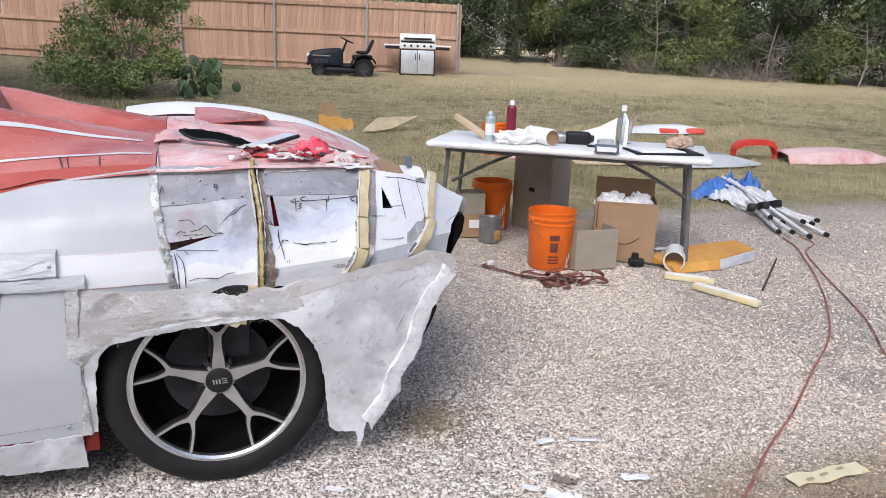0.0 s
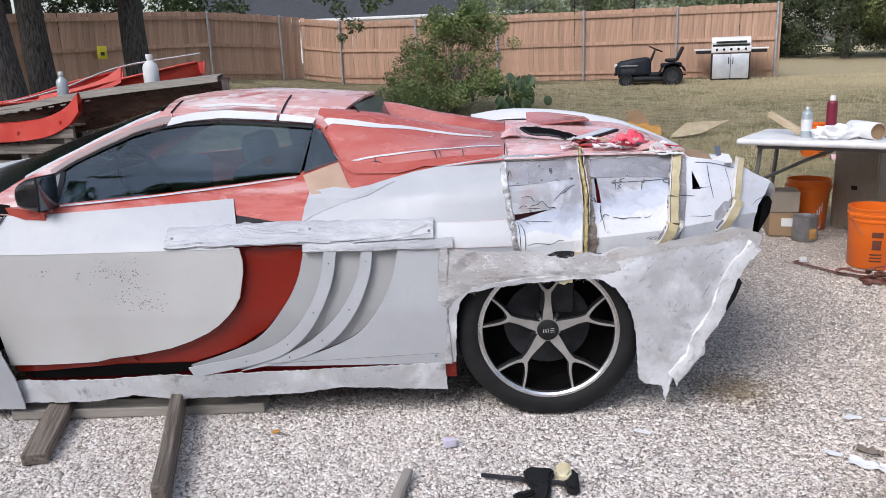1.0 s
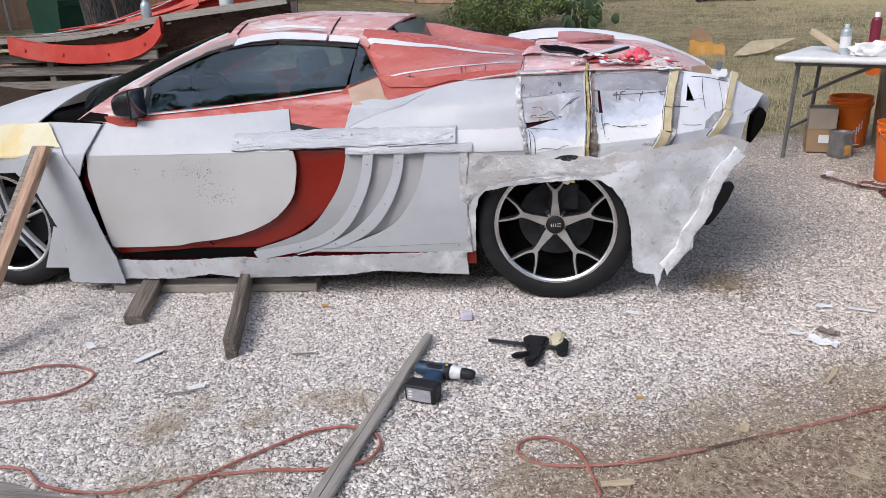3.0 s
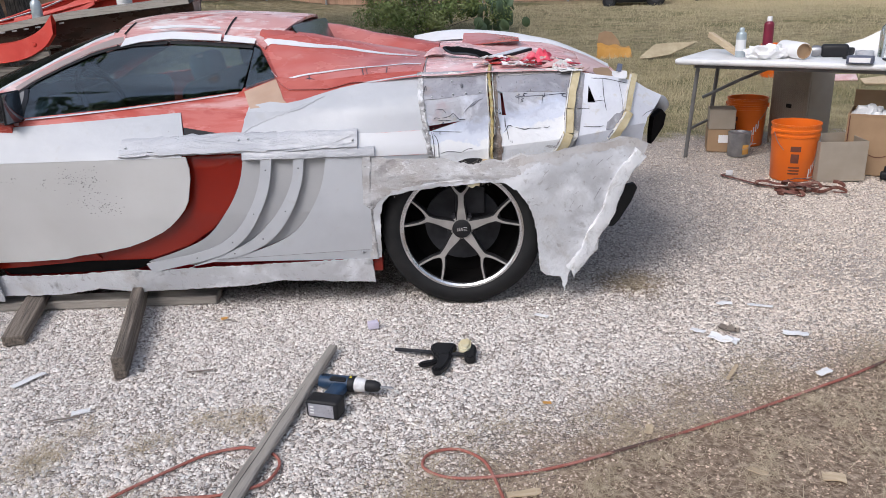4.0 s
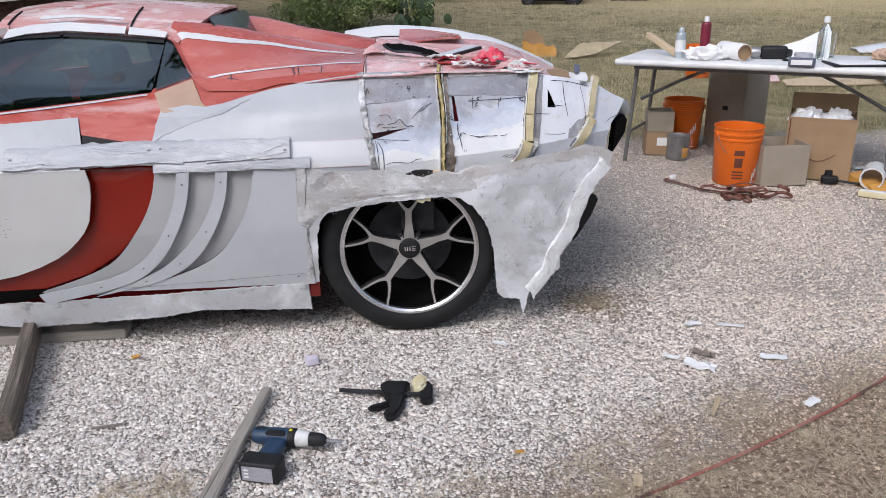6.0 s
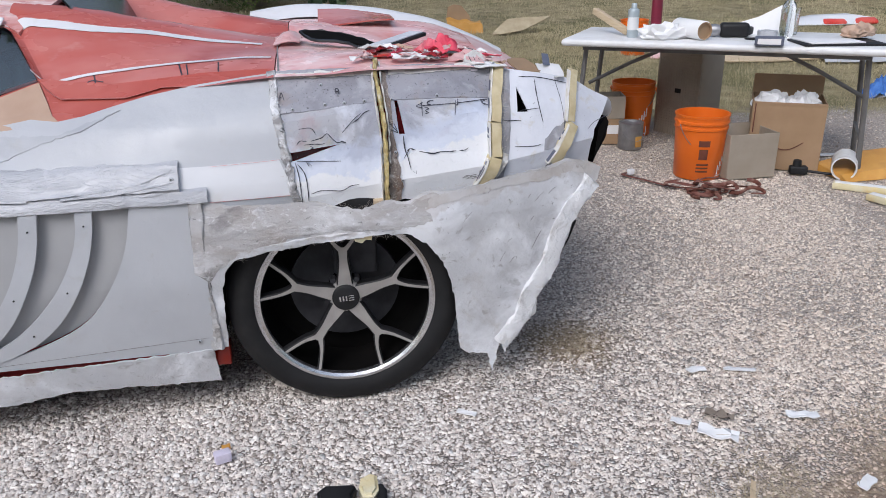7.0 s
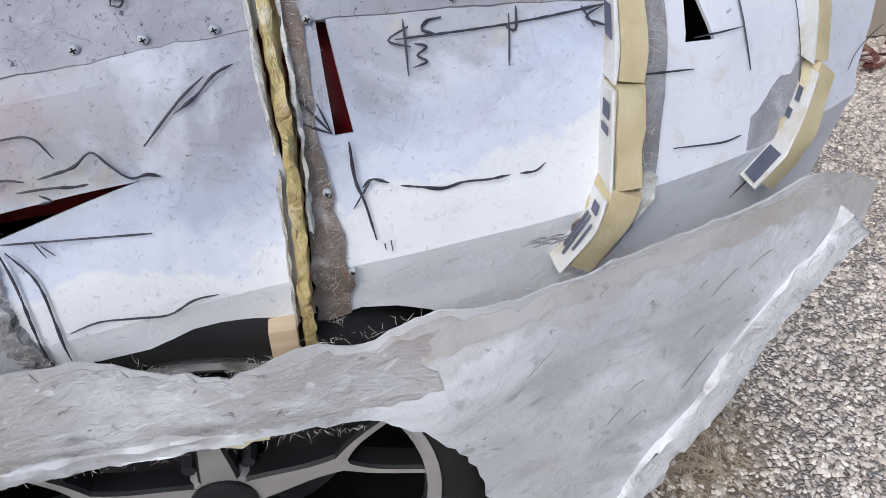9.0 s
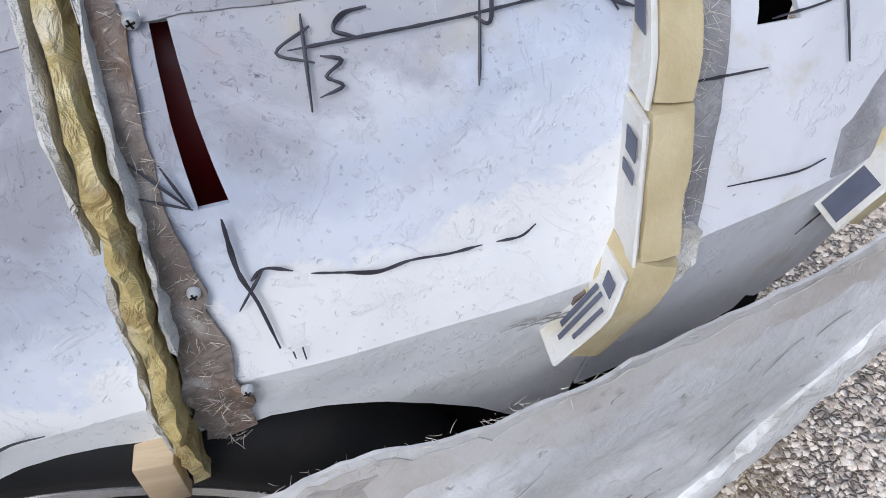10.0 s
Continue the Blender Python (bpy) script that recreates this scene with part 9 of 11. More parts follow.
ys = thing("yellow_shell", "folded yellow resin sheet with a torn tan edge on lawn", "resin sheet", at=(1.72, 8.1, ground_z(1.72, 8.1)), turn=8)
bm = bmesh.new()
loft(bm, [[(-0.24 + 0.062 * k, -0.06 + 0.02 * math.sin(k * 1.3), 0.0), (-0.22 + 0.06 * k, -0.02, 0.16 + 0.012 * math.sin(k * 2.1) - 0.005 * k), (-0.20 + 0.058 * k, 0.10, 0.20 + 0.015 * math.sin(k * 1.7) - 0.008 * k)] for k in range(9)])
thicken(bm, 0.008)
part("sheet", bm, M["ochre_board"], ys)
bm = bmesh.new()
loft(bm, [[(-0.20, 0.10, 0.15), (-0.17, 0.13, 0.33)], [(-0.10, 0.11, 0.16), (-0.08, 0.15, 0.36)], [(0.02, 0.11, 0.15), (0.02, 0.15, 0.34)], [(0.14, 0.10, 0.14), (0.12, 0.12, 0.22)]])
thicken(bm, 0.008)
part("torn_edge", bm, M["cardboard"], ys, "tan torn edge")
cs_ = thing("cardboard_template", "long pointed tan cardboard template lying on the lawn", "template", at=(2.42, 7.9, ground_z(2.4, 7.9)), turn=6)
bm = bmesh.new()
loft(bm, [[(-0.40, -0.10, 0.02), (-0.36, -0.05, 0.05), (-0.30, 0.0, 0.08)], [(-0.24, -0.12, 0.03), (-0.20, -0.02, 0.10), (-0.14, 0.06, 0.19)], [(0.02, -0.10, 0.06), (0.04, 0.0, 0.13), (0.06, 0.08, 0.20)], [(0.22, -0.05, 0.13), (0.23, 0.02, 0.17), (0.24, 0.06, 0.20)], [(0.42, 0.02, 0.20), (0.43, 0.03, 0.205), (0.44, 0.04, 0.21)]])
thicken(bm, 0.010)
part("sheet", bm, M["straw_card"], cs_)


# ---- work table ----
TX, TY, TA = 1.406, 2.634, -32.1
table = thing("folding_table", "scuffed white plastic folding table with grey steel legs", "table", at=(TX, TY, 0), turn=TA)
bm = bmesh.new()
box(bm, 0, 1.83, 0, 0.76, 0.700, 0.742, bevel=0.018, seg=3)
part("tabletop", bm, M["table_white"], table)
for x, kx in ((0.10, 1), (1.73, -1)):
    for y in (0.14, 0.62):
        part("leg", tubed([(x + kx * 0.03, y, 0.70), (x + kx * 0.01, y, 0.45), (x - kx * 0.02, y, 0.0)], 0.015, 8), M["table_leg"], table)
    part("foot_bar", tubed([(x - kx * 0.0, 0.14, 0.22), (x, 0.62, 0.22)], 0.011, 8), M["table_leg"], table)
    part("brace", tubed([(x, 0.38, 0.42), (x + kx * 0.26, 0.38, 0.56), (x + kx * 0.55, 0.38, 0.695)], 0.012, 8), M["table_leg"], table)
part("apron_rail", boxed(0.12, 1.71, 0.08, 0.10, 0.672, 0.70), M["table_leg"], table)
part("apron_rail", boxed(0.12, 1.71, 0.66, 0.68, 0.672, 0.70), M["table_leg"], table)
Z = 0.7425


def can(name, label, x, y, z, r, h, body, top, cat="spray can"):
    t = thing(name, label, cat, at=(x, y, z))
    part("body", lathed([(0, 0), (r * 0.96, 0), (r, 0.006), (r, h * 0.78), (r * 0.93, h * 0.82), (r * 0.6, h * 0.86), (0, h * 0.86)], 22), body, t)
    part("cap", lathed([(0, h), (r * 0.42, h), (r * 0.5, h * 0.98), (r * 0.5, h * 0.86), (0, h * 0.86)], 16), top, t)
    part("label", lathed([(r * 1.012, h * 0.22), (r * 1.012, h * 0.6)], 22), M["white_paint"] if top != M["white_paint"] else body, t)
    return t


can("spray_can", "pale silver spray can standing on the table", 1.85, 2.60, Z, 0.034, 0.20, M["silver_can"], M["silver_can"])
can("spray_can", "maroon spray can with a white cap on the table", 2.14, 2.93, Z, 0.035, 0.25, M["maroon_can"], M["white_paint"])
wb = thing("wood_offcut", "short pale wooden offcut lying on the table", "offcut", at=(1.79, 2.83, Z), turn=-68)
part("block", boxed(-0.17, 0.17, -0.02, 0.02, 0, 0.038, pose(0, 0, 0.058, 0, 19, 0), 0.003), M["pale_wood"], wb)
tb = thing("cardboard_tube", "white-wrapped cardboard tube lying on the table, brown end showing", "tube", at=(2.16, 2.42, Z + 0.055), turn=-80)
part("wrap", lathed([(0.052, -0.16), (0.056, -0.15), (0.056, 0.10), (0.05, 0.11)], 24, pose(0, 0, 0, 0, 90, 0)), M["paper"], tb)
part("core", lathed([(0.0, 0.09), (0.047, 0.095), (0.050, 0.112), (0.044, 0.112), (0.044, 0.10)], 24, pose(0, 0, 0, 0, 90, 0)), M["cardboard"], tb)
pp = thing("paper_wad", "crumpled white paper lying on the table", "paper", at=(1.99, 2.46, Z))
bm = bmesh.new()
bmesh.ops.create_icosphere(bm, subdivisions=3, radius=1)
for v in bm.verts:
    v.co = Vector((v.co.x * 0.13, v.co.y * 0.09, max(0.0, v.co.z * 0.055 + 0.03))) * (1 + wob(v.co.x, v.co.y, v.co.z, 3, 0.5))
part("sheet", bm, M["paper"], pp, sharp=15)
dr = thing("black_power_tool", "black corded power tool lying on the table", "power tool", at=(2.42, 2.42, Z), turn=-20)
part("housing", boxed(-0.085, 0.085, -0.04, 0.04, 0, 0.085, bevel=0.022, seg=3), M["black"], dr)
part("grip", boxed(-0.02, 0.08, -0.025, 0.025, -0.025, 0.025, pose(0.07, 0.04, 0.030, 0, 0, 60), 0.014, 3), M["black"], dr)
part("collar", lathed([(0, -0.03), (0.034, -0.03), (0.038, 0.0), (0.03, 0.03), (0, 0.03)], 16, pose(-0.11, 0, 0.04, 0, 90, 0)), M["steel"], dr)
part("lead", tubed(smooth_path([(0.16, 0.08, 0.02), (0.22, 0.02, 0.008), (0.16, -0.08, 0.006), (0.05, -0.12, 0.006), (0.12, -0.18, 0.006)], 5), 0.005, 6), M["black"], dr)
st = thing("white_template", "stiff white plastic template leaning on the clutter", "template", at=(2.64, 2.52, Z), turn=-25)
bm = bmesh.new()
loft(bm, [[(-0.14, 0, 0.0), (-0.13, 0.05, 0.06)], [(0.0, -0.01, 0.0), (0.0, 0.07, 0.10)], [(0.12, 0.0, 0.005), (0.13, 0.09, 0.17)], [(0.17, 0.02, 0.01), (0.17, 0.09, 0.10)]])
thicken(bm, 0.004)
part("sheet", bm, M["paper"], st)
rl = thing("tape_roll", "white tape roll lying on the table", "tape", at=(2.55, 2.27, Z + 0.025))
part("roll", lathed([(0.035, -0.025), (0.056, -0.025), (0.056, 0.025), (0.035, 0.025), (0.035, -0.025)], 26, pose(0, 0, 0, 0, 0, 0)), M["tape"], rl)
bx = thing("small_box", "small dark and white carton on the table", "carton", at=(2.42, 2.02, Z), turn=-30)
part("carton", boxed(-0.075, 0.075, -0.04, 0.04, 0, 0.045, bevel=0.003), M["print_blue"], bx)
part("panel", boxed(-0.06, 0.06, -0.0425, -0.0405, 0.008, 0.038), M["paper"], bx, "white printed panel")
sp = bottle("spray_bottle", "clear plastic bottle with a white cap on the table", 2.71, 2.34, Z, 0.042, 0.27, M["glass_clear"], M["white_paint"], 0.36)
gl = thing("clear_cup", "clear plastic beaker standing on the table", "beaker", at=(2.80, 2.44, Z))
part("cup", lathed([(0, 0.004), (0.035, 0.004), (0.042, 0.16), (0.044, 0.16), (0.037, 0), (0, 0)], 20), M["glass_clear"], gl)
cb = thing("clipboard", "dark board with papers lying on the table", "clipboard", at=(2.83, 2.0, Z), turn=-12)
part("board", boxed(-0.24, 0.20, -0.15, 0.13, 0, 0.012, bevel=0.004), M["black"], cb)
part("paper", boxed(-0.22, 0.08, -0.13, 0.11, 0.0125, 0.020, pose(0, 0, 0, 0, 0, 6), 0.002), M["paper"], cb)
for k, (x, y) in enumerate(((0.06, 0.0), (0.15, 0.05))):
    tn = thing("tan_rag", "tan crumpled rag lying on the board", "rag", "tan rags", at=(2.90 + x, 2.06 + y, Z + 0.02))
    bm = bmesh.new()
    bmesh.ops.create_icosphere(bm, subdivisions=3, radius=1)
    for v in bm.verts:
        v.co = Vector((v.co.x * 0.07, v.co.y * 0.045, max(0, v.co.z * 0.04 + 0.02))) * (1 + wob(v.co.x + k, v.co.y, v.co.z, 2.5, 0.5))
    part("cloth", bm, M["tan_primer"], tn, sharp=20)
rg = thing("knife_and_bits", "thin dark cutters lying on the table", "cutter", at=(2.50, 2.20, Z), turn=15)
part("blade", boxed(-0.07, 0.07, -0.008, 0.008, 0, 0.012, bevel=0.003), M["steel"], rg)


# ---- under and round the table ----
def bucket(x, y, z, turn, label, tilt=0):
    """A ribbed five-gallon bucket with a wire bail and plain printed shapes."""
    b = thing("bucket", label, "bucket", "orange buckets", at=(x, y, z), turn=turn)
    prof = [(0.0, 0.006), (0.128, 0.0), (0.132, 0.004), (0.145, 0.285), (0.150, 0.288), (0.150, 0.300), (0.146, 0.303), (0.147, 0.318), (0.153, 0.321), (0.153, 0.334), (0.148, 0.337), (0.149, 0.358), (0.154, 0.360), (0.154, 0.370), (0.146, 0.370), (0.141, 0.30), (0.126, 0.012), (0.0, 0.012)]
    part("shell", lathed(prof, 40), M["orange"], b, sharp=50)
    for s in (-1, 1):
        part("ear", lathed([(0, 0.012), (0.016, 0.010), (0.018, 0)], 12, pose(s * 0.151, 0, 0.318, 0, s * 90, 0)), M["orange"], b)
    part("bail", tubed([(0.158 * math.cos(a), -0.158 * math.sin(a) * 0.55 - 0.02, 0.318 - 0.16 * math.sin(a)) for a in np.linspace(0, math.pi, 19)], 0.0022, 6), M["steel"], b, "wire handle hanging down")

    def on_wall(a0, a1, z0, z1, off=0.0012):
        bm = bmesh.new()
        rows = []
        for a in np.linspace(radians(a0), radians(a1), 7):
            rows.append([((0.132 + 0.013 * (zz - 0.004) / 0.281 + off) * math.cos(a), (0.132 + 0.013 * (zz - 0.004) / 0.281 + off) * math.sin(a), zz) for zz in np.linspace(z0, z1, 5)])
        loft(bm, rows)
        return bm
    part("printed_block", on_wall(-128, -103, 0.20, 0.235), M["label_dark"], b, "dark printed block")
    part("printed_block", on_wall(-126, -106, 0.125, 0.185), M["label_dark"], b, "dark printed block")
    for k in range(3):
        part("printed_bar", on_wall(-130, -102, 0.05 + 0.02 * k, 0.060 + 0.02 * k), M["label_dark"], b)
    for k in range(6):
        part("printed_mark", on_wall(-74 + 7 * k, -70 + 7 * k, 0.03 + 0.022 * k, 0.085 + 0.024 * k), M["paper"], b, "white printed stroke")
    part("printed_mark", on_wall(-78, -34, 0.020, 0.026), M["paper"], b, "white printed stroke")
    return b


bucket(2.09, 2.05, 0.006, 10, "orange plastic bucket with dark print beside the cartons")
bucket(2.10, 3.13, 0.006, -30, "orange plastic bucket under the table by the vented box")
bucket(3.30, 6.20, ground_z(3.3, 6.2), 40, "orange plastic bucket standing on the lawn behind the table")


def open_carton(name, label, x, y, turn, w, d, h, material, flaps=True):
    t = thing(name, label, "carton", "cartons under the table", at=(x, y, 0.008), turn=turn)
    th = 0.006
    part("front_wall", boxed(0, w, 0, th, 0, h, bevel=0.002, seg=1), material, t)
    part("back_wall", boxed(0, w, d - th, d, 0, h, bevel=0.002, seg=1), material, t)
    part("side_wall", boxed(0, th, th, d - th, 0, h, bevel=0.002, seg=1), material, t)
    part("side_wall", boxed(w - th, w, th, d - th, 0, h, bevel=0.002, seg=1), material, t)
    part("base", boxed(th, w - th, th, d - th, 0.004, 0.012), material, t)
    return t


open_carton("grey_carton", "empty greyed open cardboard carton on the gravel", 2.20, 1.90, 2, 0.30, 0.30, 0.26, M["cardboard_grey"])
c2 = open_carton("brown_carton", "open brown cardboard carton filled with white stuffing", 2.44, 2.13, -28, 0.40, 0.34, 0.40, M["cardboard"])
part("flap", boxed(0, 0.40, -0.006, 0, 0, 0.20, pose(0, -0.004, 0.40, -170, 0, 0), 0.002, 1), M["cardboard"], c2, "front flap folded down")
part("flap", boxed(0, 0.40, -0.006, 0, 0, 0.11, pose(0, 0.34, 0.40, -12, 0, 0), 0.002, 1), M["cardboard"], c2)
part("printed_arc", tubed([(0.10 + 0.20 * u, -0.001, 0.172 - 0.05 * math.sin(math.pi * u)) for u in np.linspace(0, 1, 13)], 0.0045, 6, flat=0.5), M["label_dark"], c2, "dark curved printed line")
part("flap_notch", boxed(0.012, 0.018, -0.012, -0.0105, 0.22, 0.39), M["label_dark"], c2, "dark flap edge")
for k, (x, y) in enumerate(((0.11, 0.15), (0.28, 0.17))):
    sf = thing("stuffing", "ball of white fibre stuffing in the carton", "stuffing", "stuffing in the carton")
    bm = bmesh.new()
    bmesh.ops.create_icosphere(bm, subdivisions=4, radius=1)
    for v in bm.verts:
        v.co = Vector((v.co.x * 0.105, v.co.y * 0.12, v.co.z * 0.10)) * (1 + wob(v.co.x + k * 5, v.co.y, v.co.z, 3, 0.35) + wob(v.co.x, v.co.y + k, v.co.z, 11, 0.12))
    bmesh.ops.transform(bm, matrix=pose(2.44, 2.13, 0.008, 0, 0, -28) @ pose(x, y, 0.335), verts=bm.verts[:])
    part("fibre", bm, M["cotton"], sf)
    tagged(sf, kind="")
    bm = boxed(-0.10, 0.10, -0.10, 0.10, -0.33, -0.05, pose(2.44, 2.13, 0.008, 0, 0, -28) @ pose(x, y, 0.35), 0.02)
    part("fibre_fill", bm, M["cotton"], sf)
sb = open_carton("small_carton", "small brown carton with a white label under the table", 1.74, 2.86, -10, 0.19, 0.20, 0.17, M["cardboard"])
part("label", boxed(0.08, 0.17, -0.0025, -0.0005, 0.07, 0.13), M["paper"], sb, "white printed label")
s2 = open_carton("grey_small_carton", "small grey carton stacked on the brown one", 1.745, 2.865, -10, 0.19, 0.19, 0.15, M["cardboard_grey"])
s2.location.z = 0.180
cn = thing("paint_can", "metal paint can with a yellow drip on the gravel", "paint can", at=(1.94, 2.73, 0.006))
part("can_body", lathed([(0, 0.002), (0.078, 0.0), (0.080, 0.004), (0.080, 0.165), (0.083, 0.168), (0.083, 0.175), (0.072, 0.175), (0.070, 0.165), (0, 0.160)], 30), M["steel"], cn)
part("drip", boxed(-0.025, 0.025, -0.0835, -0.078, 0.02, 0.09, pose(0, 0, 0, 0, 0, 20), 0.002), M["ochre_board"], cn, "yellow paint drip")
part("bail", tubed([(0.084 * math.cos(a), -0.05 * math.sin(a) - 0.04, 0.15 - 0.09 * math.sin(a)) for a in np.linspace(0, math.pi, 15)], 0.002, 6), M["steel"], cn)
vb = thing("vented_box", "beige metal box with a slotted vent face under the table", "vent box", at=(2.29, 3.16, 0.006), turn=-64)
part("body", boxed(0, 0.36, 0.012, 0.24, 0, 0.62, bevel=0.006), M["beige_panel"], vb)
part("vent_frame", boxed(0.0, 0.36, 0.004, 0.0115, 0.0, 0.035), M["beige_panel"], vb)
part("vent_frame", boxed(0.0, 0.36, 0.004, 0.0115, 0.585, 0.62), M["beige_panel"], vb)
part("vent_shadow", boxed(0.02, 0.34, 0.0085, 0.0115, 0.036, 0.584), M["vent_dark"], vb, "dark space behind the slots")
for k in range(30):
    part("slat", boxed(0.0, 0.36, -0.002, 0.008, 0.038 + 0.0182 * k, 0.0515 + 0.0182 * k, bevel=0.002, seg=1), M["beige_panel"], vb)
for x in [0.0225 * k for k in range(16)] + [0.345]:
    part("mullion", boxed(x, x + 0.0125, -0.003, 0.009, 0.0, 0.62), M["beige_panel"], vb)
part("badge", boxed(0.16, 0.21, -0.006, -0.0032, 0.30, 0.33), M["black"], vb)
pp_ = thing("plastic_pipe", "short white plastic pipe lying on the gravel", "pipe", at=(2.90, 1.86, 0.072), turn=54)
part("pipe", lathed([(0.060, -0.10), (0.068, -0.10), (0.070, 0.10), (0.062, 0.10), (0.060, -0.10)], 28, pose(0, 0, 0, 0, 90, 0)), M["white_tube"], pp_)
kt = thing("black_valve", "small black plastic fitting lying by the cartons", "fitting", at=(2.66, 1.93, 0.01), turn=-20)
part("body", boxed(-0.05, 0.05, -0.025, 0.025, 0, 0.05, bevel=0.012, seg=3), M["black"], kt)
part("knob", lathed([(0, 0.04), (0.022, 0.035), (0.026, 0)], 12, pose(-0.01, 0, 0.048)), M["black"], kt)
part("stem", tubed([(0.04, 0, 0.02), (0.20, -0.03, 0.012)], 0.008, 6), M["black"], kt)
ob_ = thing("ochre_board", "ochre resin-coated wedge of foam board on the gravel", "board", at=(2.84, 1.73, 0.006), turn=9)
bm = bmesh.new()
rows = [[(0.0, 0.0, 0.0), (0.0, 0.05, 0.03), (0.0, 0.26, 0.05), (0.0, 0.26, 0.0)], [(0.34, -0.03, 0.0), (0.34, -0.02, 0.07), (0.34, 0.26, 0.09), (0.34, 0.28, 0.0)], [(0.74, 0.06, 0.0), (0.74, 0.06, 0.08), (0.74, 0.24, 0.10), (0.74, 0.26, 0.0)]]
loft(bm, rows, True)
bm.faces.new(bm.verts[:4]), bm.faces.new(bm.verts[-4:])
part("slab", bm, M["ochre_board"], ob_, sharp=20)
bm = bmesh.new()
loft(bm, [[(0.34, -0.034, 0.002), (0.34, -0.024, 0.066)], [(0.745, 0.056, 0.002), (0.745, 0.054, 0.078)]])
thicken(bm, 0.003)
part("side_skin", bm, M["cloth_grey"], ob_, "pale grey side skin")
for a, b, w in (((2.70, 1.66), (2.93, 1.48), 0.05), ((2.76, 1.44), (2.92, 1.06), 0.055)):
    fs = thing("foam_strip", "pale yellow foam strip lying on the gravel", "foam strip", "foam strips")
    L, ang = math.dist(a, b), math.degrees(math.atan2(b[1] - a[1], b[0] - a[0]))
    part("strip", boxed(0, L, -w / 2, w / 2, 0, 0.035, pose(a[0], a[1], 0.006, 0, 0, ang), 0.006), M["resin_yellow"], fs)
    part("top_skin", boxed(0.01, L - 0.03, -w / 2.6, w / 2.6, 0.0352, 0.040, pose(a[0], a[1], 0.006, 0, 0, ang), 0.002), M["paper"], fs)
rd = thing("thin_rod", "thin dark rod lying on the gravel", "rod")
part("rod", tubed([(3.74, 1.88, 0.014), (3.14, 1.30, 0.014)], 0.006, 6), M["iron"], rd)

# folded canopy: tubes and blue cloth
cp = thing("folded_canopy", "folded canopy of white tubes with crumpled blue and grey cloth", "canopy")
rng = np.random.default_rng(31)
for k in range(9):
    a = Vector((4.78 + rng.uniform(-0.16, 0.24), 4.0 + rng.uniform(-0.1, 0.1), 0.06 + 0.045 * (k % 4)))
    b = Vector((4.30 + 0.055 * k + rng.uniform(-0.04, 0.04), 2.42 + rng.uniform(-0.10, 0.35), 0.03 + 0.03 * (k % 3)))
    part("tube", tubed([a, b], 0.016, 8), M["white_tube"], cp)
    part("end_cap", tubed([b, b + (b - a).normalized() * 0.03], 0.019, 8), M["black"], cp)
for k in range(3):
    part("joint", boxed(-0.06, 0.06, -0.03, 0.03, -0.03, 0.03, pose(4.38 + 0.16 * k, 2.95 + 0.05 * k, 0.13, 10, 20, 60 + 20 * k), 0.01), M["black"], cp)


def crumpled(name, cx, cy, w, d, h, seed, material, parent, turn=0, z0=0.0, label=""):
    bm = bmesh.new()
    n = 26
    m = pose(cx, cy, z0, 0, 0, turn)
    rows = []
    for i in range(n):
        row = []
        for j in range(n):
            u, v = i / (n - 1) * 2 - 1, j / (n - 1) * 2 - 1
            fall = max(0.0, 1 - (u * u + v * v) ** 1.2 * 0.55)
            z = h * fall * (0.45 + 0.75 * abs(noise.noise(Vector((u * 2.2 + seed, v * 2.2, seed)))) + 0.35 * abs(noise.noise(Vector((u * 5, v * 5 + seed, 1)))))
            row.append(m @ Vector((u * w * (1 + wob(u, v, seed, 1.5, 0.3)), v * d * (1 + wob(v, u, seed + 3, 1.5, 0.3)), max(0.004, z))))
        rows.append(row)
    loft(bm, rows)
    thicken(bm, 0.003)
    return part(name, bm, material, parent, label)


for x, y, w, d, h, sd, a in ((4.78, 3.98, 0.17, 0.13, 0.24, 3.1, -20), (5.02, 4.06, 0.19, 0.12, 0.22, 6.4, 30), (4.60, 3.86, 0.14, 0.14, 0.16, 11.7, 60), (5.22, 4.02, 0.12, 0.11, 0.26, 14.2, 10)):
    crumpled("cloth", x, y, w, d, h, sd, M["cloth_blue"], cp, a, 0.01, "bright blue cloth")
for x, y, w, d, h, sd, a in ((4.68, 3.62, 0.10, 0.30, 0.17, 8.2, 12), (4.86, 3.56, 0.09, 0.34, 0.20, 19.3, 4), (5.02, 3.62, 0.08, 0.26, 0.16, 23.9, -4)):
    crumpled("cloth", x, y, w, d, h, sd, M["cloth_grey"], cp, a, 0.01, "pale grey cloth")

# body parts lying on the lawn
z = ground_z(7.5, 5.4)
lp = thing("long_body_panel", "long sanded pink body panel lying on the lawn", "body panel", at=(7.55, 5.45, z), turn=-4)
bm = bmesh.new()
loft(bm, [[(x, -w, 0.01), (x, -w * 0.7, h * 0.8), (x, 0, h), (x, w * 0.8, h * 0.9), (x, w, 0.03)] for x, w, h in ((-0.68, 0.20, 0.14), (-0.3, 0.24, 0.18), (0.2, 0.24, 0.19), (0.6, 0.18, 0.15), (0.95, 0.05, 0.06))])
thicken(bm, 0.008)
part("panel", bm, M["pink_part"], lp)
hoop = thing("red_hoop", "bright red arch-shaped trim piece standing on the lawn", "trim piece", at=(6.62, 5.65, z), turn=-6)
bm = bmesh.new()
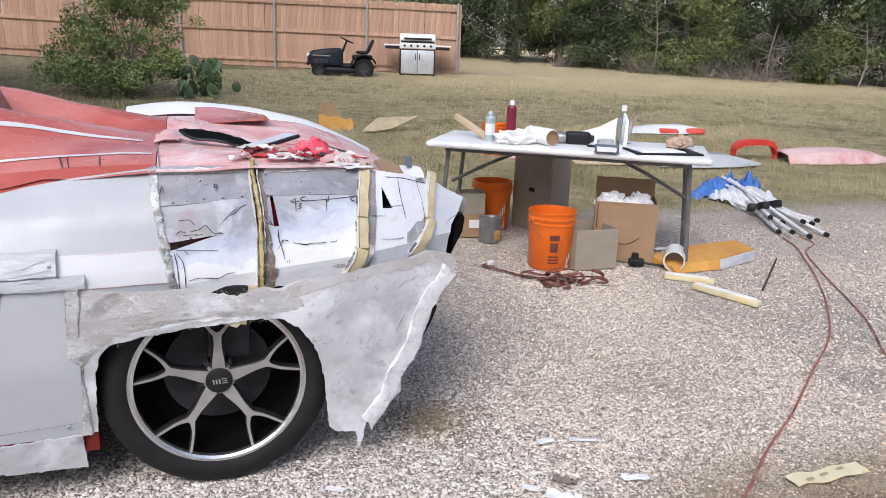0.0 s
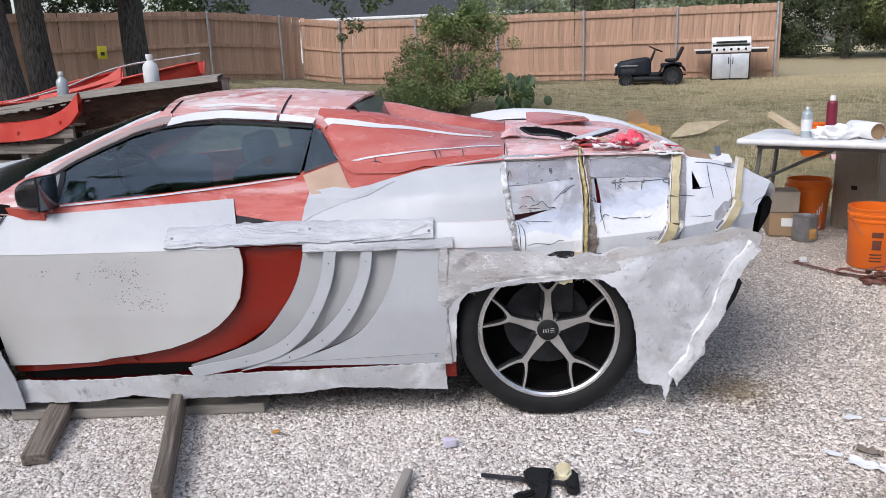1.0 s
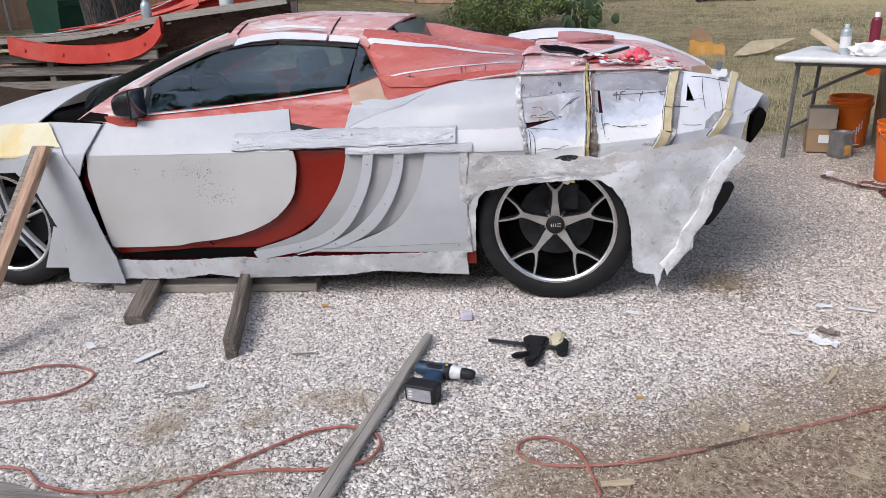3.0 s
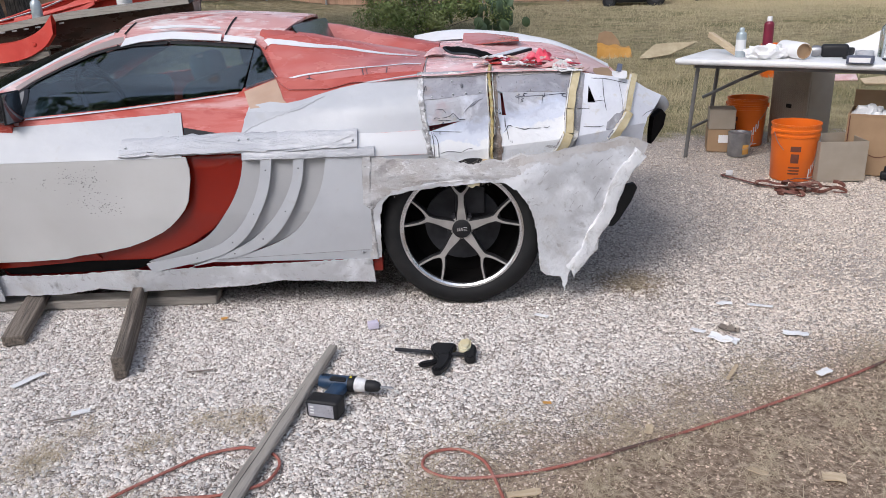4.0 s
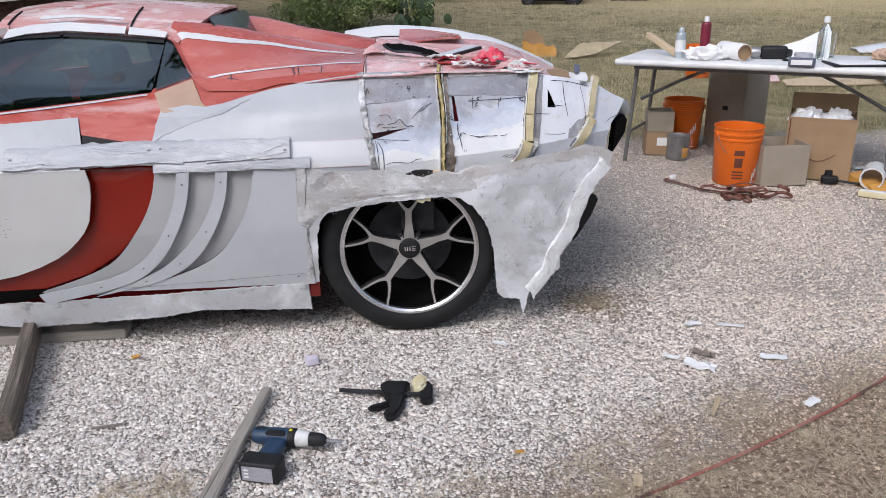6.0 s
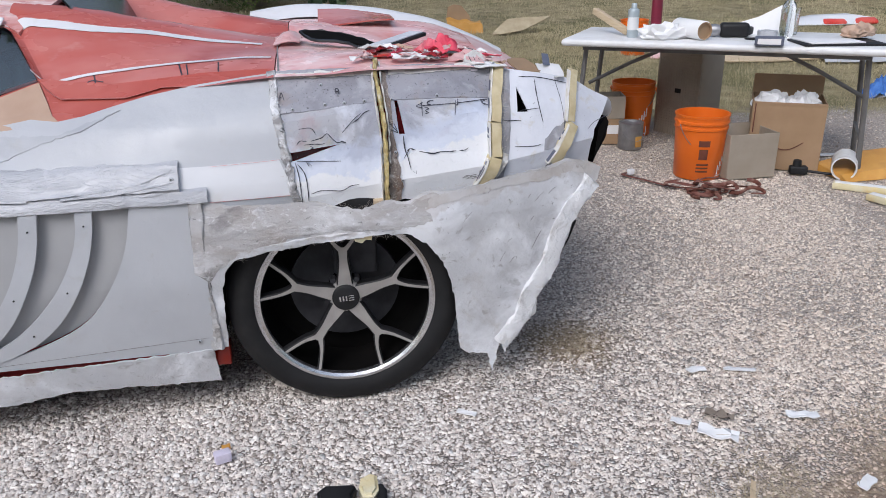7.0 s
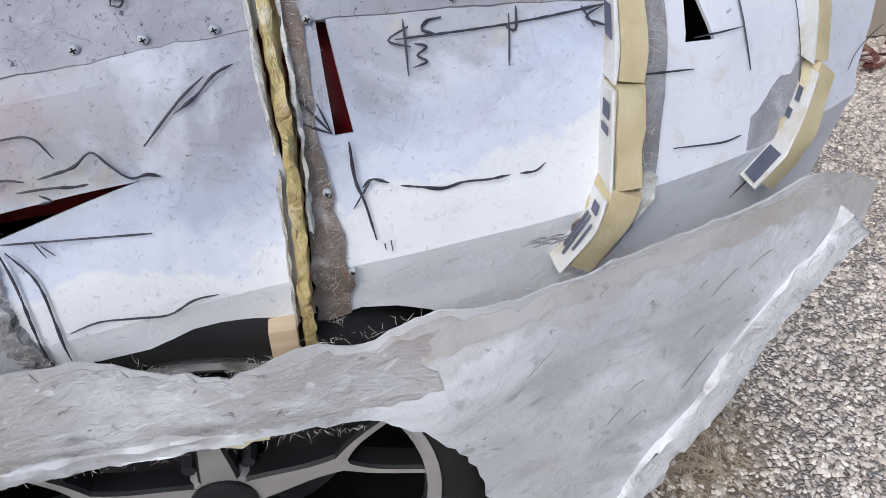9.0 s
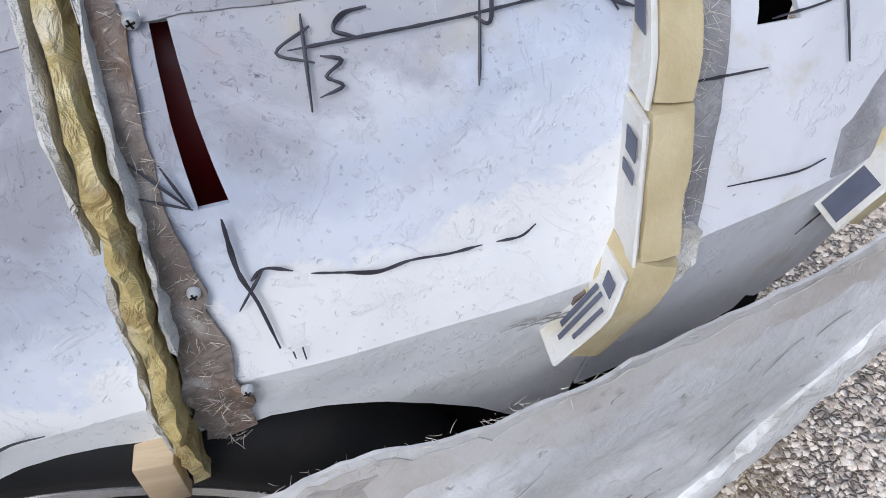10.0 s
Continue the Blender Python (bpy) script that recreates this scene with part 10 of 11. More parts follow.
loft(bm, [[(p.x - 0.0, -0.05, p.z), (p.x, -0.05, p.z + 0.07), (p.x, 0.06, p.z + 0.07), (p.x, 0.06, p.z)] for p in smooth_path([(-0.30, 0, -0.02), (-0.31, 0, 0.10), (-0.22, 0, 0.18), (0.0, 0, 0.20), (0.20, 0, 0.18), (0.27, 0, 0.08), (0.27, 0, -0.04)], 5)], True)
part("arch", bm, M["red_plastic"], hoop)
wp_ = thing("white_body_panel", "white pointed body panel lying on the lawn", "body panel", at=(5.72, 5.35, ground_z(5.72, 5.35)), turn=-8)
bm = bmesh.new()
loft(bm, [[(x, -w, 0.02), (x, -w * 0.5, h), (x, w * 0.5, h), (x, w, 0.04)] for x, w, h in ((-0.72, 0.24, 0.12), (-0.3, 0.30, 0.17), (0.2, 0.24, 0.14), (0.66, 0.04, 0.04))])
thicken(bm, 0.008)
part("panel", bm, M["white_pvc"], wp_)
rp = thing("red_white_panel", "red and white body panel lying on the lawn behind the table", "body panel", at=(6.7, 7.8, ground_z(6.7, 7.8)), turn=-4)
bm = bmesh.new()
loft(bm, [[(x, -w, 0.02), (x, -w * 0.4, h), (x, w * 0.6, h), (x, w, 0.04)] for x, w, h in ((-0.65, 0.16, 0.06), (-0.2, 0.22, 0.12), (0.3, 0.22, 0.13), (0.62, 0.12, 0.08))])
thicken(bm, 0.008)
part("panel", bm, M["white_clean"], rp)
for x in (-0.02, 0.42):
    part("red_patch", boxed(x - 0.16, x + 0.16, -0.20, -0.06, 0.05, 0.11, pose(0, 0, 0.02, 20, 0, 0), 0.03, 3), M["red_plastic"], rp)
tp = thing("tan_template", "tan hardboard template lying on the lawn behind the table", "template", at=(4.75, 5.6, ground_z(4.75, 5.6)), turn=8)
bm = bmesh.new()
loft(bm, [[(x, -w, 0.01), (x, w, 0.05)] for x, w in ((-0.75, 0.05), (-0.3, 0.20), (0.3, 0.24), (0.8, 0.22))])
thicken(bm, 0.012)
part("sheet", bm, M["pale_wood"], tp)
pk2 = thing("pink_offcut", "flat pink offcut lying on the lawn", "offcut", at=(3.75, 5.9, ground_z(3.75, 5.9)), turn=-8)
bm = bmesh.new()
loft(bm, [[(x, -w, 0.01), (x, 0, 0.06), (x, w, 0.02)] for x, w in ((-0.36, 0.06), (0.0, 0.16), (0.34, 0.12))])
thicken(bm, 0.01)
part("sheet", bm, M["pink_part"], pk2)

# ---- timber by the sill ----


def timber(name, label, a, b, w, h, za, zb, material, group="", foot=1.0):
    t = thing(name, label, "timber", group)
    L = math.sqrt(math.dist(a, b) ** 2 + (zb - za) ** 2)
    ang = math.degrees(math.atan2(b[1] - a[1], b[0] - a[0]))
    tilt = -math.degrees(math.asin((zb - za) / L))
    bm = bmesh.new()
    box(bm, 0, L, -w / 2, w / 2, 0, h, bevel=0.004, seg=1)
    bmesh.ops.subdivide_edges(bm, edges=[e for e in bm.edges if abs(e.verts[0].co.x - e.verts[1].co.x) > L / 2], cuts=12)
    for v in bm.verts:
        u = v.co.x / L
        v.co.y = v.co.y * (foot + (1 - foot) * u) + wob(v.co.x, za * 40, w * 50, 3, 0.006) + wob(v.co.x, v.co.y * 40, 1, 14, 0.0015)
        v.co.z += wob(v.co.x, v.co.y * 40, 7, 14, 0.0012)
    ob = part("beam", bm, material, t, smooth=False)
    t.matrix_basis = pose(a[0], a[1], za, 0, tilt, ang)
    return t


timber("timber_beam", "short weathered grey timber lying on gravel under the sill", (-1.235, -0.665), (-1.485, 0.10), 0.045, 0.09, 0.004, 0.035, M["dark_timber"], "sill timbers")
timber("timber_beam", "short weathered grey timber lying beside the front of the sill", (-1.815, -0.40), (-1.985, 0.16), 0.085, 0.045, 0.006, 0.05, M["dark_timber"], "sill timbers")
timber("timber_plank", "grey plank lying along the sill under the timbers", (-2.13, -0.02), (-1.12, 0.055), 0.09, 0.04, 0.004, 0.004, M["plank_grey"], "sill timbers")
stick = timber("timber_stick", "long weathered pale grey batten with a split, lying on the gravel", (-0.600, -1.600), (-0.484, -0.447), 0.032, 0.022, 0.010, 0.014, M["plank_grey"], foot=2.0)
crack = bmesh.new()
tube(crack, [(x, 0.004 + wob(x, 0, 3, 4, 0.008), 0.0222) for x in np.linspace(0.12, 0.86, 16)], 0.0013, 5, True, 0.0004)
part("split", crack, M["black"], stick, "dark split along the grain")
prop = thing("timber_prop", "bare pine post propping up the front wing", "timber")
bm = bmesh.new()
a, b = Vector((-2.30, -0.86, 0.0)), Vector((-2.305, -0.115, 0.725))
d = (b - a).normalized()
q = d.to_track_quat("Z", "X").to_matrix().to_4x4()
q.translation = a
box(bm, -0.037, 0.037, -0.02, 0.02, 0, (b - a).length, None, 0.003, 1)
post = part("post", bm, M["new_wood"], prop, smooth=False)
bm = bmesh.new()
box(bm, -0.0385, -0.014, -0.0212, -0.0195, 0.01, (b - a).length - 0.004, None, 0.0008, 1)
for v in bm.verts:
    if v.co.x > -0.02:
        v.co.x += wob(v.co.z, 0, 0, 9, 0.008)
part("wane_edge", bm, M["grey_wood"], prop, "dark weathered edge of the post", smooth=False)
prop.matrix_basis = Matrix.Translation(a) @ Matrix(((1, 0, 0, 0), (0, d.z, d.y, 0), (0, -d.y, d.z, 0), (0, 0, 0, 1)))
prop.location.z = 0.012

# ---- tools on the gravel ----
dl = thing("cordless_drill", "dark blue cordless drill lying on gravel, grey battery label showing", "drill", at=(-0.374, -0.755, 0.040), turn=-11)
dl.scale = (0.84, 0.84, 0.84)
part("motor_housing", lathed([(0, -0.115), (0.026, -0.112), (0.031, -0.09), (0.032, 0.02), (0.029, 0.045)], 24, pose(0, 0, 0, 0, 90, 0)), M["drill_blue"], dl)
part("gear_collar", lathed([(0.029, 0.046), (0.030, 0.05), (0.027, 0.085), (0.024, 0.092)], 24, pose(0, 0, 0, 0, 90, 0)), M["white_tube"], dl, "pale grey gear collar")
part("chuck", lathed([(0.024, 0.092), (0.024, 0.128), (0.019, 0.145), (0.010, 0.153), (0, 0.153)], 20, pose(0, 0, 0, 0, 90, 0)), M["black"], dl)
part("bit", lathed([(0.006, 0.153), (0.006, 0.20), (0.003, 0.21), (0, 0.212)], 8, pose(0, 0, 0, 0, 90, 0)), M["steel"], dl)
part("grip", boxed(-0.05, 0.015, -0.15, -0.02, -0.022, 0.022, pose(0.005, 0, -0.005, 0, 0, -4), 0.014, 3), M["drill_blue"], dl)
bt = part("battery", boxed(-0.075, 0.062, -0.225, -0.150, -0.038, 0.040, pose(0.0, 0.012, -0.004, 0, 0, -2), 0.012, 3), M["black"], dl)
part("battery_label", boxed(-0.062, 0.045, -0.2275, -0.2255, -0.026, 0.028, pose(0.0, 0.012, -0.004, 0, 0, -2)), M["grey_metal"], bt, "grey worn battery label")
for k in range(3):
    part("label_bar", boxed(-0.054, -0.038, -0.229, -0.2278, 0.012 - 0.013 * k, 0.018 - 0.013 * k, pose(0.0, 0.012, -0.004, 0, 0, -2)), M["white_paint"], bt)
part("clutch_ring", lathed([(0.0325, 0.018), (0.034, 0.022), (0.034, 0.040), (0.031, 0.045)], 24, pose(0, 0, 0, 0, 90, 0)), M["black"], dl)
for k in range(4):
    part("vent_slot", boxed(-0.100 + 0.009 * k, -0.096 + 0.009 * k, -0.009, 0.009, 0.027, 0.0318), M["black"], dl)
part("rubber_panel", boxed(-0.06, 0.012, -0.030, 0.004, 0.020, 0.031, None, 0.006, 2), M["black"], dl)
part("clutch_switch", boxed(0.020, 0.034, -0.010, 0.006, 0.027, 0.034, None, 0.003), M["yellow_paint"], dl, "yellow switch")
cl = thing("bar_clamp", "black quick-grip bar clamp with a resin-crusted pad, lying on gravel", "clamp")


def cut_plate(outline, z0, z1, bevel=0.004):
    """A flat outline in (x, y) with height and rounded edges."""
    bm = bmesh.new()
    f = bm.faces.new([bm.verts.new((x, y, z0)) for x, y in outline])
    up = bmesh.ops.extrude_face_region(bm, geom=[f])["geom"]
    bmesh.ops.translate(bm, vec=(0, 0, z1 - z0), verts=[v for v in up if isinstance(v, bmesh.types.BMVert)])
    bmesh.ops.recalc_face_normals(bm, faces=bm.faces[:])
    bmesh.ops.bevel(bm, geom=[e for e in bm.edges if abs(e.verts[0].co.z - e.verts[1].co.z) < 1e-6], offset=bevel, segments=2, affect="EDGES")
    return bm


part("bar", cut_plate([(-0.243, -0.452), (-0.242, -0.470), (0.050, -0.520), (0.052, -0.500)], 0.016, 0.024, 0.002), M["iron"], cl, "dark steel bar")
part("body", cut_plate([(-0.105, -0.452), (-0.085, -0.430), (-0.012, -0.437), (-0.006, -0.452), (-0.016, -0.475), (-0.020, -0.515), (-0.040, -0.535), (-0.088, -0.520), (-0.098, -0.490)], 0.006, 0.036, 0.006), M["black"], cl)
part("handle", cut_plate([(-0.024, -0.505), (-0.020, -0.545), (-0.030, -0.600), (-0.050, -0.640), (-0.078, -0.645), (-0.088, -0.620), (-0.072, -0.585), (-0.070, -0.545), (-0.086, -0.515)], 0.004, 0.034, 0.008), M["black"], cl, "curved black pistol grip")
part("trigger", cut_plate([(-0.080, -0.530), (-0.088, -0.552), (-0.125, -0.566), (-0.140, -0.580), (-0.132, -0.592), (-0.100, -0.586), (-0.068, -0.560)], 0.010, 0.028, 0.005), M["black"], cl)
part("jaw", cut_plate([(0.024, -0.500), (0.030, -0.545), (0.048, -0.556), (0.068, -0.545), (0.070, -0.465), (0.060, -0.440), (0.044, -0.440), (0.042, -0.495)], 0.004, 0.034, 0.006), M["black"], cl)
pad = part("jaw_pad", cut_plate([(0.000, -0.455), (0.006, -0.420), (0.030, -0.405), (0.048, -0.415), (0.050, -0.470), (0.036, -0.495), (0.008, -0.490)], 0.006, 0.042, 0.008), M["resin_yellow"], cl, "pale pad crusted with yellow resin")


bp_ = thing("broken_plank", "broken weathered grey-brown plank end lying on the gravel", "plank")
part("plank", cut_plate([(-1.62, -1.525), (-1.47, -1.545), (-1.40, -1.566), (-1.36, -1.560), (-1.31, -1.576), (-1.25, -1.568), (-1.21, -1.558), (-1.185, -1.600), (-1.20, -1.72), (-1.62, -1.70)], 0.008, 0.052, 0.006), M["grey_wood"], bp_, smooth=False)

# ---- cords ----
def cord(name, label, pts, r, material, z=0.012, cat="extension cord"):
    t = thing(name, label, cat)
    part("cable", tubed([(p.x, p.y, ground_z(p.x, p.y) + z + wob(p.x, p.y, 0, 5, 0.004)) for p in smooth_path([(x, y, 0) for x, y in pts], 8)], r, 8), material, t)
    return t


cord("extension_cord", "dusty red extension cord looping over dirt and gravel", [(0.18, -1.36), (0.15, -1.25), (0.11, -1.15), (0.03, -1.095), (-0.05, -1.12), (-0.06, -1.19), (0.02, -1.235), (0.16, -1.225), (0.36, -1.165), (0.62, -1.045), (0.90, -0.905), (1.26, -0.70), (1.57, -0.505), (1.86, -0.27), (2.14, -0.07), (2.55, 0.26), (2.97, 0.60), (3.35, 1.02), (3.66, 1.42), (3.92, 1.80), (4.15, 2.16), (4.25, 2.40)], 0.0048, M["cord_red"])
cord("extension_cord", "second red cord crossing the gravel beside the first", [(2.70, -0.10), (3.01, 0.29), (3.36, 0.75), (3.62, 1.20), (3.86, 1.62), (4.12, 2.02), (4.36, 2.20), (4.42, 2.42)], 0.0043, M["cord_red"])
cord("extension_cord", "red and black extension cord looping past the prop's foot", [(-2.60, -0.95), (-2.26, -0.91), (-2.12, -0.875), (-2.031, -0.850), (-1.986, -0.818), (-1.894, -0.795), (-1.782, -0.807), (-1.720, -0.839), (-1.702, -0.880), (-1.706, -0.932), (-1.746, -0.994), (-1.817, -1.035), (-1.90, -1.065), (-2.02, -1.13), (-2.15, -1.26)], 0.0048, M["cord_red"])
cord("extension_cord", "red extension cord curling under the grey batten", [(-1.13, -1.66), (-1.06, -1.58), (-1.01, -1.512), (-0.984, -1.425), (-0.932, -1.353), (-0.836, -1.244), (-0.737, -1.143), (-0.648, -1.103), (-0.596, -1.103), (-0.534, -1.124), (-0.495, -1.167), (-0.492, -1.226), (-0.52, -1.281), (-0.625, -1.329), (-0.79, -1.352), (-0.933, -1.387), (-1.067, -1.433), (-1.141, -1.473), (-1.219, -1.504), (-1.34, -1.515), (-1.44, -1.50), (-1.487, -1.475), (-1.527, -1.446), (-1.569, -1.429), (-1.70, -1.43)], 0.0048, M["cord_red"])
rng = np.random.default_rng(17)
ws = thing("strap_heap", "heap of brown webbing strap by the orange bucket", "strap")
for k in range(9):
    a0, ra, rb = rng.uniform(0, 6), rng.uniform(0.06, 0.13), rng.uniform(0.03, 0.06)
    cx, cy = 2.03 + rng.normal(0, 0.07), 1.72 + rng.normal(0, 0.05)
    part("loop", tubed([(cx + ra * math.cos(a), cy + rb * math.sin(a) + 0.02 * math.sin(3 * a + k), 0.018 + 0.012 * (k % 4) + 0.008 * math.sin(2 * a)) for a in np.linspace(a0, a0 + 5.0, 24)], 0.011, 6, True, None, 0.35), M["cord_brown"], ws)
part("tail", tubed(smooth_path([(1.95, 1.75, 0.02), (1.84, 1.83, 0.015), (1.74, 1.98, 0.015), (1.66, 2.10, 0.015), (1.70, 2.14, 0.015)], 6), 0.011, 6, True, None, 0.35), M["cord_brown"], ws)
part("tag", boxed(-0.02, 0.02, -0.012, 0.012, 0, 0.03, pose(1.70, 2.09, 0.02, 0, 0, 20), 0.003), M["paper"], ws, "small white tag")


# ---- litter ----
def scrap(name, label, x, y, w, d, h, material, turn, cat="scrap", group="litter on the gravel"):
    t = thing(name, label, cat, group, at=(x, y, 0.010), turn=turn)
    bm = bmesh.new()
    loft(bm, [[(-w + 2 * w * i / 5, (-d + 2 * d * j / 3) * (1 + 0.5 * wob(i, j, x * 9, 1.3, 1)), h * abs(noise.noise(Vector((i * 0.7 + x * 3, j * 0.7, y)))) * 0.9) for j in range(4)] for i in range(6)])
    thicken(bm, 0.003)
    part("piece", bm, material, t)
    return t


fo = thing("foam_block", "small pale lilac foam block on the gravel", "foam block", at=(-0.36, -0.25, 0.008), turn=20)
part("block", boxed(-0.022, 0.022, -0.015, 0.015, 0, 0.030, bevel=0.004), M["purple_foam"], fo)
scrap("white_shard", "white plastic shard on the gravel", 0.33, -0.14, 0.030, 0.010, 0.010, M["paper"], -30)
scrap("white_shard", "white plastic shard on the gravel", -1.575, -0.69, 0.062, 0.013, 0.012, M["paper"], 62)
scrap("white_shard", "flat grey-white flake on the gravel", -1.26, -0.90, 0.030, 0.014, 0.006, M["paper"], 25)
scrap("wood_chip", "flat tan wood chip lying on the dirt", 0.227, -1.296, 0.048, 0.012, 0.008, M["pale_wood"], 12)
scrap("wood_chip", "flat tan wood chip lying on the dirt", 0.885, -1.185, 0.026, 0.009, 0.006, M["pale_wood"], -30)
scrap("wood_chip", "flat tan wood chip lying on the dirt", 1.079, -1.21, 0.030, 0.020, 0.006, M["pale_wood"], -15)
scrap("white_shard", "white plastic shard on the gravel", -1.88, -0.62, 0.035, 0.014, 0.010, M["paper"], -40)
scrap("white_shard", "white plastic shard on the gravel", 1.01, -0.36, 0.055, 0.022, 0.030, M["paper"], -32)
scrap("dark_scrap", "dark grey scrap lying on the gravel", 1.05, -0.285, 0.040, 0.008, 0.050, M["twig"], -35)
scrap("white_shard", "white plastic shard on the gravel", 0.93, -0.29, 0.028, 0.012, 0.012, M["paper"], -35)
scrap("white_shard", "white plastic shard on the gravel", 1.29, -0.32, 0.045, 0.014, 0.016, M["paper"], -12)
scrap("white_shard", "white plastic shard on the gravel", 1.10, -0.03, 0.030, 0.014, 0.014, M["paper"], 8)
scrap("white_shard", "curled grey-white strip on the gravel", 1.24, -0.05, 0.050, 0.010, 0.012, M["white_tube"], -14)
scrap("wood_splinter", "thin tan wood splinter on the gravel", 0.97, -0.62, 0.060, 0.006, 0.006, M["pale_wood"], 60)
scrap("wood_splinter", "thin tan wood splinter on the gravel", -0.95, -0.62, 0.045, 0.004, 0.006, M["twig"], 12)
scrap("wood_splinter", "thin dark twig on the gravel", -1.30, -0.95, 0.055, 0.004, 0.006, M["twig"], 20)
scrap("resin_flake", "ochre resin flake on the gravel", -0.36, -0.19, 0.012, 0.010, 0.008, M["ochre_board"], 10)
scrap("resin_flake", "ochre resin flake on the gravel", -1.02, -0.16, 0.014, 0.010, 0.008, M["ochre_board"], 40)
scrap("resin_flake", "ochre resin flake on the gravel", 0.315, -0.825, 0.014, 0.006, 0.006, M["ochre_board"], 0)
ps = thing("paper_strip", "flat creased yellowish paper strip lying on the gravel", "paper", "litter on the gravel", at=(1.93, -0.472, 0.014), turn=3)
bm = bmesh.new()
loft(bm, [[(-0.155 + 0.031 * i, -0.030 + 0.020 * j + 0.004 * math.sin(i), 0.004 + 0.004 * math.sin(1.3 * i) + 0.003 * (j % 2)) for j in range(4)] for i in range(11)])
thicken(bm, 0.002)
part("sheet", bm, M["resin_yellow"], ps)
for x in (-0.09, -0.02, 0.06):
    part("print_bar", boxed(x - 0.016, x + 0.016, -0.006, 0.006, 0.0098, 0.0112, pose(0, 0, 0.002, 0, 0, 8)), M["straw_card"], ps, "faint brown print")
scrap("white_shard", "white scrap lying by the cartons", 3.12, 2.28, 0.10, 0.02, 0.012, M["paper"], 4)
scrap("white_shard", "white plastic shard on the gravel", 1.28, -0.62, 0.03, 0.014, 0.012, M["paper"], 30)
scrap("leaf_scrap", "tan torn scrap on the gravel", 0.62, -0.98, 0.022, 0.012, 0.010, M["pale_wood"], 70)

# dry straw over the bare dirt
def straw():
    rng = np.random.default_rng(57)
    k = 4000
    tufts = np.column_stack([rng.uniform(-0.3, 2.8, 300), rng.uniform(-1.75, -0.3, 300)])
    P = np.vstack([np.column_stack([rng.uniform(-0.3, 2.8, k), rng.uniform(-1.75, -0.2, k)]), np.repeat(tufts, 55, axis=0) + rng.normal(0, 1, (300 * 55, 2)) * np.repeat(rng.uniform(0.02, 0.07, (300, 1)), 55, axis=0)])
    d = -P[:, 1] + 0.55 * np.minimum(P[:, 0], 1.4) + rng.normal(0, 0.12, len(P))
    weeds = ((-1.257, -1.171, 0.055, 260), (-1.194, -1.01, 0.04, 70), (-0.969, -1.096, 0.035, 60), (-1.584, -1.044, 0.03, 50), (-0.672, -0.939, 0.05, 240), (-0.817, -0.942, 0.035, 80), (-1.103, -1.479, 0.09, 420), (-0.854, -1.441, 0.08, 200), (-0.90, -1.06, 0.03, 40))
    P = np.vstack([P[d > 1.12], np.array(SPOT) + rng.normal(0, 0.075, (450, 2))] + [np.array((x, y)) + rng.normal(0, r, (c, 2)) for x, y, r, c in weeds])
    k = len(P)
    a, ln = rng.uniform(0, np.pi, k), rng.gamma(3, 0.0070, k)
    t = np.column_stack([np.cos(a), np.sin(a), np.zeros(k)]) * ln[:, None]
    n = np.column_stack([-np.sin(a), np.cos(a), np.zeros(k)]) * 0.0007
    c = np.column_stack([P, rng.uniform(0.004, 0.015, k)])
    tip = np.column_stack([np.zeros((k, 2)), rng.uniform(-0.004, 0.010, k)])
    v = np.stack([c - t - n, c - t + n, c + t + n + tip, c + t - n + tip], 1).reshape(-1, 3)
    mesh_from("dry_straw", [tuple(p) for p in v], [tuple(range(4 * i, 4 * i + 4)) for i in range(k)], M["straw"])


straw()
tagged(bpy.data.objects["dry_straw"], "scattered dry straw on the bare dirt", "straw", kind="stuff")

# ---- loose things lying on the car's deck ----
rag = thing("pink_rag", "crumpled bright pink rag lying on the deck", "rag")
crumpled("cloth", 0.335, 0.36, 0.060, 0.080, 0.060, 5.4, M["cloth_pink"], rag, 20, 0.985)
rg2 = thing("pink_paper", "torn pink and white paper lying on the deck", "paper")
crumpled("sheet", 0.41, 0.26, 0.06, 0.06, 0.030, 2.2, M["pink_part"], rg2, -20, 0.978)
pl = thing("sanding_block", "flat grey sanding plate with black edges on the deck", "sanding plate", at=(0.21, 0.40, 1.012), turn=52)
part("plate", boxed(-0.13, 0.13, -0.032, 0.032, 0, 0.012, pose(0, 0, 0.006, 0, -4, 0), 0.004), M["black"], pl)
part("face", boxed(-0.118, 0.118, -0.024, 0.024, 0.0125, 0.015, pose(0, 0, 0.006, 0, -4, 0)), M["cloth_grey"], pl, "pale grey sanding face")
for k, (x, y, m, a) in enumerate(((0.17, 0.23, "red_plastic", 10), (0.24, 0.24, "paper", -15), (0.30, 0.22, "red_dark", 25), (0.22, 0.30, "pink_part", 60), (0.43, 0.20, "paper", -30), (0.46, 0.17, "paper", 12), (0.13, 0.26, "red_dark", 70))):
    scp = thing("deck_scrap", "torn red or white scrap lying on the deck", "scrap", "scraps on the deck", at=(x, y, deck_z(x, y) + 0.006), turn=a)
    bm = bmesh.new()
    loft(bm, [[(-0.045 + 0.018 * i, -0.014 + 0.010 * j + wob(i, j, k, 1.1, 0.006), 0.012 * abs(noise.noise(Vector((i, j, k * 3.3)))) + 0.002) for j in range(4)] for i in range(6)])
    thicken(bm, 0.003)
    part("piece", bm, M[m], scp)


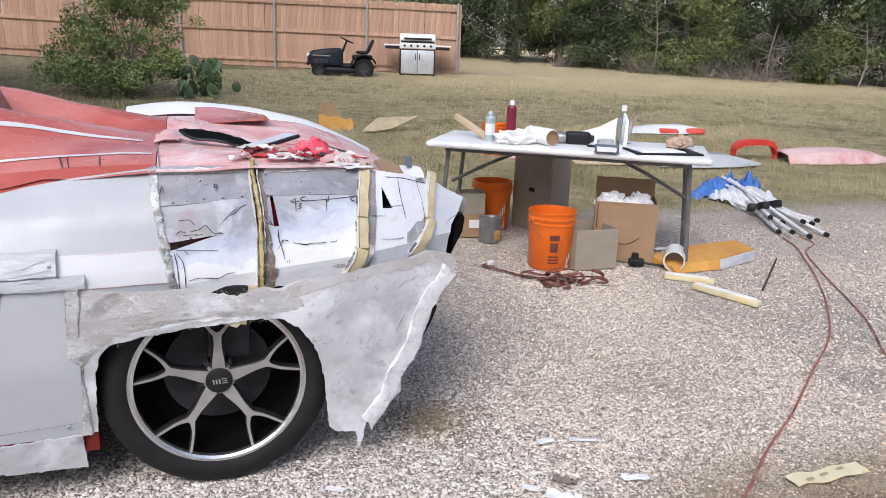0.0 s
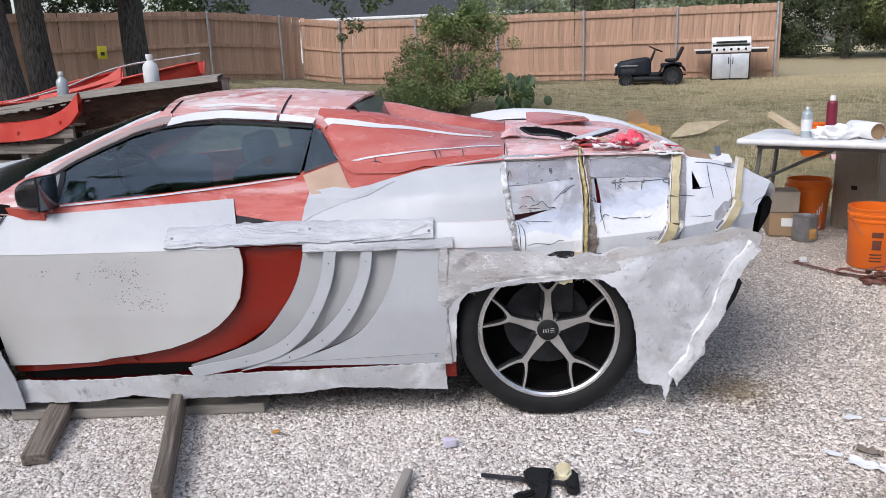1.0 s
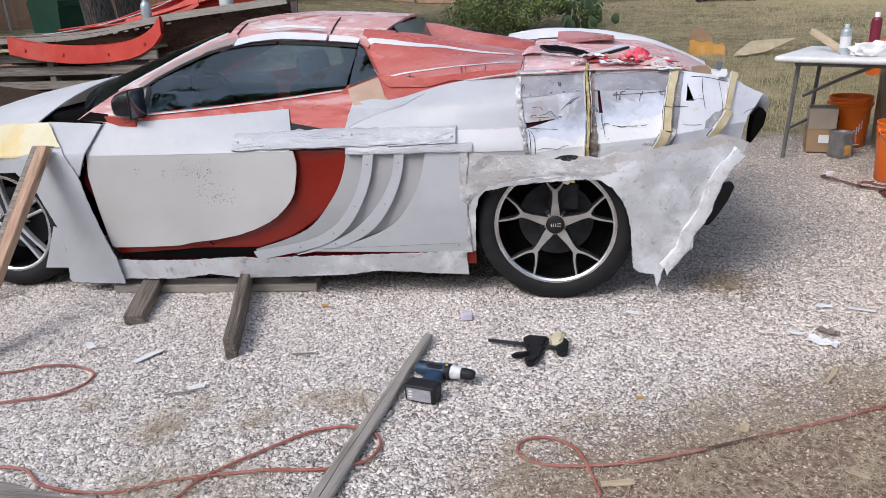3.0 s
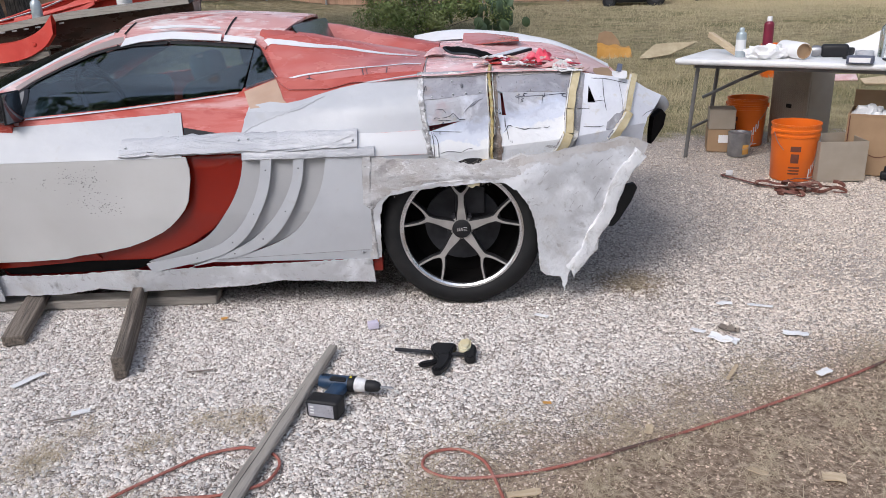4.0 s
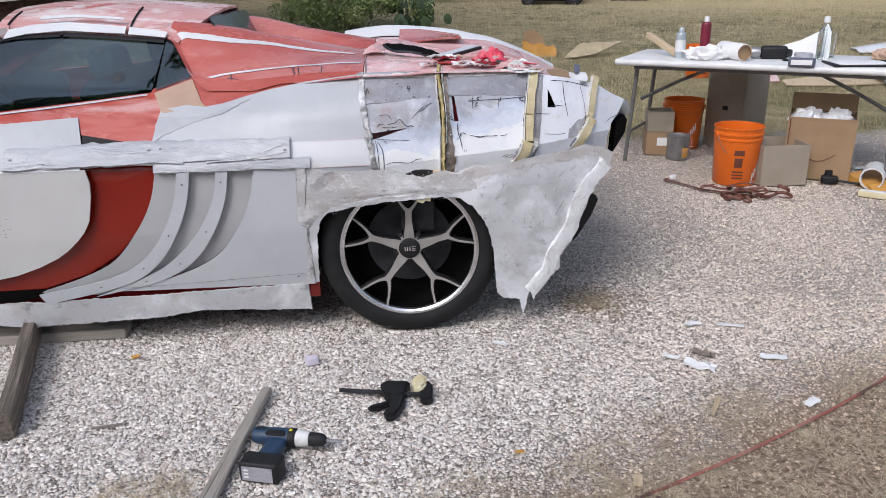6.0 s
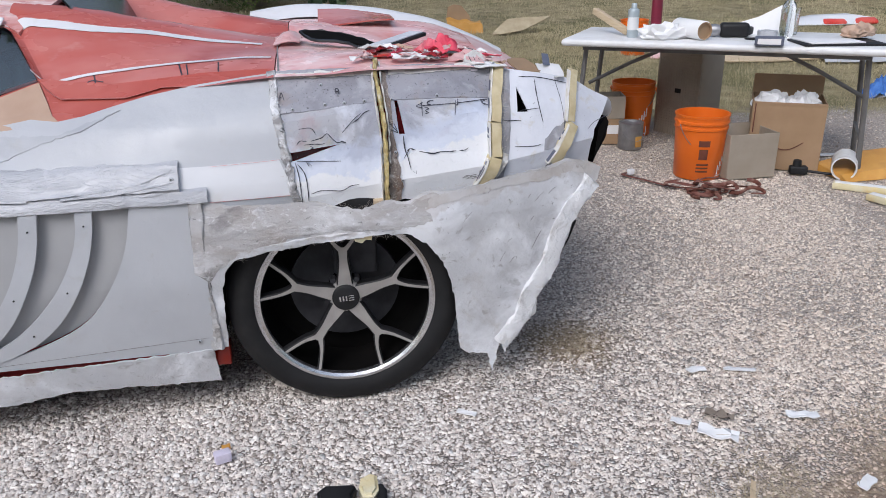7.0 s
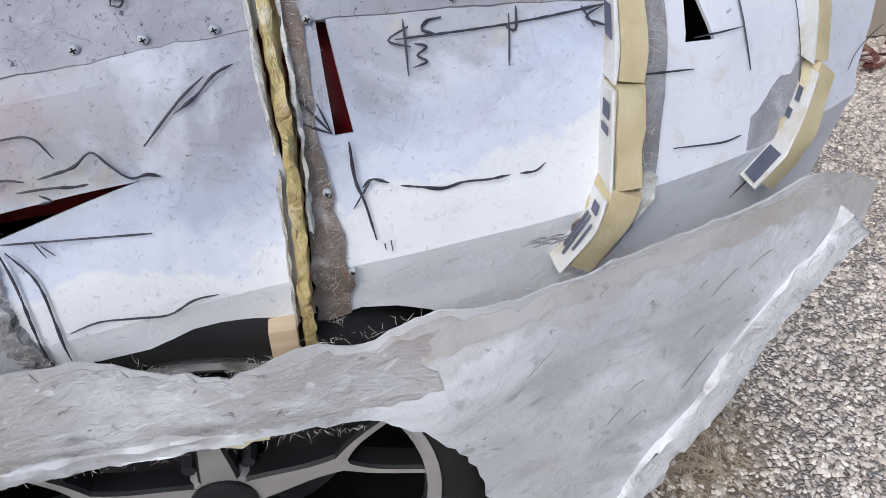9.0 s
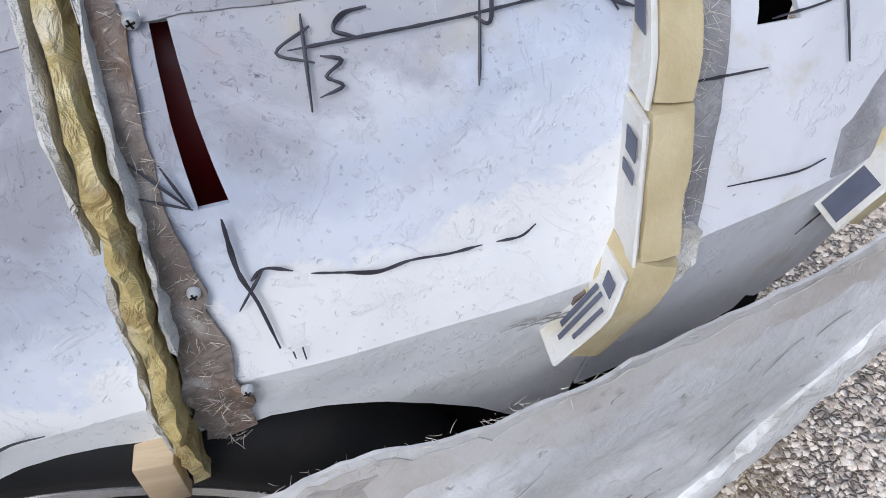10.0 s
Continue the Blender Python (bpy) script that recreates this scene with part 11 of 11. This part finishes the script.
def loose_sheet(name, label, outline, z, material, seed, cat, ripple=0.012, thick=0.003):
    """A crumpled flat piece with that outline in (x, y), lying at about a height."""
    t = thing(name, label, cat, "scraps on the deck")
    cx, cy = sum(p[0] for p in outline) / len(outline), sum(p[1] for p in outline) / len(outline)
    bm = bmesh.new()
    R_ = []
    for f in (0.0, 0.35, 0.7, 1.0):
        R_.append([(cx + (x - cx) * max(f, 0.01), cy + (y - cy) * max(f, 0.01), z + wob(cx + (x - cx) * f, cy + (y - cy) * f, seed, 16, ripple)) for x, y in outline])
    loft(bm, R_, True)
    thicken(bm, thick)
    return part("sheet", bm, material, t), t


loose_sheet("loose_trim", "long dark grey trim panel lying on the deck", [(0.43, 1.14), (0.46, 1.02), (0.51, 0.86), (0.55, 0.70), (0.58, 0.60), (0.56, 0.555), (0.50, 0.54), (0.445, 0.55), (0.42, 0.70), (0.41, 0.90)], 0.938, M["seat"], 1.0, "trim panel", 0.004, 0.008)
loose_sheet("pink_skin", "torn pale pink skin lying on the deck", [(0.462, 0.567), (0.52, 0.61), (0.559, 0.60), (0.575, 0.50), (0.564, 0.413), (0.535, 0.30), (0.507, 0.223), (0.47, 0.26), (0.456, 0.316), (0.45, 0.45)], 0.955, M["pink_part"], 2.0, "skin", 0.016)
loose_sheet("tan_card", "torn tan card lying at the tail", [(0.600, 0.60), (0.640, 0.625), (0.667, 0.60), (0.665, 0.45), (0.658, 0.338), (0.626, 0.304), (0.596, 0.36), (0.586, 0.471)], 0.926, M["cardboard"], 3.0, "card", 0.012)
_, wp = loose_sheet("white_paper", "crumpled white paper with dark blue print at the tail corner", [(0.665, 0.44), (0.690, 0.47), (0.714, 0.43), (0.712, 0.33), (0.700, 0.24), (0.684, 0.18), (0.660, 0.17), (0.648, 0.25), (0.652, 0.35)], 0.930, M["paper"], 4.0, "paper", 0.030)
part("print_block", boxed(-0.010, 0.012, -0.05, 0.05, 0, 0.002, pose(0.692, 0.42, 0.947, 12, 8, -10)), M["print_blue"], wp, "dark blue print")

# torn strips of skin, card and foil heaped along the panels' top edge
HEAP = random.Random(63)
for k in range(22):
    x = 0.10 + 0.40 * k / 21 + HEAP.uniform(-0.02, 0.02)
    y = quarter(x, 0.965) + HEAP.uniform(0.03, 0.16)
    w, d = HEAP.uniform(0.020, 0.050), HEAP.uniform(0.006, 0.016)
    torn = thing("torn_strip", "torn strip of skin, card or foil lying on the deck", "scrap", "scraps on the deck", at=(x, y, deck_z(x, y) + HEAP.uniform(0.002, 0.016)), turn=HEAP.uniform(-50, 70))
    bm = bmesh.new()
    loft(bm, [[(-w + 2 * w * i / 6, (-d + 2 * d * j / 3) * (0.7 + 0.6 * abs(wob(i, k, j, 0.9, 1))), 0.020 * abs(noise.noise(Vector((i * 0.6, j * 0.5, k * 2.7)))) + 0.002) for j in range(4)] for i in range(7)])
    thicken(bm, 0.002)
    part("piece", bm, M[("paper", "pink_part", "paper_torn", "red_dark", "paper", "cloth_pink", "tan_primer")[k % 7]], torn)
